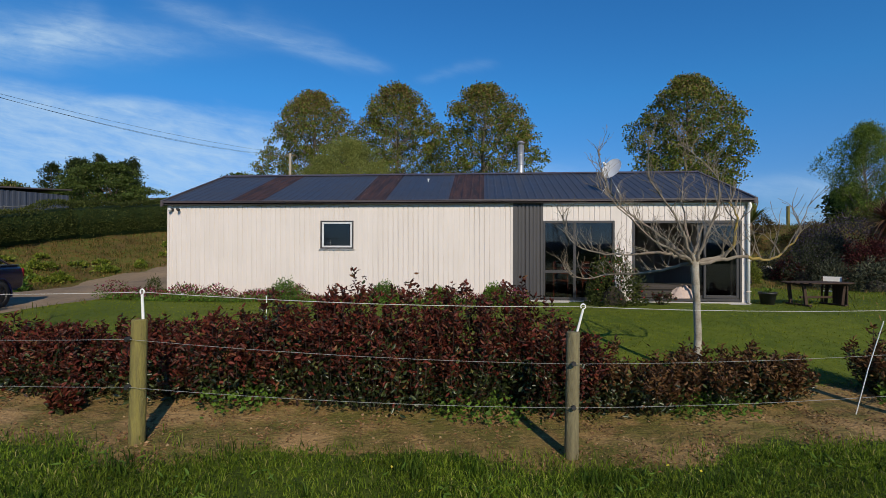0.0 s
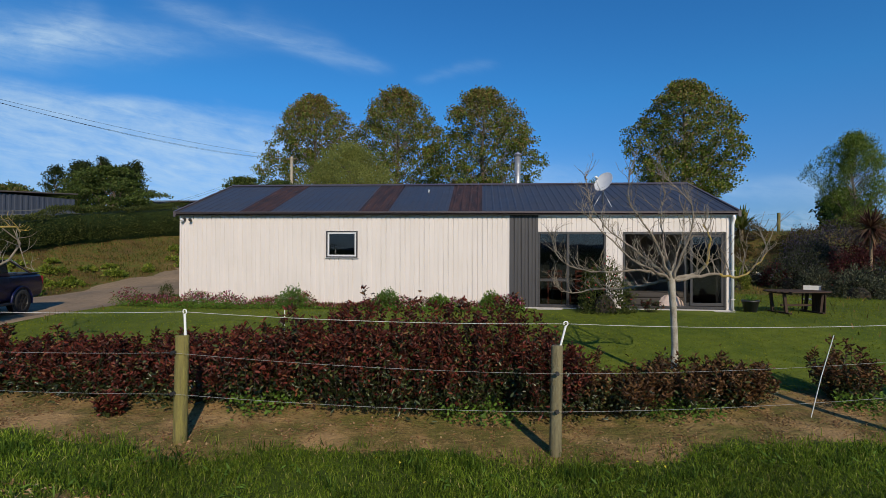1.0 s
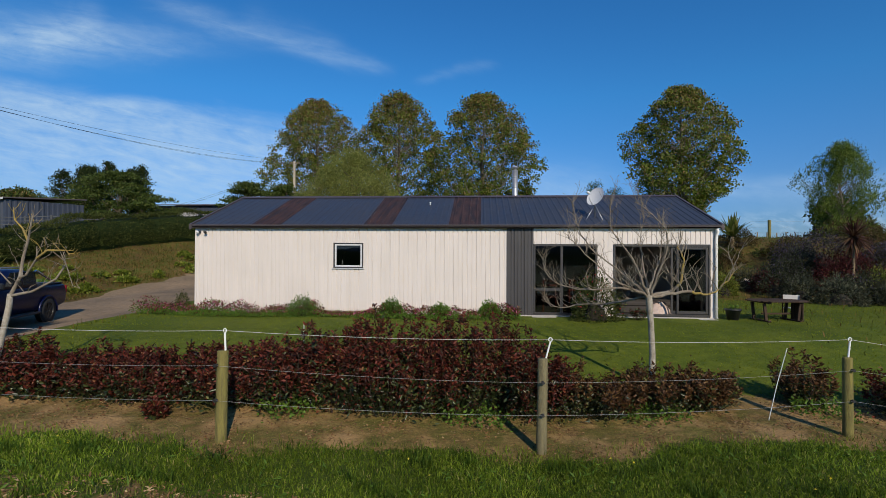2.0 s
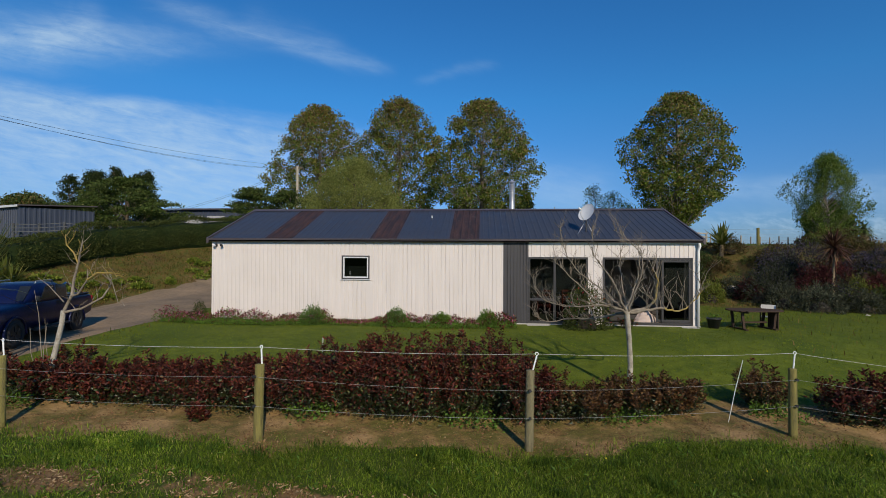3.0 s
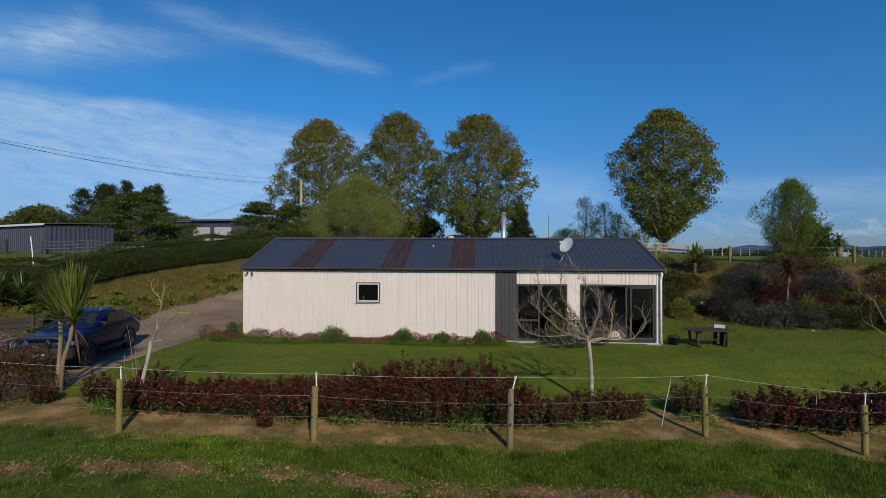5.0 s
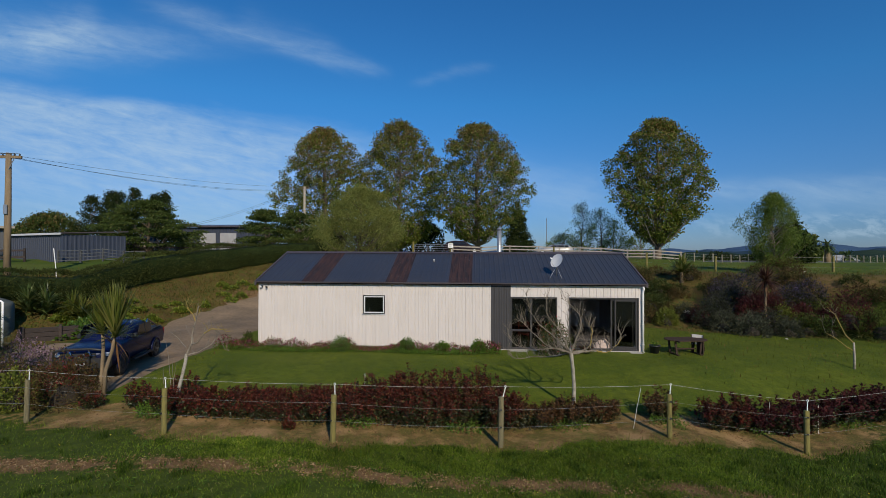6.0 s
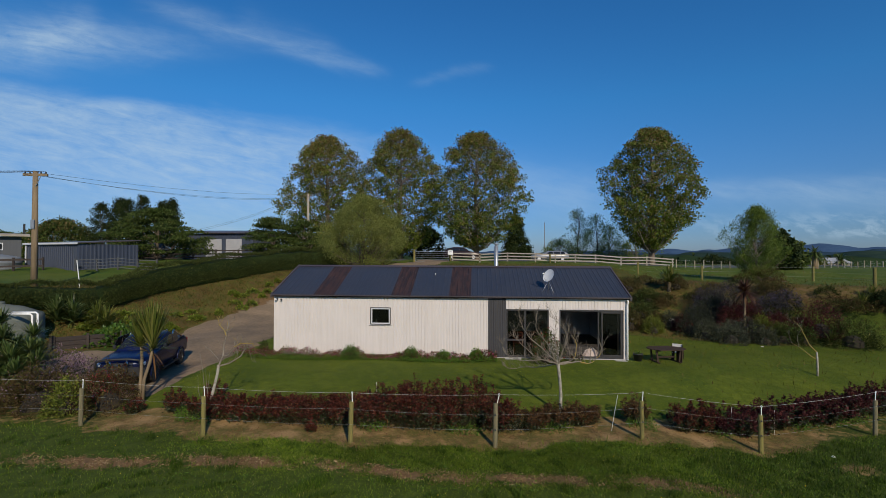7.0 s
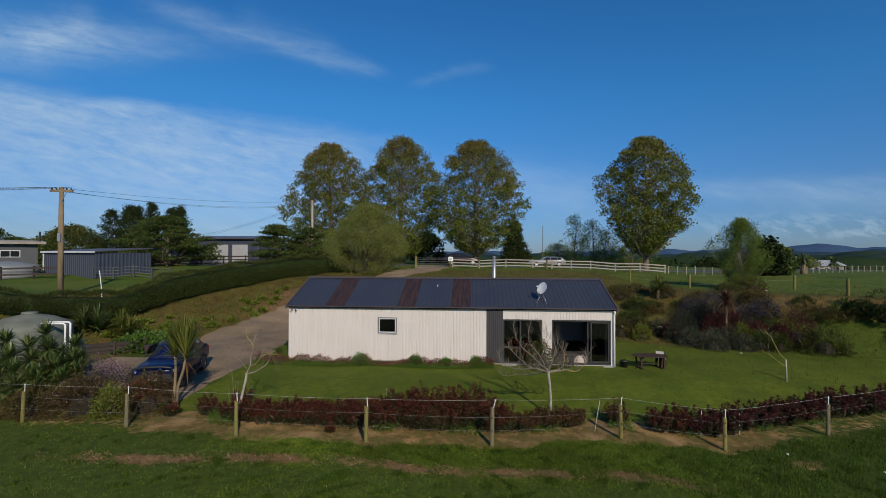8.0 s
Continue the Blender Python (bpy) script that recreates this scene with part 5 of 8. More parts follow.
# ---- red-leaved hedge along the fence: a row of single shrubs ----
HEDGE_X = [-8, -5, -3.4, -2.4, -1.6, -0.8, 0.0, 0.5, 1.0, 1.8, 2.6, 3.3, 4.3, 5.4, 6.3, 7.6, 9.6, 12, 16]
HEDGE_TOP = [0.66, 0.72, 0.84, 1.12, 1.32, 1.36, 1.36, 1.26, 0.84, 0.72, 0.72, 0.6, 0.8, 0.68, 0.9, 0.9, 0.98, 1.0, 1.0]


def build_shrub(x, y, tall, wide, rng, name, label, category, inner, outer, red, n, length, width, group="", red_name="red_foliage"):
    """A shrub of many upright shoots: leaves spiral up each stem, coloured ones towards the tips."""
    z = land_at(x, y)
    s = thing(name, label, category, x, y, z, 0, group)
    shoots = max(14, int(n / 62))
    q = rng.uniform(0, 2 * np.pi, shoots)
    rad = wide * np.sqrt(rng.uniform(0, 1, shoots))
    foot = np.stack([np.cos(q) * rad * 0.3, np.sin(q) * rad * 0.3, np.zeros(shoots)], 1)
    htop = tall * (1 - 0.3 * (rad / wide) ** 2) * rng.uniform(0.5, 1.0, shoots) * np.where(rng.uniform(0, 1, shoots) < 0.16, 1.08, 1.0)
    head = np.stack([np.cos(q) * rad, np.sin(q) * rad, htop], 1)
    bow = np.stack([np.cos(q) * rad * 0.25, np.sin(q) * rad * 0.25, np.zeros(shoots)], 1)
    g = Geo()
    for k in range(shoots):
        mid = (foot[k] + head[k]) / 2 + bow[k]
        g.tube([foot[k] - [0, 0, 0.05], mid, head[k]], [0.005, 0.0035, 0.002], 4, False)
    part("branchwork", g, M_TWIGSHADE, s)
    k = rng.integers(0, shoots, n)
    u = 0.06 + 0.96 * rng.uniform(0, 1, n) ** 0.8
    p = foot[k] * ((1 - u) ** 2)[:, None] + (foot[k] + head[k] + 2 * bow[k]) * (u * (1 - u))[:, None] + head[k] * (u ** 2)[:, None]
    p = p + rng.normal(size=(n, 3)) * [0.034, 0.034, 0.03] * (wide / 0.45)
    # a skirt of leaves fills the foot of the shrub
    low = rng.uniform(0, 1, n) < (0.13 if x < 1 else 0.07)
    qs, rs = rng.uniform(0, 2 * np.pi, n), wide * rng.uniform(0.45, 1.0, n)
    skirt = np.stack([np.cos(qs) * rs, np.sin(qs) * rs, rng.uniform(0.02, 0.62, n) * tall], 1)
    p = np.where(low[:, None], skirt, p)
    u = np.where(low, p[:, 2] / tall * 0.8, u)
    p[:, 2] = np.maximum(p[:, 2], 0.02)
    qa = rng.uniform(0, 2 * np.pi, n)
    ways = np.stack([np.cos(qa), np.sin(qa), rng.uniform(-0.3, 1.5, n)], 1) + bow[k] * 1.5
    # whorls of young leaves crown every shoot
    per = 13
    kk = np.repeat(np.arange(shoots), per)
    qw = rng.uniform(0, 2 * np.pi, shoots * per)
    pw = head[kk] + np.stack([np.zeros(shoots * per), np.zeros(shoots * per), rng.uniform(-0.11, 0.03, shoots * per)], 1)
    ww = np.stack([np.cos(qw), np.sin(qw), rng.uniform(0.2, 1.5, shoots * per)], 1)
    p, ways, u = np.concatenate([p, pw]), np.concatenate([ways, ww]), np.concatenate([u, np.full(shoots * per, 0.95)])
    n = len(p)
    out = p * [1 / wide, 1 / wide, 0.6 / tall]
    facing = unit(out) * 0.9 + [0, 0, 0.45]
    patch = 0.22 * np.sin((p[:, 0] + x) * 5.1 + 1) * np.cos(p[:, 2] * 6 + x)
    is_red = rng.uniform(0, 1, n) < np.clip((u + patch - red[0]) / (red[1] - red[0]), 0.2, 1) * red[2]
    foliage("foliage", oval_mesh("foliage", p[~is_red], ways[~is_red], facing[~is_red], length, width, inner, rng), s)
    if is_red.any():
        foliage(red_name, oval_mesh(red_name, p[is_red], ways[is_red], facing[is_red], length * 0.95, width * 0.9, outer, rng), s)
    return s


def build_hedge():
    rng = np.random.default_rng(11)
    xs = list(np.arange(-7.6, 3.4, 0.52)) + [4.72] + list(np.arange(5.9, 16, 0.6))
    for x in xs:
        x = x + rng.uniform(-0.1, 0.1)
        y = float(np.interp(x, FENCE_X, FENCE_Y)) + 1.12 + rng.uniform(-0.1, 0.1)
        if x < 1:
            y += 0.1
        tall = float(np.interp(x, HEDGE_X, HEDGE_TOP)) * rng.uniform(0.96, 1.12) * (1.0 if x < 1 else 0.95)
        wide = 0.5 * rng.uniform(0.9, 1.15)
        near = abs(x) < 6
        if x > 0.8:
            wide *= 0.86
        if 4 < x < 5.3:
            wide = 0.4
        build_shrub(x, y, tall, wide, rng, "photinia_shrub", "red-tipped photinia shrub in the hedge behind the fence", "shrub", L_GREEN, L_RUSSET if 0.9 < x < 5 else L_PURPLE if x > 7 else L_RED, (0.3, 0.78, 0.97), (4700 if x < 1 else 2500) if near else 2000, 0.068 if near else 0.08, 0.028 if near else 0.036, "shrubs of the red-leaved hedge")
    for x, y, tall in ((-8.7, 5.6, 0.7), (-9.9, 5.5, 0.5), (-4.22, 4.4, 0.27), (-7.9, 6.3, 0.75)):
        build_shrub(x, y, tall, tall * 0.5, rng, "photinia_shrub", "small red-leaved photinia shrub on bare soil", "shrub", L_GREEN, L_RED, (0.1, 0.8, 0.9), 1100, 0.075, 0.03, "shrubs of the red-leaved hedge")


build_hedge()

# ---- trees ----
def branchy(g, p, way, length, radius, depth, rng, bend, tips, ratio=0.72, fork=3, thin=0.006, seg=7):
    """A limb that bends as it goes and forks; tips collects where the last twigs end."""
    n = 5
    pts, rad = [Vector(p)], [radius]
    d = Vector(way).normalized()
    for i in range(n):
        d = (d + Vector((rng.uniform(-1, 1), rng.uniform(-1, 1), rng.uniform(-0.6, 0.9))) * bend).normalized()
        pts.append(pts[-1] + d * (length / n))
        rad.append(max(radius * (1 - 0.55 * (i + 1) / n), thin))
    g.tube(pts, rad, max(4, seg), depth == 0)
    if depth == 0:
        tips.append((pts[-1], d))
        return
    for k in range(fork):
        at = pts[-1] if k == 0 else pts[rng.randint(2, n)]
        turn = Vector((rng.uniform(-1, 1), rng.uniform(-1, 1), rng.uniform(-0.35, 0.8)))
        branchy(g, at, d * 0.75 + turn * 0.8, length * ratio * rng.uniform(0.75, 1.15), rad[-1] * 0.9, depth - 1, rng, bend, tips, ratio, fork, thin, seg - 1)


def build_orchard_tree():
    """The bare tree on the lawn, its limbs spread low and wide."""
    x, y = 2.62, 6.6
    z = land_at(x, y)
    t = thing("bare_tree", "leafless lichen-covered fruit tree on the lawn", "tree", x, y, z)
    rng = random.Random(21)
    g = Geo()
    fork = Vector((-0.1, -0.15, 1.55))
    g.tube([(0, 0, -0.1), (0, 0, 0.15), (0.01, 0, 0.6), (-0.03, -0.05, 1.1), fork, fork + Vector((-0.03, 0, 0.12))], [0.075, 0.053, 0.046, 0.044, 0.052, 0.034], 12)
    part("trunk", g, M_BARK, t, "pale grey lichen-spotted trunk", True)
    # main limbs: offsets (across, towards, up) from the fork, then twigs off each
    limbs = [
        [(-0.2, 0, 0.08), (-0.45, -0.05, 0.12), (-1.0, -0.1, 0.1), (-1.4, 0, 0.17), (-1.6, 0.05, 0.38), (-1.66, 0.05, 0.62)],
        [(-0.2, 0.1, -0.06), (-0.5, 0.15, -0.13), (-0.95, 0.25, -0.17), (-1.42, 0.25, -0.22), (-1.62, 0.2, -0.05)],
        [(-0.15, 0.1, 0.15), (-0.46, 0.2, 0.44), (-0.85, 0.3, 0.78), (-1.07, 0.35, 1.2), (-1.12, 0.35, 1.52)],
        [(-0.12, -0.1, 0.2), (-0.38, -0.2, 0.7), (-0.66, -0.3, 1.04), (-0.66, -0.3, 1.5)],
        [(0.0, 0.1, 0.2), (-0.05, 0.25, 0.8), (0.04, 0.3, 1.3)],
        [(0.05, -0.1, 0.2), (0.2, -0.25, 0.85), (0.02, -0.3, 1.2), (-0.3, -0.3, 1.45)],
        [(-0.25, -0.2, 0.1), (-0.7, -0.5, 0.3), (-1.2, -0.6, 0.75), (-1.35, -0.6, 0.9)],
        [(0.1, 0.2, 0.15), (0.35, 0.5, 0.6), (0.42, 0.6, 1.1)],
    ]
    def gnarled(line, wander):
        """A limb through the given offsets, rounded between them and with small kinks."""
        knots = [fork] + [fork + Vector(p) for p in line]
        out = []
        for i in range(len(knots) - 1):
            a, b, c, d = knots[max(i - 1, 0)], knots[i], knots[i + 1], knots[min(i + 2, len(knots) - 1)]
            for k in range(4):
                u = k / 4
                p = 0.5 * (2 * b + (c - a) * u + (2 * a - 5 * b + 4 * c - d) * u * u + (3 * b - a - 3 * c + d) * u ** 3)
                out.append(p + Vector((rng.uniform(-1, 1), rng.uniform(-1, 1), rng.uniform(-1, 1))) * wander * (0 if i + k == 0 else 1))
        return out + [knots[-1]]
    for line in limbs:
        g = Geo()
        pts = gnarled(line, 0.014)
        n = len(pts)
        g.tube(pts, [0.021 * (1 - i / (n - 1)) ** 1.3 + 0.0035 for i in range(n)], 7)
        for p in pts[1::3]:
            g.lathe([(0.0, -0.012), (0.013, -0.004), (0.013, 0.006), (0.0, 0.014)], 6, p)
        pts = pts[::2] + ([pts[-1]] if n % 2 == 0 else [])
        n = len(pts)
        for i in range(1, n):
            for _ in range(4 if i > 2 else 1):
                a = pts[i - 1].lerp(pts[i], rng.uniform(0.3, 1))
                d = (pts[i] - pts[i - 1]).normalized() * 0.6 + Vector((rng.uniform(-0.6, 0.6), rng.uniform(-0.6, 0.6), rng.uniform(0.1, 0.9)))
                branchy(g, a, d, rng.uniform(0.12, 0.34), 0.0055, 1, rng, 0.34, [], 0.65, 3, 0.002, 5)
        part("limb", g, M_TWIG, t)
    # two limbs crusted with yellow lichen
    for line in ([(0.25, 0, 0.02), (0.58, 0, 0.08), (0.82, -0.05, 0.04), (1.05, -0.05, 0.12), (1.28, -0.05, 0.42)], [(0.25, 0.02, 0.06), (0.5, 0.05, 0.22), (0.56, 0.05, 0.58), (0.45, 0.05, 0.78)]):
        g = Geo()
        pts = gnarled(line, 0.016)
        n = len(pts)
        thick = [0.03 * (1 - 0.78 * i / (n - 1)) for i in range(n)]
        half = n // 2 - 1
        part("limb", Geo().tube(pts[:half + 1], thick[:half + 1], 8), M_TWIG, t)
        g.tube(pts[half:], [r * 1.06 for r in thick[half:]], 8)
        tw = Geo()
        for i in range(6, n, 2):
            for _ in range(2):
                a = pts[i - 1].lerp(pts[i], rng.uniform(0.2, 1))
                branchy(tw, a, (rng.uniform(-0.5, 0.5), rng.uniform(-0.4, 0.4), rng.uniform(0.3, 0.9)), rng.uniform(0.25, 0.5), 0.009, 1, rng, 0.25, [], 0.6, 3, 0.0025, 5)
        part("limb", g, M_LICHEN, t, "limb crusted with yellow lichen")
        part("twig_spray", tw, M_TWIG, t)


build_orchard_tree()


def build_young_trees():
    rng = random.Random(8)
    x, y = -7.33, 5.45
    t = thing("bare_tree", "small leafless tree with pale gnarled limbs beside the driveway", "tree", x, y, land_at(x, y))
    part("trunk", Geo().tube([(-0.34, 0, -0.1), (-0.26, 0, 0.25), (-0.2, 0, 0.5), (-0.1, 0, 0.91), (-0.02, 0, 1.24), (0.0, 0, 1.45)], [0.062, 0.05, 0.045, 0.041, 0.042, 0.036], 10), M_BARK, t, "pale grey lichen-spotted trunk", True)
    arms = [
        ([(0, 0, 1.42), (0.11, 0.05, 1.71), (0.1, 0.1, 1.99), (0.18, 0.1, 2.27), (0.2, 0.12, 2.48), (0.24, 0.12, 2.67)], 0.027, M_TWIG),
        ([(0.18, 0.1, 2.27), (0.11, 0.08, 2.46), (-0.05, 0.1, 2.6), (-0.07, 0.1, 2.79)], 0.016, M_LICHEN),
        ([(0.09, 0.05, 1.69), (0.31, -0.05, 1.74), (0.53, -0.1, 2.0), (0.53, -0.1, 2.18)], 0.021, M_TWIG),
        ([(0.53, -0.1, 2.0), (0.75, -0.15, 2.12), (1.1, -0.2, 2.12), (1.15, -0.2, 2.05)], 0.018, M_LICHEN),
        ([(0.02, 0, 1.42), (0.26, 0.1, 1.48), (0.56, 0.2, 1.67), (0.68, 0.25, 1.9), (0.61, 0.25, 2.04)], 0.024, M_TWIG),
        ([(0.86, -0.17, 2.1), (0.9, 0.0, 1.95), (0.98, 0.05, 1.58), (1.1, 0.05, 1.54)], 0.009, M_TWIG),
        ([(0.01, 0, 1.6), (-0.19, -0.1, 1.9), (-0.34, -0.15, 2.03)], 0.011, M_TWIG),
    ]
    for line, r, mat in arms:
        pts = [Vector(p) for p in line]
        n = len(pts)
        g = Geo().tube(pts, [r * (1 - 0.62 * i / (n - 1)) for i in range(n)], 8)
        for i in range(1, n):
            for _ in range(2 if r > 0.012 else 1):
                a = pts[i - 1].lerp(pts[i], rng.uniform(0.3, 1))
                branchy(g, a, (rng.uniform(-0.4, 0.8), rng.uniform(-0.5, 0.5), rng.uniform(-0.1, 0.9)), rng.uniform(0.12, 0.3), 0.006, 1, rng, 0.25, [], 0.6, 2, 0.0025, 5)
        part("limb", g, mat, t, "limb crusted with yellow lichen" if mat == M_LICHEN else "")
    g = Geo()
    for a, b, c in (((-0.34, 0, 0), (-0.51, 0.05, 1.37), (-0.6, 0.05, 1.8)), ((-0.3, 0.1, 0), (-0.42, 0.1, 0.9), (-0.44, 0.1, 1.3)), ((-0.3, -0.1, 0), (-0.26, -0.1, 0.8), (-0.2, -0.1, 1.25)), ((-0.38, 0, 0), (-0.6, 0, 0.7), (-0.62, 0, 1.15))):
        g.tube([a, b, c], [0.009, 0.006, 0.003], 5)
    part("sucker_growth", g, M_TWIG, t, "thin upright suckers")
    x, y = 12.9, 11.05
    t = thing("bare_tree", "young leafless yellow-barked tree on the lawn", "tree", x, y, land_at(x, y))
    part("trunk", Geo().tube([(0, 0, -0.1), (0, 0, 0.4), (-0.02, 0, 0.9)], [0.04, 0.034, 0.03], 10), M_BARK, t, "", True)
    part("limb", Geo().tube([(-0.02, 0, 0.88), (-0.25, 0.05, 1.15), (-0.5, 0.0, 1.6), (-0.62, 0, 1.85), (-0.85, 0.05, 2.1)], [0.018, 0.015, 0.012, 0.009, 0.005], 8), M_LICHEN, t, "", True)
    part("limb", Geo().tube([(-0.03, 0, 0.62), (-0.25, 0, 0.75), (-0.5, 0.1, 1.0), (-0.85, 0.1, 1.2)], [0.013, 0.011, 0.008, 0.005], 8), M_LICHEN, t, "", True)
    for p, way in (((-0.62, 0, 1.85), (-0.7, 0, 0.4)), ((-0.5, 0, 1.6), (-0.1, 0.3, 0.9)), ((-0.6, 0.1, 1.05), (0.1, 0.1, 1.0)), ((-0.85, 0.1, 1.2), (-0.4, 0, 0.6))):
        g, tips = Geo(), []
        branchy(g, p, way, 0.4, 0.007, 2, rng, 0.2, tips, 0.6, 2, 0.003)
        part("twig_spray", g, M_TWIG, t)


build_young_trees()


def crown_tree(name, label, x, y, tall, wide, base, rng, leaf, leaf2, share2, clumps, per, size, spread, shape=0.62, base_z=None, trunk_r=0.3, limbs=46, mat=None, group="", aspect=0.75, lumps=0.12, open_in=0.35, flat=1.35, limb_mat=None, limb_r=0.26, droop=-0.35):
    """A tall tree: trunk, limbs that reach out to the clumps, and leaves gathered round each clump."""
    z = land_at(x, y) if base_z is None else base_z
    t = thing(name, label, "tree", x, y, z, 0, group)
    mat = mat or M_TRUNK
    u = rng.uniform(0.0, 1.0, clumps)
    q = rng.uniform(0, 2 * np.pi, clumps)
    rim = np.sin(np.pi * np.clip(u, 0.02, 0.985) ** shape) ** 0.55 * wide / 2
    rim *= 1 + lumps * np.sin(q * 3 + u * 9) + lumps * 0.7 * np.sin(q * 5 - u * 13 + 2)
    r = rim * (open_in + (1 - open_in) * rng.uniform(0, 1, clumps) ** 0.6)
    c = np.stack([np.cos(q) * r, np.sin(q) * r, base + u * (tall - base)], 1)
    g = Geo()
    sway = [(0.25 * math.sin(k * 1.7 + x), 0.2 * math.cos(k * 1.3 + y)) for k in range(6)]
    spine = [Vector((sway[k][0] * k / 5, sway[k][1] * k / 5, tall * 0.93 * k / 5)) for k in range(6)]
    g.tube([(0, 0, -0.3)] + spine, [trunk_r * 1.35] + [trunk_r * (1 - 0.17 * k) for k in range(6)], 10)
    part("trunk", g, mat, t, "", True)
    g = Geo()
    for k in rng.choice(clumps, min(limbs, clumps), False):
        e = Vector(c[k])
        root = max(base * 0.55, e.z - 0.75 * math.hypot(e.x, e.y) - 0.5)
        s = min(root / (tall * 0.93) * 5, 4.9)
        a = spine[int(s)].lerp(spine[int(s) + 1], s - int(s))
        mid = a.lerp(e, 0.5) + Vector((0, 0, -0.12 * (e - a).length + 0.1))
        g.tube([a, mid, e], [trunk_r * limb_r, trunk_r * limb_r * 0.6, trunk_r * 0.05], 5, False)
    part("branchwork", g, limb_mat or mat, t)
    n = clumps * per
    k = np.repeat(np.arange(clumps), per)
    p = c[k] + unit(rng.normal(size=(n, 3))) * (rng.uniform(0, 1, n) ** 0.5)[:, None] * spread * [1.75, 1.75, flat]
    ways = rng.normal(size=(n, 3)) + [0, 0, droop]
    second = rng.uniform(0, 1, n) < share2 * np.clip((p[:, 2] - base) / (tall - base), 0, 1) ** 1.2
    foliage("crown", leaf_mesh("crown", p[~second], ways[~second], size, size * aspect, leaf, rng), t)
    if second.any():
        foliage("young_growth", leaf_mesh("young_growth", p[second], ways[second], size * 0.9, size * aspect * 0.8, leaf2, rng), t)
    return t


def build_tall_trees():
    rng = np.random.default_rng(31)
    G = "row of tall broadleaf trees along the road"
    lab = "tall round-crowned broadleaf tree coming into leaf by the road"
    for x, y, tall, wide, base, share, shape, lumps in ((-20.6, 57, 16.9, 12.6, 1.0, 0.75, 0.85, 0.09), (-10.6, 58, 17.8, 12.2, 1.0, 0.65, 0.85, 0.09), (0.0, 55, 16.5, 13.0, 2.0, 0.7, 0.85, 0.1), (21.7, 53, 16.7, 11.4, 2.4, 0.5, 1.0, 0.1)):
        crown_tree("broadleaf_tree", lab, x, y, tall, wide, base, rng, L_POPLAR, L_BRONZE, share, 900, 40, 0.25, 0.42, shape, trunk_r=0.4, limbs=170, group=G, lumps=lumps, aspect=0.85, open_in=0.3, limb_mat=M_LIMB, limb_r=0.2)
    crown_tree("willow_tree", "rounded pale green willow at the end of the hedge", -10.6, 36.5, 6.3, 7.8, 0.1, rng, L_WILLOW, L_WILLOW, 0, 300, 170, 0.2, 0.36, 0.62, trunk_r=0.25, aspect=0.22, lumps=0.13, open_in=0.5, droop=-1.3, limbs=90, flat=2.2)
    crown_tree("small_tree", "wispy young willow on the bank", 18.55, 25.1, 4.7, 3.2, 0.2, rng, L_WISPY, L_WISPY, 0, 400, 56, 0.15, 0.15, 1.0, trunk_r=0.07, aspect=0.22, lumps=0.24, limbs=170, mat=M_TWIG, droop=1.2, flat=2.8, open_in=0.2)
    # dark trees on the left above the hedge
    G2 = "dark trees behind the sheds"
    for x, y, tall, wide, n in ((-34.1, 41, 5.2, 9.4, 330), (-21.7, 42, 4.3, 5.2, 150), (-18.4, 42, 4.0, 4.4, 120), (-67, 52, 4.6, 8, 120)):
        crown_tree("evergreen_tree", "layered dark green tree behind the hedge", x, y, tall * 1.04, wide * 1.06, 0.5, rng, L_OLDTREE, L_OLDTREE, 0, int(n * 0.42), 150, 0.2, 0.62, 0.5, trunk_r=0.2, group=G2, flat=0.36, lumps=0.17, open_in=0.4, droop=0.1)
    for x, y, tall, wide, n in ((-50.5, 47, 4.5, 8.2, 240), (-57, 49, 3.2, 6.0, 90)):
        crown_tree("evergreen_tree", "round olive-brown tree behind the farm shed", x, y, tall, wide, 0.3, rng, L_OLDTREE, L_BRONZE, 0.35, n, 70, 0.24, 0.5, 0.5, trunk_r=0.2, group=G2, lumps=0.08, open_in=0.5)
    for x, y, tall, wide in ((-45.4, 47.0, 6.7, 3.8), (-43.8, 48.0, 7.4, 3.6), (-42.2, 47.2, 7.1, 3.4), (-40.4, 47.3, 7.7, 3.0), (-38.4, 48.2, 6.9, 3.6), (-36.8, 47.5, 7.2, 3.0)):
        crown_tree("conifer", "dark spiky conifer on the skyline", x, y, tall, wide, 0.6, rng, L_DEEP, L_DEEP, 0, 170, 34, 0.28, 0.3, 0.33, trunk_r=0.15, lumps=0.22, group="conifers on the skyline", aspect=0.34)
    crown_tree("conifer", "broad dark cone-shaped conifer beside the road", 6.0, 66, 6.4, 4.4, 0.1, rng, L_DEEP, L_DEEP, 0, 260, 60, 0.3, 0.34, 0.28, trunk_r=0.2, aspect=0.4)
    for x, y, tall, wide in ((14.2, 60, 7.3, 3.8), (17.0, 61, 6.6, 4.4), (19.5, 64, 5.5, 4.5), (12.5, 64, 3.0, 5.0), (24, 66, 4.0, 6.0)):
        crown_tree("small_tree", "thinly leaved grey-green tree across the road", x, y, tall, wide, 0.8, rng, L_WISPY, L_WILLOW, 0.5, 70, 40, 0.24, 0.5, 0.6, trunk_r=0.13, aspect=0.4, group="thin trees across the road")
    for x, y, tall, wide in ((-7.5, 66, 4.5, 6), (-15, 66, 4.5, 7)):
        crown_tree("evergreen_tree", "low dark tree beyond the road", x, y, tall, wide, 0.2, rng, L_DEEP, L_POPLAR, 0.2, 80, 50, 0.34, 0.5, 0.5, trunk_r=0.15, group="low trees beyond the road")
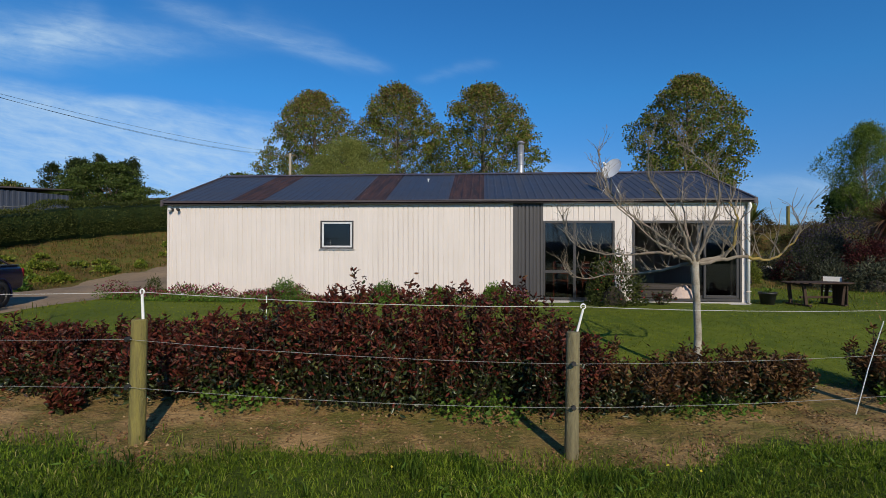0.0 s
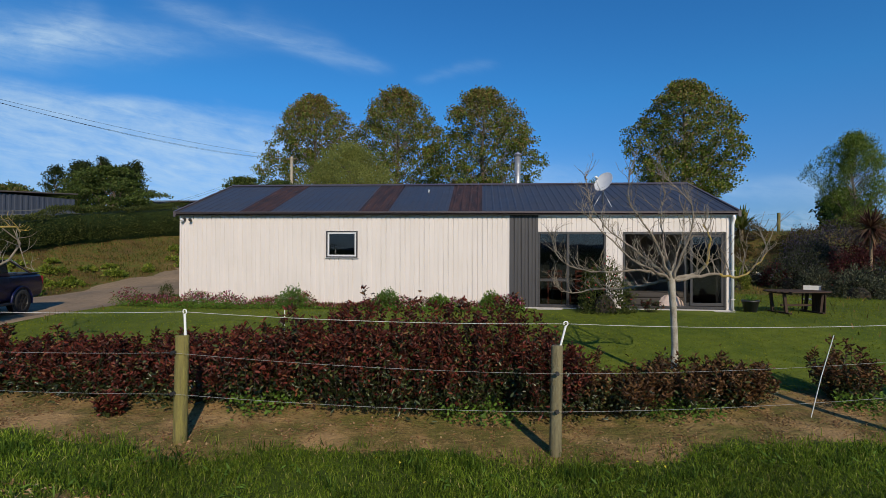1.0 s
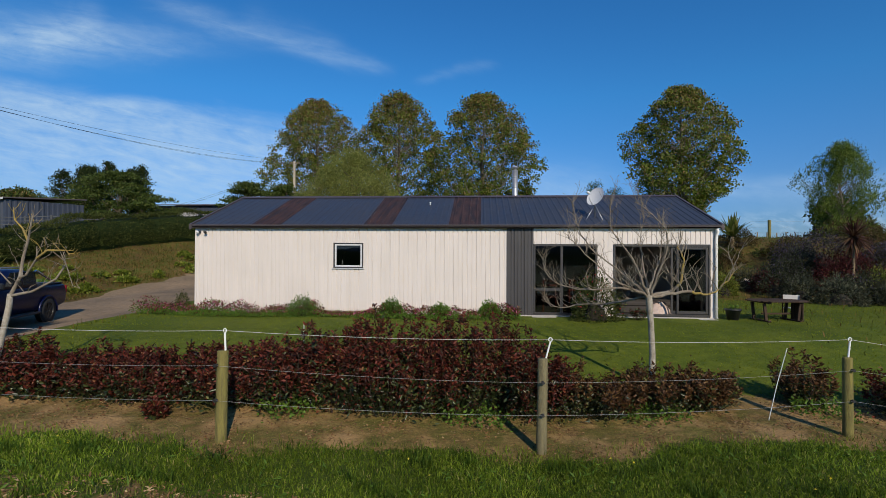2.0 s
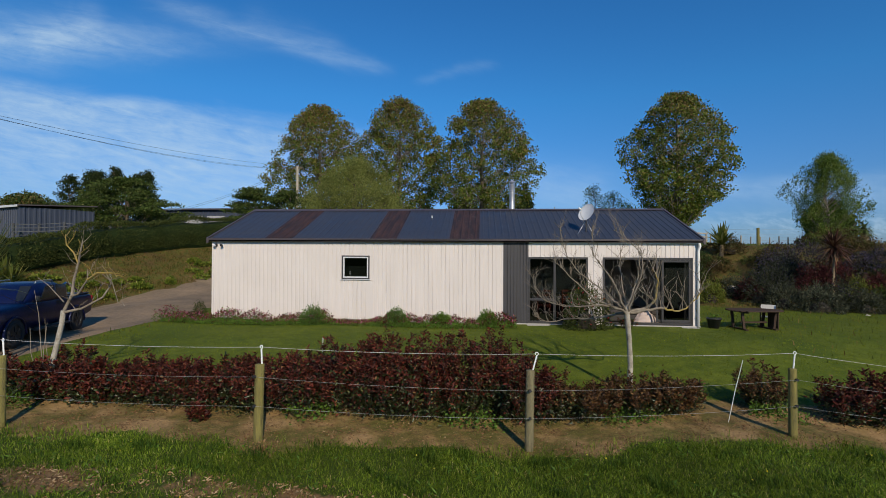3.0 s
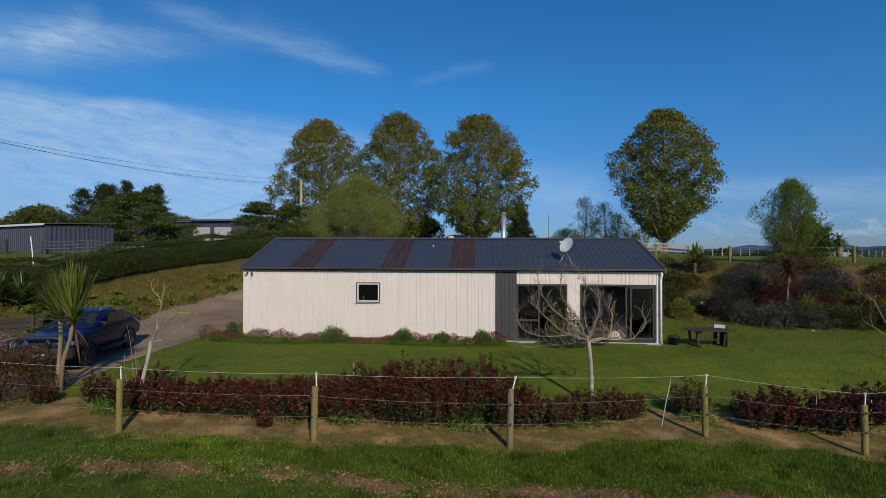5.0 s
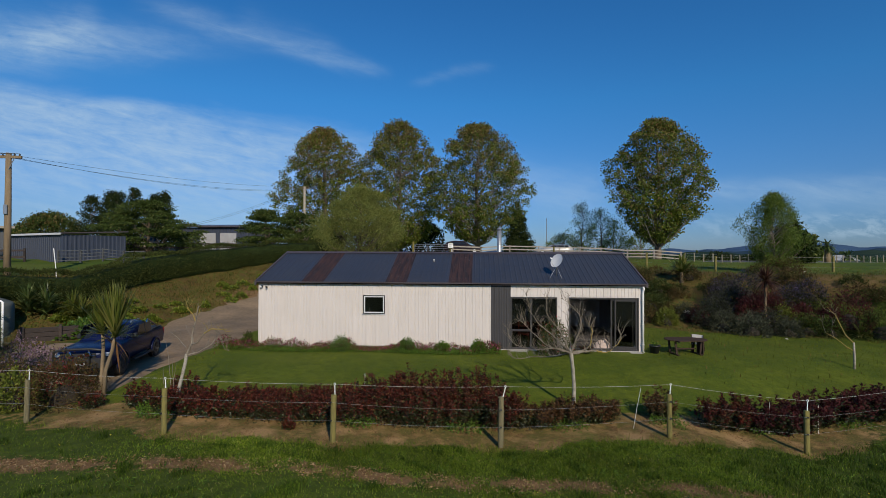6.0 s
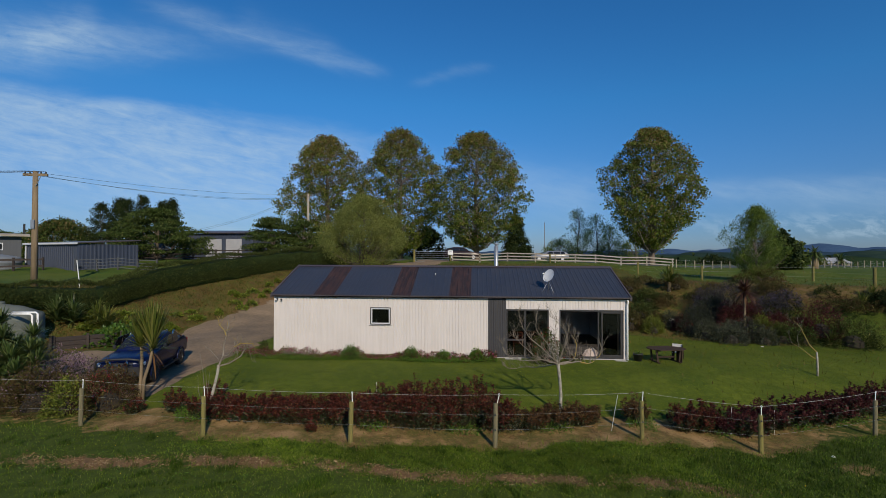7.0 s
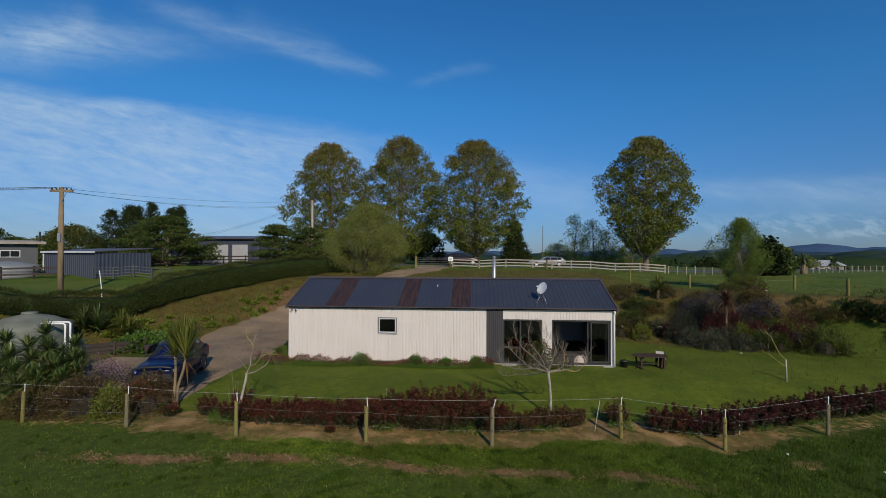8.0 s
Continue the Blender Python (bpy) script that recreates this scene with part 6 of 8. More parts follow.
    for x, y, tall, wide, leaf in ((30.6, 43, 3.6, 3.0, L_DEEP), (33.0, 45, 2.6, 2.4, L_OLDTREE), (74, 104, 2.6, 5, L_LIME), (90, 95, 3.4, 5, L_DEEP), (94.5, 95, 3.9, 6, L_DEEP), (100, 96, 3.4, 7, L_DEEP), (56, 110, 2.0, 7, L_DEEP), (108, 92, 3.6, 8, L_DEEP), (66, 112, 1.8, 8, L_DEEP)):
        crown_tree("far_tree", "tree in the far paddocks beyond the wire fence", x, y, tall, wide, 0.4, rng, leaf, leaf, 0, 70, 32, 0.42, 0.6, 0.5, trunk_r=0.2, group="trees of the far paddocks")


build_tall_trees()


def build_long_hedge():
    """The clipped hedge along the top of the bank."""
    rng = np.random.default_rng(17)
    line = np.array([(-31, 7.5), (-27, 10.6), (-23.6, 14.0), (-21.4, 17.5), (-20.8, 22), (-19.7, 25), (-18, 29), (-15, 33.6), (-12.6, 36.5)])
    s = np.concatenate([[0], np.cumsum(np.hypot(*np.diff(line, axis=0).T))])
    h = thing("clipped_hedge", "long dense dark green hedge along the bank top", "hedge")
    n = 76000
    q = rng.uniform(0, s[-1], n)
    cx, cy = np.interp(q, s, line[:, 0]), np.interp(q, s, line[:, 1])
    k = np.minimum(np.searchsorted(s, q) - 1, len(line) - 2)
    d = unit(np.diff(line, axis=0))[np.maximum(k, 0)]
    nx, ny = d[:, 1], -d[:, 0]
    a = rng.uniform(-0.2, math.pi + 0.2, n)
    tall = np.interp(cy, [10, 17, 23], [0.95, 1.2, 1.6]) + 0.12 * np.sin(q * 1.1) + 0.08 * np.sin(q * 2.9)
    out = np.sign(np.cos(a)) * np.abs(np.cos(a)) ** 0.45 * 0.75 * (1 + 0.08 * np.sin(q * 4.3)) + rng.normal(size=n) * 0.06
    up = np.clip(np.abs(np.sin(a)) ** 0.45, 0, 1) * tall * np.where(np.abs(np.cos(a)) > 0.5, rng.uniform(0.05, 1, n), 1) + rng.normal(size=n) * 0.05
    x, y = cx + nx * out, cy + ny * out
    p = np.stack([x, y, land(cx, cy) + np.maximum(up, 0.02)], 1)
    ways = np.stack([nx * np.cos(a), ny * np.cos(a), np.sin(a) * 0.9 + 0.2], 1) + rng.normal(size=(n, 3)) * 0.6
    foliage("foliage", leaf_mesh("foliage", p, ways, 0.115, 0.042, L_HEDGE, rng), h)
    # added inner sheet, dark as the shaded depth, that blocks the view through
    qs = np.arange(0, s[-1], 0.5)
    bx, by = np.interp(qs, s, line[:, 0]), np.interp(qs, s, line[:, 1])
    kk = np.clip(np.searchsorted(s, qs) - 1, 0, len(line) - 2)
    dd = unit(np.diff(line, axis=0))[kk]
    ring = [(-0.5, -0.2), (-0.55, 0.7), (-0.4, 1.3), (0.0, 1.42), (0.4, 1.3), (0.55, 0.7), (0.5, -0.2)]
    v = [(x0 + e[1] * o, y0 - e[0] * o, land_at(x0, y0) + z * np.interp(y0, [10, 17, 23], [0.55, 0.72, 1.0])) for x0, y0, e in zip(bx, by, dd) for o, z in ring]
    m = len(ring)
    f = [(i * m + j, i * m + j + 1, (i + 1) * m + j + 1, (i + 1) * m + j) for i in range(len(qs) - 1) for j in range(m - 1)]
    part("hedge_shade_core", Geo().add(v, f), L_DEEP, h, "added dark core for the hedge's shaded inside")


build_long_hedge()

# ---- things on the lawn ----
def build_garden_set():
    t = thing("garden_table", "dark weathered low oval garden table on the lawn", "table", 7.85, 12.3, land_at(7.85, 12.3), 8)
    t.scale = (0.84, 0.95, 0.76)
    n = 9
    for i in range(n):
        y0 = -0.48 + i * 0.96 / n
        half = 0.92 * math.sqrt(max(0.08, 1 - ((y0 + 0.053) / 0.56) ** 2))
        part("tabletop_slat", Geo().chip(-half, y0 + 0.004, 0.70, half, y0 + 0.96 / n - 0.004, 0.735, 0.006), M_TIMBER, t)
    for x in (-0.55, 0.5):
        part("leg_frame", Geo().chip(x - 0.04, -0.4, 0.64, x + 0.04, 0.4, 0.698, 0.006), M_TIMBER, t)
        for y in (-0.24, 0.24):
            part("leg", Geo().box(-0.04, -0.025, 0.0, 0.04, 0.025, 0.645, pose(x, y, 0, 0, 6 if x > 0 else -6, 0)), M_TIMBER, t)
        part("foot", Geo().chip(x - 0.05, -0.38, 0.0, x + 0.05, 0.38, 0.05, 0.006), M_TIMBER, t)
    for y in (-0.3, -0.15, 0.0):
        part("leg_slat", Geo().chip(0.6, y, 0.0, 0.64, y + 0.13, 0.66, 0.008), M_TIMBER, t)
    part("stretcher", Geo().chip(-0.5, -0.03, 0.22, 0.46, 0.03, 0.28, 0.005), M_TIMBER, t)
    c = thing("folding_chair", "low folding wooden chair with pale canvas back", "chair", 8.5, 12.75, land_at(8.5, 12.75), 150)
    c.scale = (0.8, 0.8, 0.72)
    for x in (-0.26, 0.23):
        for a in (-28, 28):
            part("leg", Geo().box(-0.0, -0.02, -0.02, 0.03, 0.02, 0.66, pose(x, -0.3 if a < 0 else 0.3, 0.02, a * 0.9 if a < 0 else a * 0.9, 0, 0)), M_TIMBER, c)
        part("back_post", Geo().chip(x, 0.2, 0.4, x + 0.03, 0.24, 0.95, 0.004), M_TIMBER, c)
        part("arm", Geo().chip(x - 0.01, -0.25, 0.6, x + 0.04, 0.26, 0.63, 0.004), M_TIMBER, c)
    part("seat", Geo().chip(-0.25, -0.22, 0.42, 0.25, 0.22, 0.44, 0.006), M_CANVAS, c, "pale canvas seat")
    part("backrest", Geo().chip(-0.26, 0.19, 0.72, 0.26, 0.2, 0.95, 0.004), M_CANVAS, c, "pale canvas back")
    p = thing("plant_pot", "black plastic plant pot by the house corner", "plant pot", 6.75, 12.35, land_at(6.75, 12.35))
    part("pot", Geo().lathe([(0.0, 0.0), (0.14, 0.0), (0.19, 0.26), (0.205, 0.26), (0.205, 0.3), (0.18, 0.3), (0.17, 0.25), (0.0, 0.25)], 20), M_BLACK, p, "", True)
    rng = np.random.default_rng(2)
    q = rng.normal(size=(60, 3)) * [0.07, 0.07, 0.05] + [0, 0, 0.3]
    foliage("seedling", leaf_mesh("seedling", q, rng.normal(size=(60, 3)) + [0, 0, 1], 0.09, 0.04, L_WEED, rng), p)


build_garden_set()


def soft_bush(name, label, x, y, tall, wide, rng, leaf, n, length, width, category="shrub", flower=None, bloom=0.3, group="", core=True):
    """A rounded bush: leaves over an uneven dome, flowers towards the top."""
    s = thing(name, label, category, x, y, land_at(x, y), 0, group)
    n = int(n * 1.45)
    q, e = rng.uniform(0, 2 * np.pi, n), np.arcsin(rng.uniform(-0.1, 1, n))
    ph = rng.uniform(0, 6)
    lump = 1 + 0.16 * np.sin(q * 3 + ph) * np.cos(e * 2) + 0.1 * np.sin(q * 7 + e * 5 + ph) + 0.07 * np.sin(q * 13 - e * 9)
    r = lump * (0.62 + 0.42 * rng.uniform(0, 1, n) ** 0.5)
    w = np.stack([np.cos(q) * np.cos(e), np.sin(q) * np.cos(e), np.sin(e)], 1)
    p = w * r[:, None] * [wide / 2, wide / 2, tall]
    p[:, 2] = np.maximum(p[:, 2], 0.02)
    ways = w + rng.normal(size=(n, 3)) * 0.6 + [0, 0, 0.25]
    pick = (rng.uniform(0, 1, n) < bloom * np.clip(e / 0.7, 0, 1)) if flower else np.zeros(n, bool)
    foliage("foliage", leaf_mesh("foliage", p[~pick], ways[~pick], length, width, leaf, rng), s)
    if pick.any():
        foliage("bloom", leaf_mesh("bloom", p[pick] + w[pick] * 0.03, ways[pick], length * 0.8, max(width, length * 0.4), flower, rng), s)
    # dark dome added to stand for the bush's shaded inside
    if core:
        part("shaded_core", Geo().add(*dome(wide * 0.22, tall * 0.42, rng)), M_TWIGSHADE, s)
    return s


def dome(r, h, rng):
    v, f = [], []
    seg = 9
    for j in range(4):
        a = j / 3 * math.pi / 2 * 0.95
        for k in range(seg):
            q = 2 * math.pi * k / seg
            w = r * math.cos(a) * rng.uniform(0.85, 1.15)
            v.append((w * math.cos(q), w * math.sin(q), h * math.sin(a) - 0.03))
    for j in range(3):
        for k in range(seg):
            f.append((j * seg + k, j * seg + (k + 1) % seg, (j + 1) * seg + (k + 1) % seg, (j + 1) * seg + k))
    f.append(tuple(3 * seg + k for k in range(seg)))
    return v, f


def sword_plant(name, label, x, y, heads, rng, leaf, category, trunk=None, dead=0, z=None):
    """Cordylines, yuccas and flaxes: rosettes of sword leaves, on trunks or from the ground."""
    s = thing(name, label, category, x, y, land_at(x, y) if z is None else z)
    for hx, hy, hz, n, ln, wd, low, high, droop in heads:
        if trunk and hz > 0.25 and n > 50:
            part("trunk", Geo().tube([(trunk[0] + hx * 0.25, trunk[1], -0.1), (hx * 0.3 + trunk[0] * 0.7, hy * 0.4, hz * 0.4), (hx * 0.75, hy * 0.8, hz * 0.75), (hx, hy, hz)], [trunk[2] * 1.2, trunk[2], trunk[2] * 0.9, trunk[2] * 0.8], 9), M_POLE, s, "", True)
        part("leaf_rosette", sword_mesh("leaf_rosette", (hx, hy, hz), n, ln, wd, leaf, rng, low, high, droop), None, s)
        if dead:
            part("dry_skirt", sword_mesh("dry_skirt", (hx, hy, hz - 0.08), dead, ln * 0.8, wd, L_DEAD, rng, -1.3, -0.2, 0.5), None, s)
    return s


def build_left_garden():
    rng = np.random.default_rng(41)
    sword_plant("cabbage_tree", "two-stemmed cabbage tree with green sword leaves", -10.2, 6.3, [(-0.2, 0.12, 1.78, 170, 1.1, 0.05, 0.98, 1.57, 0.12), (-0.2, 0.12, 1.7, 50, 0.8, 0.05, 0.3, 1.0, 0.3), (0.3, -0.05, 1.76, 230, 1.42, 0.052, 1.0, 1.57, 0.1), (0.3, -0.05, 1.66, 50, 0.85, 0.05, 0.15, 1.0, 0.35)], rng, L_SWORD, "tree", (-0.12, 0, 0.05), 2)
    for x, y, k in ((-15.6, 6.9, 2.2), (-16.6, 6.4, 2.0), (-14.8, 7.1, 1.7), (-15.4, 6.1, 1.2), (-17.6, 7.2, 2.4), (-18.4, 6.4, 1.9), (-16.2, 7.4, 2.7), (-14.9, 6.5, 1.5), (-15.2, 7.6, 2.1)):
        heads = [(0, 0, 0.85 * k, 150, 0.62, 0.06, -0.7, 1.4, 0.15), (0.45, -0.25, 0.6 * k, 130, 0.6, 0.06, -0.6, 1.4, 0.15), (-0.45, -0.1, 0.5 * k, 130, 0.6, 0.06, -0.6, 1.4, 0.15), (0.15, -0.45, 0.28 * k, 120, 0.58, 0.06, -0.4, 1.4, 0.2), (-0.25, -0.4, 0.7 * k, 120, 0.55, 0.06, -0.6, 1.4, 0.15)]
        sword_plant("yucca", "dark green spiky yucca clump in the garden bed", x, y, heads, rng, L_SWORDDARK, "yucca", (0, 0, 0.07))
    G = "shrubs of the garden bed by the driveway"
    soft_bush("flowering_shrub", "mauve-flowered shrub beside the parked ute", -14.7, 8.0, 1.1, 2.6, rng, L_GREYBUSH, 4200, 0.08, 0.028, flower=L_MAUVE, bloom=0.75, group=G)
    soft_bush("heath_shrub", "brown twiggy heath shrub with dull pink flowers", -13.3, 5.9, 1.2, 2.3, rng, L_BROWNBUSH, 5200, 0.07, 0.026, flower=L_MAUVE, bloom=0.1, group=G)
    soft_bush("heath_shrub", "brown twiggy heath shrub behind the fence", -14.8, 5.6, 0.85, 1.7, rng, L_BROWNBUSH, 3400, 0.075, 0.03, group=G)
    soft_bush("green_shrub", "lime green shrub in the garden bed", -11.95, 5.45, 0.95, 1.1, rng, L_LIME, 1500, 0.09, 0.04, group=G)
    soft_bush("crimson_shrub", "crimson-flowered shrub beside the parked ute", -11.7, 6.5, 0.85, 0.9, rng, L_GREEN, 1200, 0.07, 0.03, flower=L_CRIMSON, bloom=0.8, group=G)
    soft_bush("dark_shrub", "dark red-brown shrub in front of the ute", -11.1, 5.95, 1.15, 1.8, rng, L_BROWNBUSH, 4200, 0.075, 0.03, flower=L_RED, bloom=0.22, group=G)
    # plants on the bank below the hedge
    for x, y in ((-20.9, 15.6), (-20.0, 16.2), (-19.4, 16.0), (-21.4, 15.2)):
        sword_plant("flax", "green flax clump with striped leaves on the bank", x, y, [(0, 0, 0.1, 110, 1.35, 0.07, 0.2, 1.45, 0.4), (0.2, -0.2, 0.6, 70, 1.0, 0.07, 0.0, 1.45, 0.3)], rng, L_SWORDDARK if x < -20 else L_SWORD, "flax")
    edge = np.array([(-18.4, 14.6), (-17.4, 16.3), (-16.8, 19.3), (-15.4, 22.2), (-14.3, 25.4), (-12.6, 29)])
    for k in range(52):
        f = rng.uniform(0, 1) ** 1.7 * 5
        ex, ey = np.interp(f, range(6), edge[:, 0]), np.interp(f, range(6), edge[:, 1])
        away = 0.3 + rng.uniform(0, 1) ** 1.5 * (3.2 - 0.25 * f)
        x, y = ex - away * 0.85, ey + away * 0.5
        soft_bush("bank_weed", "bright green broad-leaved weed on the bank", x, y, rng.uniform(0.12, 0.34), rng.uniform(0.3, 0.9), rng, L_BANKWEED, 170, 0.13, 0.08, "weed", group="weeds on the bank", core=False)
    soft_bush("climber", "mound of bright green ivy-like climber by the wall", -18.2, 15.6, 0.75, 3.0, rng, L_BROAD, 1800, 0.16, 0.11, "climber")


build_left_garden()


def build_house_bed():
    """The planted bed along the front wall."""
    rng = np.random.default_rng(43)
    n = 17000
    x = rng.uniform(-10.1, 0.95, n)
    y = 11.85 + rng.uniform(-0.5, 0.5, n) + 0.15 * np.sin(x * 1.1)
    gap = 1 - 0.8 * ease(-4.95, -4.6, x) * (1 - ease(-3.7, -3.4, x)) - 0.5 * ease(-2.2, -1.9, x) * (1 - ease(-1.8, -1.6, x))
    tall = (0.27 + 0.09 * np.sin(x * 2.3) + 0.07 * np.sin(x * 6.1) + 0.05 * np.sin(x * 13)) * gap
    h = rng.uniform(0.0, 1.0, n) * (0.35 + 0.65 * ease(11.35, 11.75, y))
    z = land(x, y) + h * tall
    bed = thing("flower_bed_plants", "low maroon and pink flowering border plants along the wall", "flowers", kind="stuff")
    p = np.stack([x, y, z], 1)
    ways = rng.normal(size=(n, 3)) + [0, 0, 0.6]
    upper = ease(0.3, 0.75, h)
    pink = rng.uniform(0, 1, n) < 0.2 * upper
    maroon = ~pink & (rng.uniform(0, 1, n) < 0.08 + 0.72 * upper)
    for name, pick, mat in (("bloom", pink, L_PINK), ("maroon_foliage", maroon, L_RED), ("foliage", ~pink & ~maroon, L_WEED)):
        foliage(name, leaf_mesh(name, p[pick], ways[pick], 0.075, 0.03, mat, rng), bed)
    for x, y, tall, wide in ((-5.15, 11.75, 0.5, 0.75), (-2.6, 11.8, 0.45, 0.65), (-1.25, 11.85, 0.34, 0.6), (0.1, 11.85, 0.42, 0.55)):
        soft_bush("box_shrub", "small clipped round green shrub in the border", x, y, tall, wide, rng, L_BROAD if x < -2 else L_WEED, 1500, 0.055, 0.028, group="clipped shrubs in the border")
    soft_bush("box_shrub", "small upright green shrub at the house corner", -9.3, 12.7, 0.5, 0.42, rng, L_HEDGE, 600, 0.05, 0.022)
    soft_bush("door_shrub", "dark green shrub with red flowers beside the glass door", 2.95, 11.85, 1.15, 1.25, rng, L_HEDGE, 2600, 0.075, 0.034, flower=L_CRIMSON, bloom=0.04)
    build_shrub(4.1, 11.95, 0.35, 0.3, rng, "door_shrub", "low dark shrub beside the open door", "shrub", L_GREEN, L_RED, (0.5, 1.0, 0.6), 160, 0.07, 0.03)


build_house_bed()


def build_right_bank():
    rng = np.random.default_rng(47)
    G = "shrubs of the bank garden"
    rows = [
        ("grey_shrub", "dark grey-green mounded shrub on the bank", L_GREYBUSH, L_LAVENDER, 0.12, [(13.7, 17.3, 1.05, 1.5), (11.6, 18.8, 1.1, 1.4), (12.3, 19.2, 1.3, 1.5)]),
        ("sage_shrub", "pale sage-grey mounded shrub on the bank", L_SAGE, None, 0, [(12.8, 17.0, 0.95, 1.6), (12.0, 17.9, 0.95, 1.3), (11.0, 19.8, 0.75, 1.2), (14.3, 16.8, 0.75, 1.2), (13.3, 20.0, 1.35, 1.4)]),
        ("lavender_shrub", "lavender-flowered shrub on the bank", L_GREYBUSH, L_LAVENDER, 0.6, [(13.4, 20.5, 1.5, 2.0), (14.6, 20.7, 1.45, 2.0), (15.9, 19.2, 1.15, 1.7), (16.9, 19.4, 0.95, 1.5)]),
        ("dark_shrub", "dark purple-leaved shrub on the bank", L_PURPLE, None, 0, [(13.7, 18.6, 1.5, 1.6), (14.6, 18.9, 1.35, 1.5), (15.6, 18.0, 0.95, 1.3), (11.4, 19.2, 0.8, 1.0), (17.2, 17.2, 1.55, 2.1), (16.5, 17.4, 0.9, 1.1)]),
        ("green_shrub", "mid green rounded shrub in the bank garden", L_HEDGE, L_BROAD, 0.12, [(17.9, 16.1, 1.25, 2.1), (16.0, 16.7, 0.8, 1.3), (15.3, 16.9, 0.85, 1.4), (9.7, 21.2, 0.8, 1.6), (10.7, 22.7, 0.8, 1.5), (8.5, 21.0, 0.8, 1.3)]),
        ("yellow_green_shrub", "yellow-green leafy shrub in the bank garden", L_LIME, None, 0, [(9.8, 19.2, 0.85, 1.1), (14.8, 17.9, 0.95, 0.9), (15.4, 17.6, 0.6, 0.7), (8.3, 22.2, 0.5, 1.2)]),
        ("brown_shrub", "brown twiggy shrub on the bank behind the house", L_BROWNBUSH, L_HEDGE, 0.3, [(8.8, 19.9, 1.05, 1.4), (10.3, 20.1, 0.7, 1.1), (10.0, 24.3, 0.8, 1.8), (13.9, 22.2, 0.7, 1.5), (17.0, 20.7, 0.6, 1.6), (12.9, 23.9, 0.8, 1.3)]),
    ]
    for name, label, leaf, flower, bloom, spots in rows:
        for x, y, tall, wide in spots:
            soft_bush(name, label, x, y, tall, wide, rng, leaf, int(1150 * wide), 0.1, 0.036, flower=flower, bloom=bloom, group=G)
    sword_plant("cabbage_tree", "slim cabbage tree with bronze drooping sword leaves", 14.1, 18.2, [(0, 0, 2.2, 260, 0.9, 0.045, -0.75, 1.25, 0.35)], rng, L_BRONZESWORD, "tree", (0, 0, 0.055), 20)
    for x, y, ln in ((19.7, 17.9, 0.95), (18.5, 15.8, 0.85), (17.0, 16.2, 0.8), (20.3, 18.1, 0.8)):
        sword_plant("flax", "green flax clump on the bank", x, y, [(0, 0, 0.05, 80, ln, 0.06, 0.2, 1.4, 0.5)], rng, L_SWORD, "flax")
    sword_plant("tree_fern", "young tree fern with arching green fronds", 12.4, 23.7, [(0, 0, 0.6, 70, 1.35, 0.15, 0.3, 1.45, 0.4)], rng, L_SWORD, "fern", (0, 0, 0.1))
    for x, y, tall, wide in ((18.0, 24.2, 0.8, 1.8), (18.9, 24.4, 0.9, 1.8), (17.2, 24.0, 0.5, 1.4)):
        soft_bush("brown_shrub", "brown twiggy undergrowth at the foot of the willow", x, y, tall, wide, rng, L_BROWNBUSH, 1300, 0.11, 0.035, flower=L_WISPY, bloom=0.4, group=G)
    for k in range(44):
        x = rng.uniform(8, 30)
        toe, top = float(np.interp(x, TX, TOE)), float(np.interp(x, TX, TOP))
        y = toe + (top - toe) * rng.uniform(0.35, 0.95)
        soft_bush("bank_scrub", "low brown and green scrub on the bank", x, y, rng.uniform(0.25, 0.6), rng.uniform(0.8, 2.0), rng, L_BROWNBUSH if rng.uniform() < 0.5 else L_HEDGE, 420, 0.12, 0.04, "scrub", group="scrub on the bank", core=False)
    for x, y, tall, wide in ((20.7, 17.5, 0.6, 1.5), (21.4, 16.7, 0.65, 1.6), (21.9, 15.6, 0.65, 1.7), (22.8, 16.6, 0.7, 1.8)):
        soft_bush("dark_shrub", "dark green shrub at the lawn's far corner", x, y, tall, wide, rng, L_DEEP, 2000, 0.12, 0.045, group=G)
    for x, y, r in ((10.0, 20.2, 0.2), (11.3, 20.4, 0.22), (9.2, 21.0, 0.18), (13.7, 15.95, 0.08), (19.0, 23.0, 0.1)):
        v, f = dome(r, r * 0.8, rng)
        tagged(new("garden_stone", Geo().add(v, f).mesh("garden_stone", M_ROCK)), "pale rounded stone in the bank garden", "stone", "stones of the bank garden").matrix_basis = pose(x, y, land_at(x, y))


build_right_bank()


# ---- parked ute ----
def loft(sections):
    """Skin over cross-sections of equal point counts, closed at both ends."""
    g = Geo()
    n = len(sections[0])
    g.add([p for s in sections for p in s], [(i * n + k, i * n + (k + 1) % n, (i + 1) * n + (k + 1) % n, (i + 1) * n + k) for i in range(len(sections) - 1) for k in range(n)] + [tuple(range(n - 1, -1, -1)), tuple((len(sections) - 1) * n + k for k in range(n))])
    return g


def body_section(y, half, z0, z1, belt=None, tuck=0.1):
    """A rounded car section across x at y."""
    b = belt if belt else z0 + (z1 - z0) * 0.55
    pts = [(-half * 0.82, z0), (-half * 0.97, z0 + 0.1), (-half, b), (-half * (1 - tuck * 0.4), z1 - 0.07), (-half * (1 - tuck), z1 - 0.012), (-half * 0.45, z1 + 0.015)]
    pts += [(-a, c) for a, c in reversed(pts)]
    return [(a, y, c) for a, c in pts]


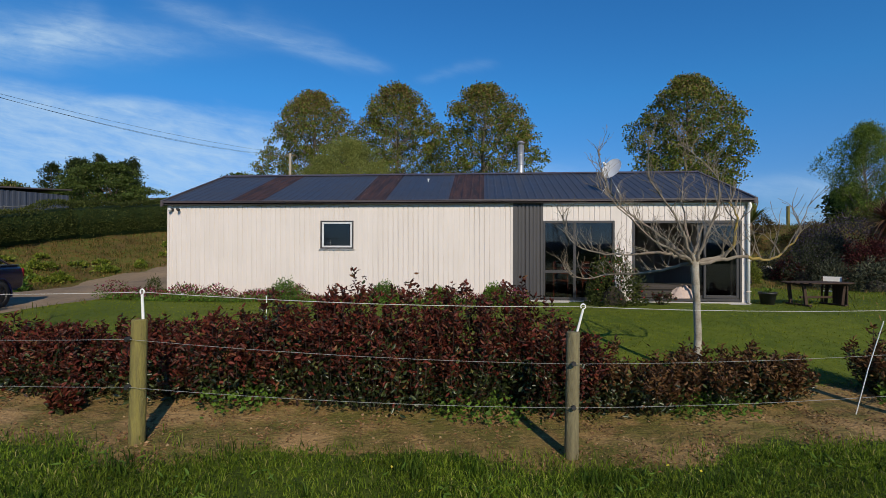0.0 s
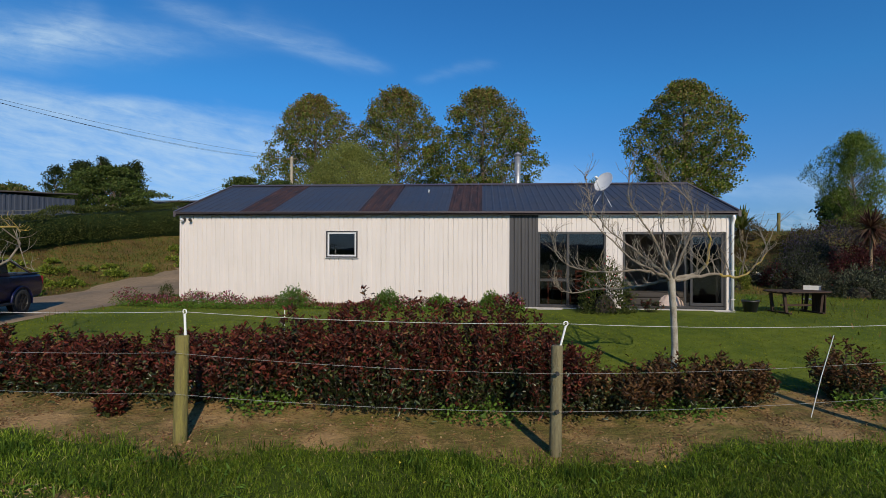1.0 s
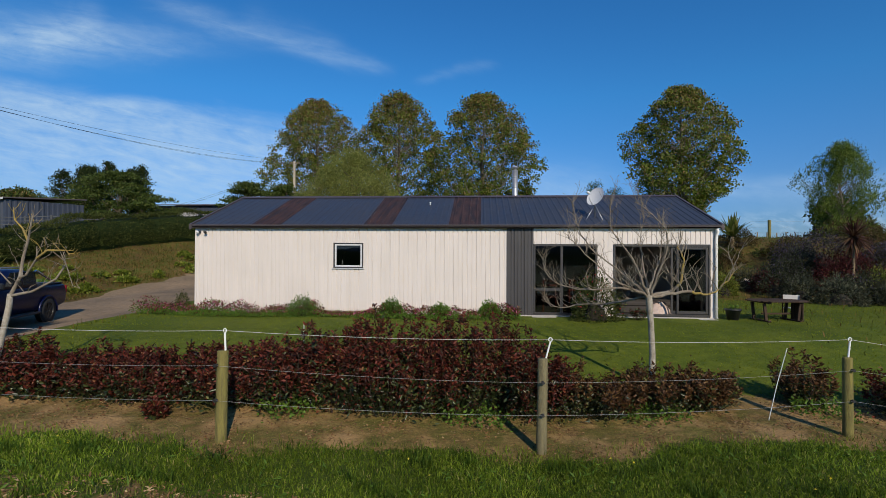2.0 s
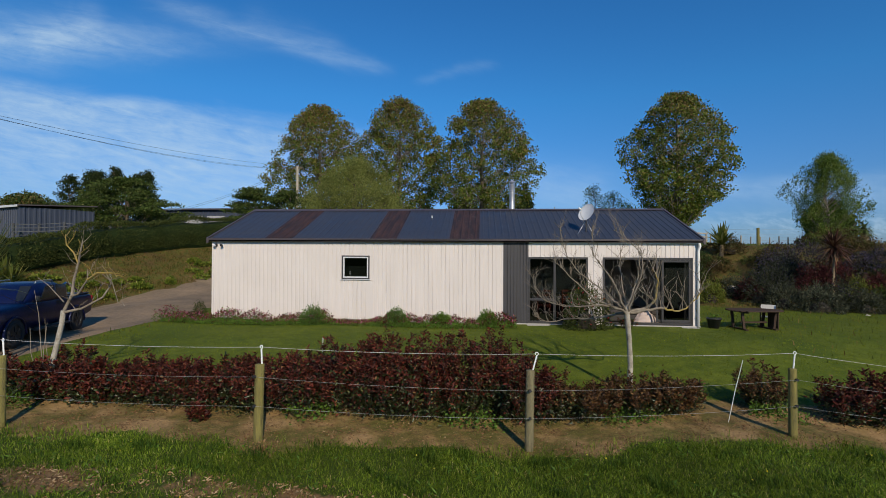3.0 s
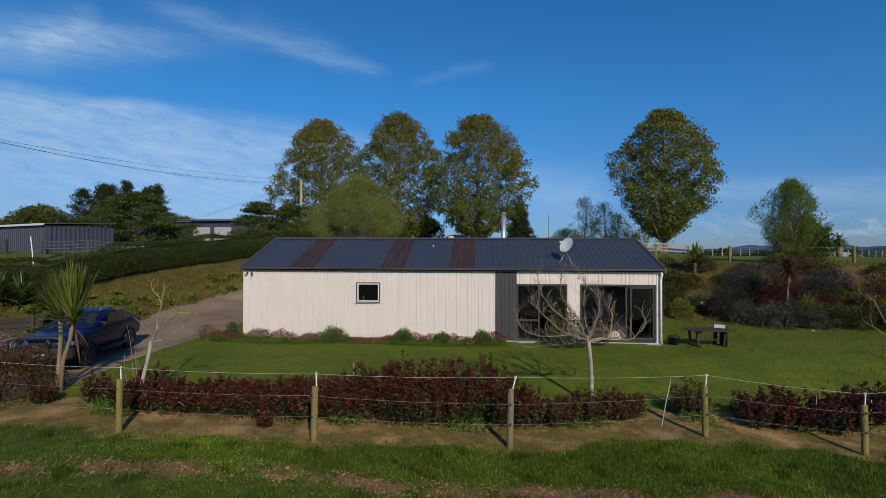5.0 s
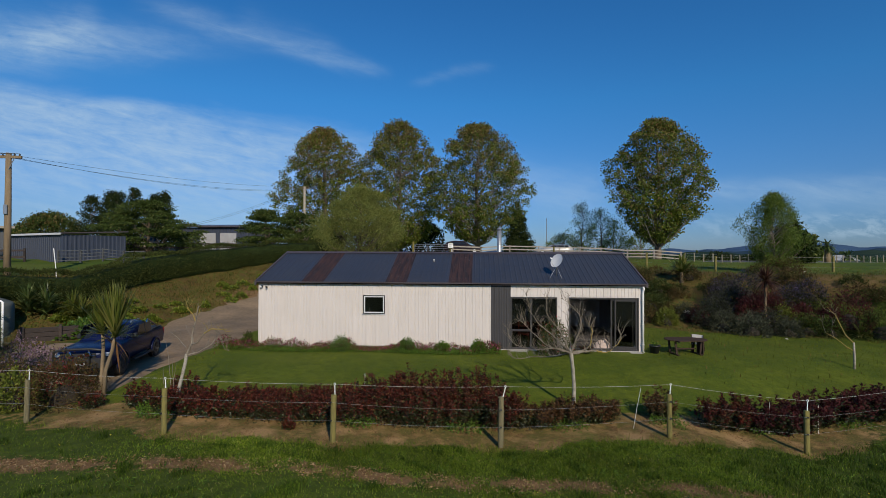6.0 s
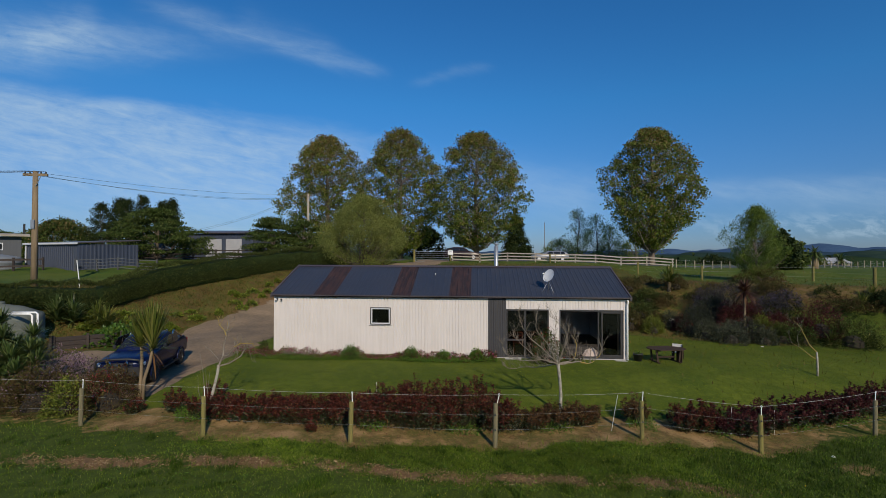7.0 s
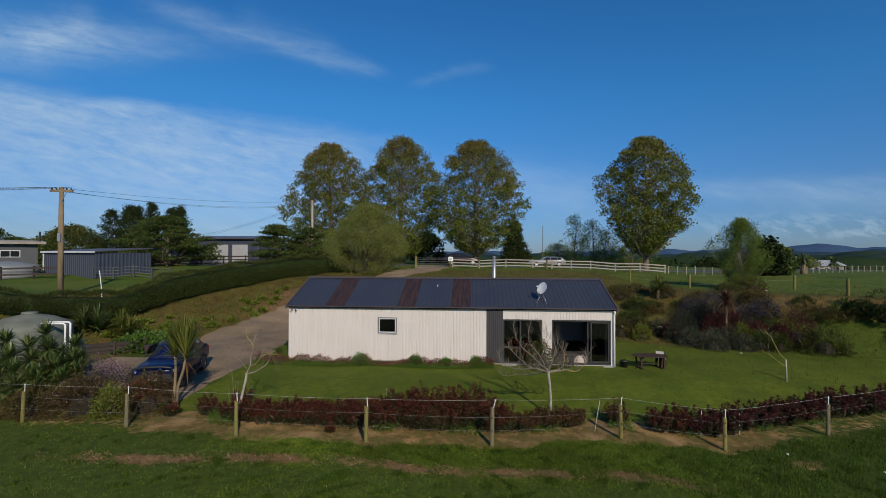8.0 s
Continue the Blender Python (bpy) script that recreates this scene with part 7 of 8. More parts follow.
def cab_section(y, low, z0, high, z1):
    pts = [(-low, z0), (-low * 0.5 - high * 0.5, (z0 + z1) / 2), (-high, z1 - 0.06), (-high * 0.86, z1), (-high * 0.4, z1 + 0.02)]
    pts += [(-a, c) for a, c in reversed(pts)]
    return [(a, y, c) for a, c in pts]


def wheel(parent, x, y, r, side):
    m = pose(x, y, r, 0, 90 * side, 0)
    w = part("wheel", Geo().lathe([(r * 0.62, -0.11), (r * 0.9, -0.125), (r, -0.09), (r, 0.09), (r * 0.9, 0.125), (r * 0.62, 0.11)], 28, m=m), M_TYRE, parent, "", True)
    part("rim", Geo().lathe([(r * 0.62, 0.11), (r * 0.6, 0.05), (r * 0.2, 0.07), (0.0, 0.075)], 24, m=m), M_BLACK, w, "", True)
    for k in range(6):
        part("spoke", Geo().box(0.05, -0.03, 0.06, r * 0.6, 0.03, 0.1, m @ pose(0, 0, 0, 0, 0, 60 * k)), M_RIM, w)


def build_ute():
    u = thing("pickup_truck", "dark blue double-cab pickup truck with black bull bar", "pickup truck", -12.4, 9.46, 0.487, UTE_TURN)
    u.scale = (0.85, 0.85, 0.85)
    H = 0.92
    body = loft([body_section(-2.58, H * 0.80, 0.5, 0.98), body_section(-2.45, H * 0.95, 0.42, 1.06), body_section(-2.0, H, 0.4, 1.12), body_section(-1.2, H, 0.4, 1.17), body_section(-0.9, H, 0.38, 1.2), body_section(1.0, H, 0.38, 1.2), body_section(1.02, H, 0.38, 1.18), body_section(2.5, H * 0.99, 0.46, 1.18), body_section(2.6, H * 0.95, 0.5, 1.15)])
    b = part("body", body, M_BLUE, u, "metallic dark blue body", True)
    cab = loft([cab_section(-1.05, 0.84, 1.16, 0.80, 1.2), cab_section(-0.35, 0.86, 1.17, 0.70, 1.66), cab_section(0.1, 0.86, 1.17, 0.69, 1.73), cab_section(0.75, 0.86, 1.17, 0.69, 1.72), cab_section(1.0, 0.86, 1.17, 0.72, 1.62), cab_section(1.12, 0.86, 1.16, 0.80, 1.22)])
    c = part("cab", cab, M_BLUE, u, "", True)
    part("windscreen", Geo().add([(-0.74, -0.985, 1.25), (0.74, -0.985, 1.25), (0.62, -0.385, 1.655), (-0.62, -0.385, 1.655)], [(0, 1, 2, 3)]).add([(-0.74, -0.975, 1.24), (0.74, -0.975, 1.24), (0.62, -0.375, 1.645), (-0.62, -0.375, 1.645)], [(3, 2, 1, 0)]), M_CARGLASS, c)
    for s in (-1, 1):
        for y0, y1, t0 in ((-0.72, 0.02, 0.33), (0.1, 0.68, 0.0)):
            part("side_window", Geo().prism([(y0, 1.23), (y1, 1.23), (y1, 1.6), (y0 + t0, 1.6)], 0, 0, 0.012), M_CARGLASS, c, at=Matrix.Translation((s * 0.862, 0, 0)) @ Matrix(((1, 0, -s * 0.33, s * 0.39), (0, 1, 0, 0), (0, 0, 1, 0), (0, 0, 0, 1))))
        part("wing_mirror", Geo().chip(s * 0.93 - 0.06 + s * 0.06, -0.78, 1.2, s * 0.93 + 0.06 + s * 0.06, -0.66, 1.38, 0.03), M_BLACK, u)
        part("headlight", Geo().chip(s * 0.68 - 0.2, -2.57, 0.84, s * 0.68 + 0.2, -2.4, 0.98, 0.03), M_LAMPGLASS, u, "clear headlight")
        part("fog_light", Geo().lathe([(0.0, 0.02), (0.07, 0.02), (0.085, 0.0), (0.08, -0.07), (0.0, -0.09)], 20, m=pose(s * 0.3, -2.84, 0.98, 90, 0, 0)), M_CHROME, u, "round driving light")
        part("roof_rail", Geo().tube([(s * 0.6, -0.2, 1.72), (s * 0.6, -0.15, 1.79), (s * 0.6, 0.65, 1.79), (s * 0.6, 0.7, 1.72)], 0.018, 8), M_GALV, c, "", True)
        part("side_step", Geo().chip(s * 0.95 - 0.08, -0.85, 0.34, s * 0.95 + 0.08, 1.0, 0.4, 0.015), M_BLACK, u)
        part("sports_bar", Geo().tube([(s * 0.72, 1.16, 1.18), (s * 0.66, 1.2, 1.62), (s * 0.66, 1.35, 1.66), (s * 0.76, 2.2, 1.22)], 0.035, 8), M_CHROME, u, "chrome sports bar", True)
        part("tail_light", Geo().chip(s * 0.82 - 0.07, 2.54, 0.85, s * 0.82 + 0.07, 2.62, 1.12, 0.015), L_CRIMSON, u)
        for y in (-1.62, 1.5):
            wheel(u, s * 0.845, y, 0.38, s)
            arch = [(0.46 * math.cos(q), 0.46 * math.sin(q)) for q in np.linspace(-0.2, math.pi + 0.2, 14)]
            part("wheel_arch", Geo().tube([(s * 0.935, y + a0, 0.38 + a1) for a0, a1 in arch], 0.035, 6), M_BLUE, u, "", True)
            part("arch_liner", Geo().lathe([(0.0, 0.0), (0.44, 0.0), (0.44, 0.03), (0.0, 0.03)], 20, m=pose(s * 0.896, y, 0.4, 0, 90 * s, 0)), M_BLACK, u)
    part("grille", Geo().chip(-0.45, -2.62, 0.8, 0.45, -2.5, 0.97, 0.02), M_BLACK, u, "black grille")
    part("grille_bar", Geo().chip(-0.44, -2.635, 0.87, 0.44, -2.615, 0.9, 0.006), M_CHROME, u)
    part("badge", Geo().lathe([(0.0, 0.0), (0.06, 0.0), (0.06, 0.012)], 16, m=pose(0, -2.64, 0.885, 90, 0, 0)), M_CHROME, u)
    part("bumper", Geo().chip(-0.92, -2.72, 0.42, 0.92, -2.42, 0.8, 0.06), M_BLACK, u, "black front bumper")
    part("number_plate", Geo().chip(-0.18, -2.738, 0.56, 0.18, -2.723, 0.65, 0.004), M_ROLLER, u, "plain pale plate")
    hoop = [(-0.8, -2.62, 0.6), (-0.8, -2.76, 0.8), (-0.76, -2.78, 1.1), (-0.4, -2.8, 1.16), (0.4, -2.8, 1.16), (0.76, -2.78, 1.1), (0.8, -2.76, 0.8), (0.8, -2.62, 0.6)]
    bar = part("bull_bar", Geo().tube(hoop, 0.046, 10), M_BLACK, u, "black tubular bull bar", True)
    for x in (-0.32, 0.32):
        part("bar_upright", Geo().tube([(x, -2.7, 0.6), (x, -2.79, 0.85), (x, -2.8, 1.16)], 0.026, 8), M_BLACK, bar, "", True)
    part("tray_liner", Geo().chip(-0.78, 1.2, 1.17, 0.78, 2.5, 1.195, 0.01), M_BLACK, u)
    part("tonneau", Geo().chip(-0.8, 1.75, 1.2, 0.8, 2.55, 1.235, 0.015), M_BLACK, u)


UTE_TURN = 15.5
build_ute()


# ---- left: tank, wall, power poles, sheds ----
def ribbed_box(parent, x0, y0, x1, y1, z0, z1, mat, pitch, name="wall"):
    """Four ribbed walls, one part each."""
    def panel(a, b):
        a, b = Vector((*a, 0)), Vector((*b, 0))
        d = (b - a)
        ln = d.length
        d.normalize()
        nrm = Vector((d.y, -d.x, 0))
        line, s = [], 0.0
        while s < ln - pitch * 0.5:
            line += [(s, 0.0), (s + pitch * 0.5, 0.0), (s + pitch * 0.6, 0.05), (s + pitch * 0.9, 0.05)]
            s += pitch
        line.append((ln, 0.0))
        pts = [a + d * q + nrm * o for q, o in line]
        n = len(pts)
        g = Geo().add([(p.x, p.y, z) for z in (z0, z1) for p in pts], [(i, i + 1, n + i + 1, n + i) for i in range(n - 1)])
        part(name, g, mat, parent)
    c = [(x0, y0), (x1, y0), (x1, y1), (x0, y1)]
    for i in range(4):
        panel(c[i], c[(i + 1) % 4])


def build_left_side():
    rng = np.random.default_rng(53)
    # round concrete-grey water tank in the yard
    x, y = -22.1, 12.7
    t = thing("water_tank", "pale moss-stained round plastic water tank with white pipes", "water tank", x, y, land_at(x, y) - 0.85)
    prof = [(0.0, 0.0), (1.75, 0.0), (1.78, 0.1), (1.78, 1.55), (1.72, 1.72), (1.0, 2.05), (0.35, 2.2), (0.3, 2.26), (0.0, 2.28)]
    part("tank_shell", Geo().lathe(prof, 40), M_TANK, t, "", True)
    part("tank_lid", Geo().lathe([(0.0, 2.32), (0.32, 2.32), (0.34, 2.24)], 20), M_TANK, t, "", True)
    for dx in (0.0, 0.26):
        part("pipe", Geo().tube([(1.5 + dx, -0.9, 1.88 + dx * 0.3), (2.67 + dx, -0.95, 1.9 + dx * 0.3), (2.75 + dx, -0.95, 1.84 + dx * 0.3), (2.75 + dx, -0.95, 0.0)], 0.042, 10), M_WHITE, t, "white plastic pipe", True)
    # retaining wall of sleepers
    w = thing("sleeper_wall", "low retaining wall of old dark timber sleepers", "retaining wall", -18.75, 14.0, land_at(-18.75, 14.0), 40)
    for k in range(3):
        part("sleeper", Geo().chip(-1.5 + 0.05 * k, 0, 0.0 + 0.21 * k, 1.3 - 0.04 * k, 0.14, 0.2 + 0.21 * k, 0.015), M_SLEEPER, w)
    for px in (-1.3, 0.0, 1.35):
        part("wall_post", Geo().chip(px, -0.08, -0.1, px + 0.12, -0.002, 0.72, 0.012), M_SLEEPER, w)
    part("end_block", Geo().chip(1.36, -0.5, 0, 1.75, -0.1, 0.4, 0.02), M_SLEEPER, w)

    def pole(x, y, tall, label, arm, turn, box, wood=M_POLE):
        p = thing("power_pole", label, "power pole", x, y, land_at(x, y), turn, "timber power poles")
        part("shaft", Geo().tube([(0, 0, -0.5), (0, 0, tall * 0.5), (0, 0, tall)], [0.165, 0.15, 0.125], 12), wood, p, "", True)
        cx = part("crossarm", Geo().chip(-arm, -0.06, tall - 0.28, arm, 0.06, tall - 0.14, 0.01), M_POLE, p)
        for q in (-arm + 0.1, -arm * 0.45, arm * 0.45, arm - 0.1):
            part("insulator", Geo().lathe([(0.015, 0.0), (0.05, 0.02), (0.03, 0.06), (0.05, 0.09), (0.0, 0.13)], 10, (q, 0, tall - 0.14)), M_BLACK, cx, "", True)
        part("brace", Geo().tube([(0.02, -0.1, tall - 1.0), (0.55 * arm, -0.09, tall - 0.26)], 0.02, 6), M_GALV, p)
        if box:
            part("fuse_box", Geo().chip(-0.09, -0.22, tall * 0.5, 0.09, -0.15, tall * 0.5 + 0.5, 0.01), M_GALV, p, "grey metal cable guard")
        return [p.matrix_basis @ Vector((q, 0, tall)) for q in (-arm + 0.1, -arm * 0.45, arm * 0.45, arm - 0.1)]
    z = land_at(-24.5, 17.04)
    near = pole(-24.5, 17.04, 9.6 - z, "weathered timber power pole with crossarm above the hedge", 0.62, 12, True)
    far = pole(-21.0, 50.5, 12.6 - land_at(-21.0, 50.5), "pale timber power pole between the tall trees", 0.5, 12, False, M_PALEPOST)
    pole(-53.5, 58, 4.6, "distant power pole among the dark trees", 0.9, 30, False)

    def cable(a, b, sag, r=0.012):
        pts = [a.lerp(b, s) - Vector((0, 0, sag * 4 * s * (1 - s))) for s in np.linspace(0, 1, 21)]
        tagged(new("power_line", Geo().tube(pts, r, 5, False).mesh("power_line", M_BLACK)), "thin dark overhead power line between poles", "power line", "overhead power lines")
    for i, (a, b) in enumerate(zip(near, far)):
        if i != 1:
            low = Vector((0, 0, -0.28 * (i > 1)))
            cable(a + low, b + low, 0.5 + 0.1 * i, 0.009)
        cable(a, a + Vector((-34, -17, 0.4)), 0.9 + 0.1 * i, 0.009)
    cable(far[1], Vector((-46, 62, 8.2)), 0.7)
    cable(far[2], Vector((-46, 62, 7.9)), 0.7)

    # long slate-blue shed: a ribbed front towards the drive and a longer ribbed side
    s = thing("farm_shed", "long slate-blue ribbed steel shed above the bank", "shed", -30.6, 27.0, land_at(-30.6, 27.0), -22)
    ribbed_box(s, -7.9, 0, 0, 4.4, -0.6, 2.05, M_SHED, 0.3)
    part("roof", Geo().prism([(-0.15, 2.1), (4.6, 2.4), (4.6, 2.48), (-0.15, 2.18)], 0, -8.1, 0.2), M_GUTTER, s, "low sloping dark roof")
    part("barge_board", Geo().chip(-8.13, -0.22, 2.02, 0.05, -0.155, 2.17, 0.01), M_ALU, s, "pale barge board")
    part("corner_board", Geo().chip(-8.0, -0.1, -0.5, -7.85, -0.04, 2.0, 0.01), M_ALU, s)
    # grey house at the far left
    hs = thing("neighbour_house", "grey flat-roofed house with white eaves", "house", -44.25, 31.2, land_at(-44.25, 31.2) - 0.55, 46)
    part("wall", Geo().box(-5, 0, -0.3, 3.2, 6, 3.0), M_GREYWALL, hs)
    part("roof", Geo().prism([(-0.5, 3.02), (6.5, 3.3), (6.5, 3.5), (-0.5, 3.22)], 0, -5.4, 3.8), M_WHITEPAINT, hs, "white-edged low roof")
    wn = part("window", Geo().chip(0.5, -0.05, 1.75, 1.95, -0.003, 2.42, 0.01), M_ALU, hs)
    for k in range(2):
        part("pane", Geo().box(0.57 + 0.68 * k, -0.06, 1.82, 1.2 + 0.68 * k, -0.052, 2.35), M_CARGLASS, wn)
    part("chimney", Geo().lathe([(0.09, 3.1), (0.09, 4.3), (0.0, 4.3)], 10, (3.4, 2, 0)), M_BLACK, hs)
    tk = thing("water_tank", "grey round water tank beside the farm shed", "water tank", -38.9, 27.6, land_at(-38.9, 27.6) - 0.45)
    part("tank_shell", Geo().lathe([(0.0, 0.0), (2.1, 0.0), (2.1, 0.42), (2.13, 0.46), (2.1, 0.5), (2.1, 0.86), (2.13, 0.9), (2.1, 0.94), (2.1, 1.26), (1.9, 1.4), (0.5, 1.66), (0.0, 1.7)], 40), M_TANKGREY, tk, "pale grey shell", True)
    part("pipe", Geo().tube([(-0.6, -1.9, 1.32), (-0.6, -2.2, 1.28), (-0.6, -2.2, 0)], 0.07, 8), M_WHITE, tk, "", True)
    # big shed with roller doors behind the trees
    sh = thing("garage", "dark grey garage with two pale roller doors", "garage", -29.0, 50.0, land_at(-29.0, 50.0), 0)
    ribbed_box(sh, -8.0, 0, 1.2, 8, -0.3, 3.3, M_SHED, 0.35)
    part("roof", Geo().prism([(-0.4, 3.3), (4.0, 3.75), (8.4, 3.3), (8.4, 3.42), (4.0, 3.87), (-0.4, 3.42)], 0, -8.3, 1.5), M_GUTTER, sh)
    for x0 in (-4.9, -2.3):
        d = part("roller_door", Geo().chip(x0, -0.12, 0.0, x0 + 2.05, -0.05, 2.6, 0.01), M_ROLLER, sh, "pale grey roller door")
        for k in range(8):
            part("door_slat", Geo().box(x0 + 0.02, -0.135, 0.02 + 0.3 * k, x0 + 2.03, -0.123, 0.3 + 0.3 * k), M_ROLLER, d)
    # white van, and the dark rail fences
    car_at(-36.6, 43.0, 70, M_WHITEPAINT, "white_van", "white van parked behind the farm sheds", 1.25)
    rail_fence([(-43, 24.2), (-38.5, 24.0), (-34.6, 25.6), (-33.2, 26.6)], 1.0, 2, M_SLEEPER, "dark timber rail fence beside the tank", 2.4)
    rail_fence([(-37, 39), (-31, 42.5), (-24, 44)], 1.15, 3, M_SLEEPER, "dark timber rail fence before the garage", 2.4)
    rail_fence([(-30.2, 26.2), (-27.5, 27.1), (-25.0, 28.0)], 0.95, 4, M_YARD, "galvanised stock yard rails beside the shed", 1.3, 0.05)
    st = thing("marker_stake", "white plastic stake in the rough grass", "stake", -22.9, 18.3, land_at(-22.9, 18.3))
    part("rod", Geo().tube([(0, 0, -0.1), (-0.08, 0, 0.8), (-0.2, 0, 1.7)], 0.025, 6), M_WHITE, st)


def rail_fence(line, tall, rails, mat, label, gap, board=0.14):
    pts = [Vector((*p, 0)) for p in line]
    f = thing("rail_fence", label, "fence")
    spots = []
    for a, b in zip(pts, pts[1:]):
        n = max(1, round((b - a).length / gap))
        spots += [a.lerp(b, k / n) for k in range(n)]
    spots.append(pts[-1])
    for p in spots:
        p.z = land_at(p.x, p.y)
        part("post", Geo().chip(-0.06, -0.06, -0.2, 0.06, 0.06, tall, 0.01), mat, f, at=pose(*p))
    for p, q in zip(spots, spots[1:]):
        d = q - p
        turn = math.degrees(math.atan2(d.y, d.x))
        tip = -math.degrees(math.atan2(d.z, math.hypot(d.x, d.y)))
        for k in range(rails):
            z = tall * (k + 0.72) / (rails + 0.05) - board / 2
            part("rail", Geo().chip(-0.05, -0.085, z, d.length + 0.05, -0.062, z + board, 0.004), mat, f, at=Matrix.Translation(p) @ Euler((0, radians(tip), radians(turn))).to_matrix().to_4x4())


def car_at(x, y, rz, paint, name, label, k=1.0, hatch=True):
    c = thing(name, label, "car", x, y, land_at(x, y) + 0.08, rz)
    body = loft([body_section(-2.05, 0.75, 0.35, 0.72), body_section(-1.9, 0.83, 0.25, 0.82), body_section(-0.9, 0.86, 0.22, 0.95), body_section(1.2, 0.86, 0.22, 1.0), body_section(1.95, 0.82, 0.28, 0.98), body_section(2.05, 0.76, 0.4, 0.9)])
    turn = pose(0, 0, 0, 0, 0, -90) @ Matrix.Diagonal((1, 1, k, 1))
    for g, nm, mt in ((body, "body", paint), (loft([cab_section(-0.85, 0.78, 0.93, 0.74, 0.97), cab_section(-0.2, 0.8, 0.94, 0.6, 1.4), cab_section(0.9, 0.8, 0.96, 0.6, 1.43), cab_section(1.7, 0.78, 0.96, 0.62, 1.3), cab_section(1.95, 0.78, 0.96, 0.74, 1.0)]), "cab", paint)):
        g.v = [tuple(turn @ Vector(p)) for p in g.v]
        part(nm, g, mt, c, "", True)
    for s in (-1, 1):
        for y0, y1, t0, t1 in ((-0.5, 0.25, 0.35, 0.0), (0.33, 1.05, 0.0, 0.0), (1.12, 1.6, 0.0, 0.15)):
            g = Geo().prism([(y0, 1.0), (y1, 1.0), (y1 - t1, 1.32), (y0 + t0, 1.32)], 0, s * 0.80, s * 0.815)
            g.v = [tuple(turn @ Vector((p[0] - s * 0.42 * (p[2] - 1.0), p[1], p[2]))) for p in g.v]
            part("side_window", g, M_CARGLASS, c)
        for yy in (-1.3, 1.3):
            m = turn @ pose(s * 0.78, yy, 0.31, 0, 90 * s, 0)
            w = part("wheel", Geo().lathe([(0.0, 0.09), (0.2, 0.09), (0.31, 0.08), (0.31, -0.09), (0.0, -0.09)], 18, m=m), M_TYRE, c, "", True)
            part("rim", Geo().lathe([(0.19, 0.1), (0.1, 0.095), (0.0, 0.1)], 14, m=m), M_ALU, w, "", True)
    return c


build_left_side()


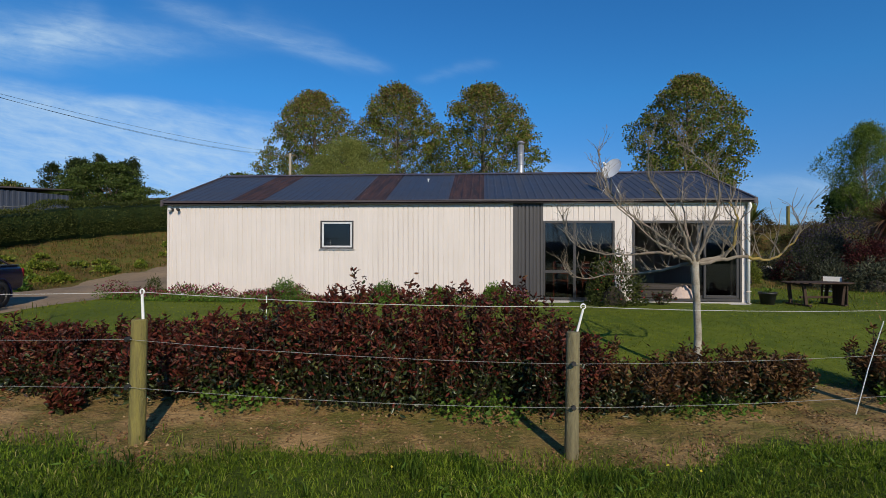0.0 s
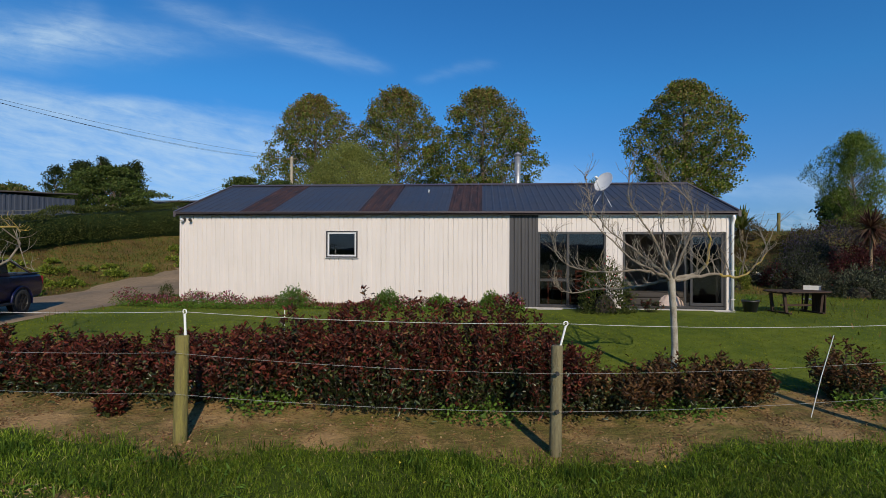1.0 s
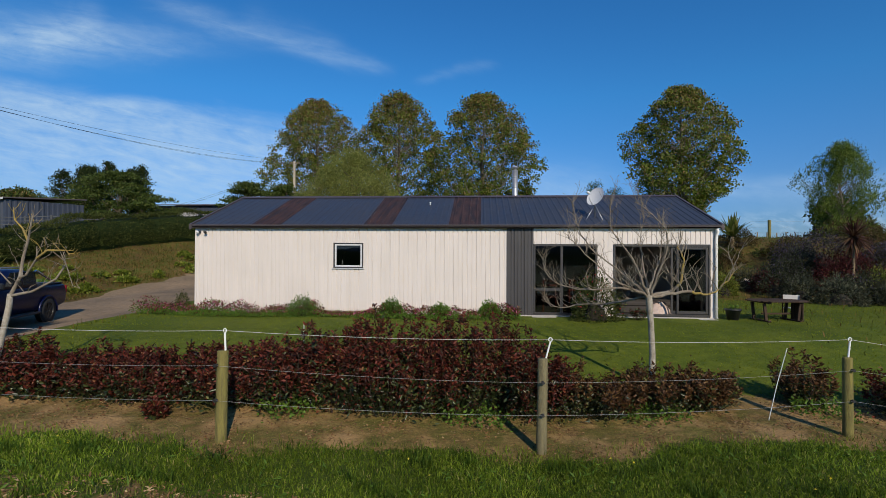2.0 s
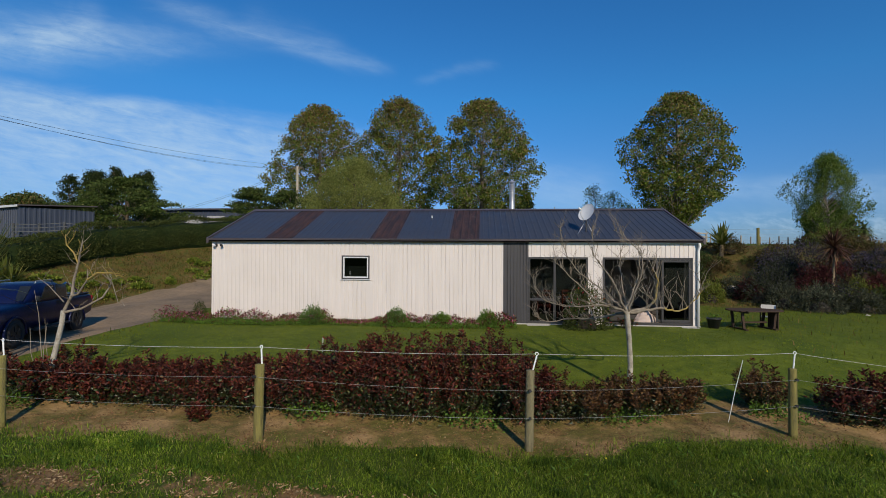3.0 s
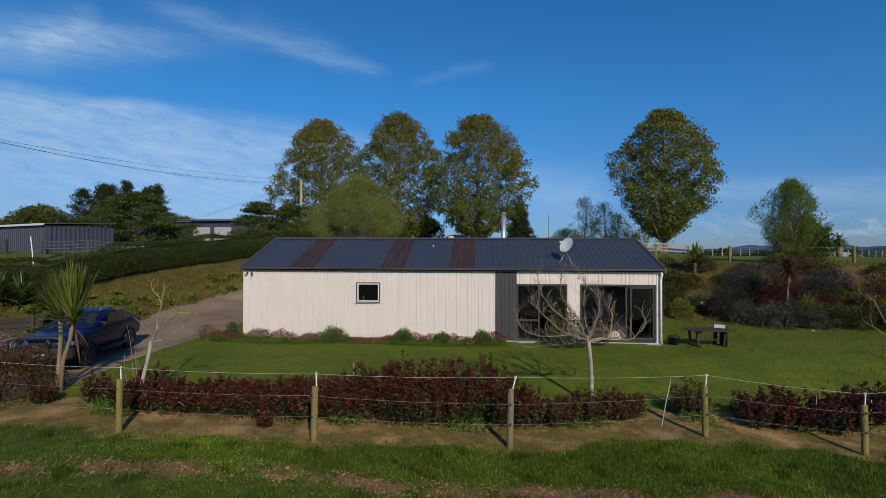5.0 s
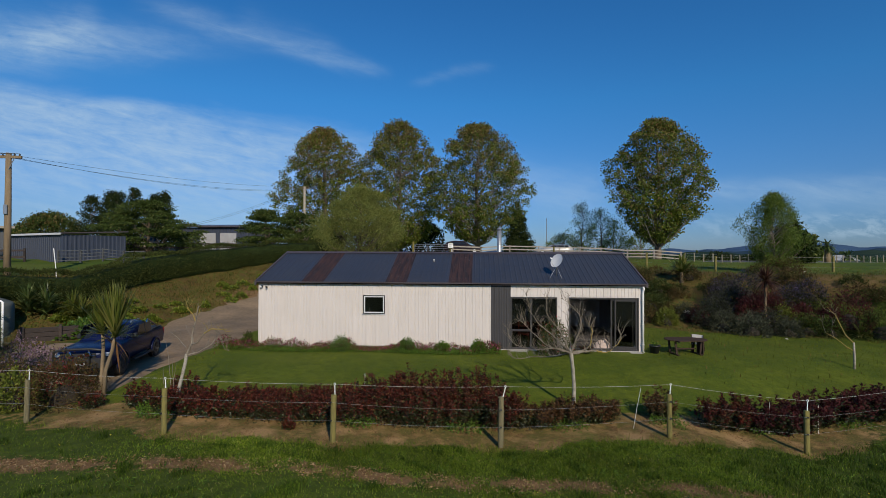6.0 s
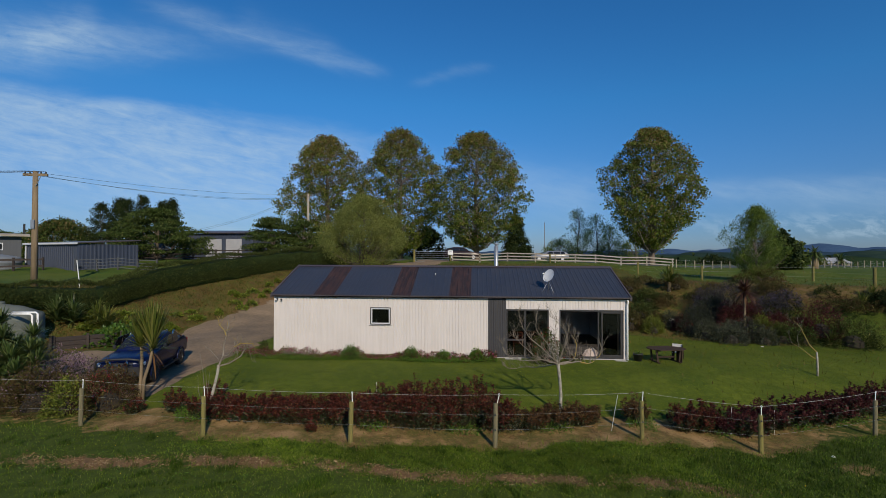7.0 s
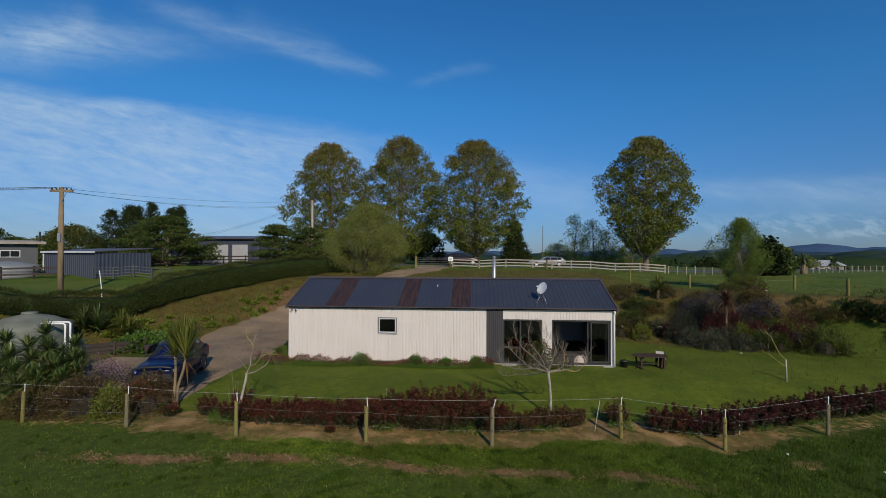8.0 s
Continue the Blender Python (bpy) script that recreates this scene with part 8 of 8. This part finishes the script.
# ---- road side: white fence, gate, cars, wire fences ----
def build_road_side():
    rail_fence([(-2.4, 41.0), (6, 41.0), (12, 41.2), (19.6, 41.4)], 0.92, 3, M_WHITEPAINT, "weathered white post and rail fence beside the road", 2.4, 0.11)
    car_at(8.4, 47.5, 0, M_SILVER, "silver_car", "silver hatchback on the country road", 0.78)
    car_at(-1.6, 47.0, 180, M_DARKCAR, "dark_car", "dark car parked behind the white fence", 1.0)
    g = thing("farm_gate", "closed galvanised pipe farm gate across the driveway", "gate", -6.2, 41.0, land_at(-6.2, 41.0))
    w = 3.4
    frame_pts = [(0, 0, 0.12), (w, 0, 0.12), (w, 0, 1.1), (0, 0, 1.1), (0, 0, 0.12)]
    part("gate_frame", Geo().tube(frame_pts, 0.022, 8), M_GALV, g)
    for z in (0.3, 0.5, 0.72, 0.92):
        part("gate_bar", Geo().tube([(0, 0, z), (w, 0, z)], 0.012, 6), M_GALV, g)
    for x in (-0.15, w + 0.15):
        part("gate_post", Geo().tube([(x, 0, -0.3), (x, 0, 1.35)], 0.11, 10), M_POST, g)
    s = thing("gate_sign", "small white sign board on the gate post", "sign", -2.6, 40.7, land_at(-2.6, 40.7))
    part("board", Geo().chip(-0.42, -0.03, 0.85, 0.42, 0.0, 1.4, 0.01), M_WHITE, s)
    part("stake", Geo().chip(-0.05, 0.002, -0.2, 0.05, 0.06, 1.38, 0.005), M_POST, s)
    part("writing_bar", Geo().box(-0.3, -0.036, 1.2, 0.3, -0.032, 1.25), M_BLACK, s)
    part("writing_bar", Geo().box(-0.3, -0.036, 1.05, 0.2, -0.032, 1.09), M_BLACK, s)
    mast = thing("far_mast", "slender grey mast rising beyond the road", "mast", 13.7, 90.0, land_at(13.7, 90))
    part("shaft", Geo().tube([(0, 0, -0.5), (0, 0, 7.6)], [0.12, 0.07], 8), M_GALV, mast)

    def wire_fence(line, gap, tall, r, label, wires=3, post=M_POST):
        f = thing("wire_fence", label, "fence")
        pts = [Vector((*p, 0)) for p in line]
        spots = []
        for a, b in zip(pts, pts[1:]):
            n = max(1, round((b - a).length / gap))
            spots += [a.lerp(b, k / n) for k in range(n)]
        spots.append(pts[-1])
        for p in spots:
            p.z = land_at(p.x, p.y)
            part("post", Geo().tube([(0, 0, -0.2), (0, 0, tall)], r, 8), post, f, at=pose(*p))
        for k in range(wires):
            z = tall * (0.3 + 0.62 * k / max(1, wires - 1))
            part("wire", Geo().tube([(p.x, p.y - r, p.z + z) for p in spots], 0.004, 4, False), M_LINE, f)
    wire_fence([(7.4, 40.6), (12.79, 30.84), (15.43, 25.91), (22.5, 25.7), (21.2, 19.07)], 14.0, 1.0, 0.08, "timber post and wire fence along the bank top", 3)
    wire_fence([(20, 41.5), (30, 46), (42, 52), (60, 60), (85, 66)], 1.25, 0.85, 0.055, "post and wire fence across the far paddock", 3, M_PALEPOST)
    # white farmhouse and palm beyond the paddock
    h = thing("farmhouse", "low white farmhouse with grey roof beyond the paddocks", "house", 90, 118, land_at(90, 118) - 0.6, 12)
    h.scale = (0.8, 0.8, 0.8)
    part("wall", Geo().box(-8, 0, -0.5, 4, 7, 2.6), M_WHITEPAINT, h)
    part("roof", Geo().prism([(-0.6, 2.6), (3.5, 4.3), (7.6, 2.6)], 0, -8.6, 4.6), M_ROLLER, h, "pale grey roof")
    for x0 in (-6.5, -3.0, 1.0):
        w = part("window", Geo().chip(x0, -0.06, 0.9, x0 + 1.4, -0.003, 2.1, 0.01), M_ALU, h)
        part("pane", Geo().box(x0 + 0.08, -0.07, 0.98, x0 + 1.32, -0.062, 2.02), M_CARGLASS, w)
    rng = np.random.default_rng(59)
    sword_plant("phoenix_palm", "date palm beside the white farmhouse", 81, 105, [(0, 0, 1.6, 90, 2.2, 0.35, -0.3, 1.3, 0.5)], rng, L_SWORDDARK, "palm", (0, 0, 0.45))
    sword_plant("cabbage_tree", "shaggy cabbage tree in the far paddock", 37.5, 48, [(0, 0, 1.9, 90, 1.0, 0.15, -0.8, 1.2, 0.5), (0.4, 0.2, 1.4, 70, 0.9, 0.15, -0.8, 1.2, 0.5)], rng, L_SWORDDARK, "tree", (0, 0, 0.25))
    s.scale = (0.6, 0.6, 0.8)
    for x, y in ((9.2, 5.0), (11.0, 3.9)):
        v, f = dome(0.045, 0.05, rng)
        tagged(new("white_stone", Geo().add(v, f).mesh("white_stone", M_WHITE)), "small white stone lying in the grass", "stone").matrix_basis = pose(x, y, land_at(x, y) + 0.02)


build_road_side()
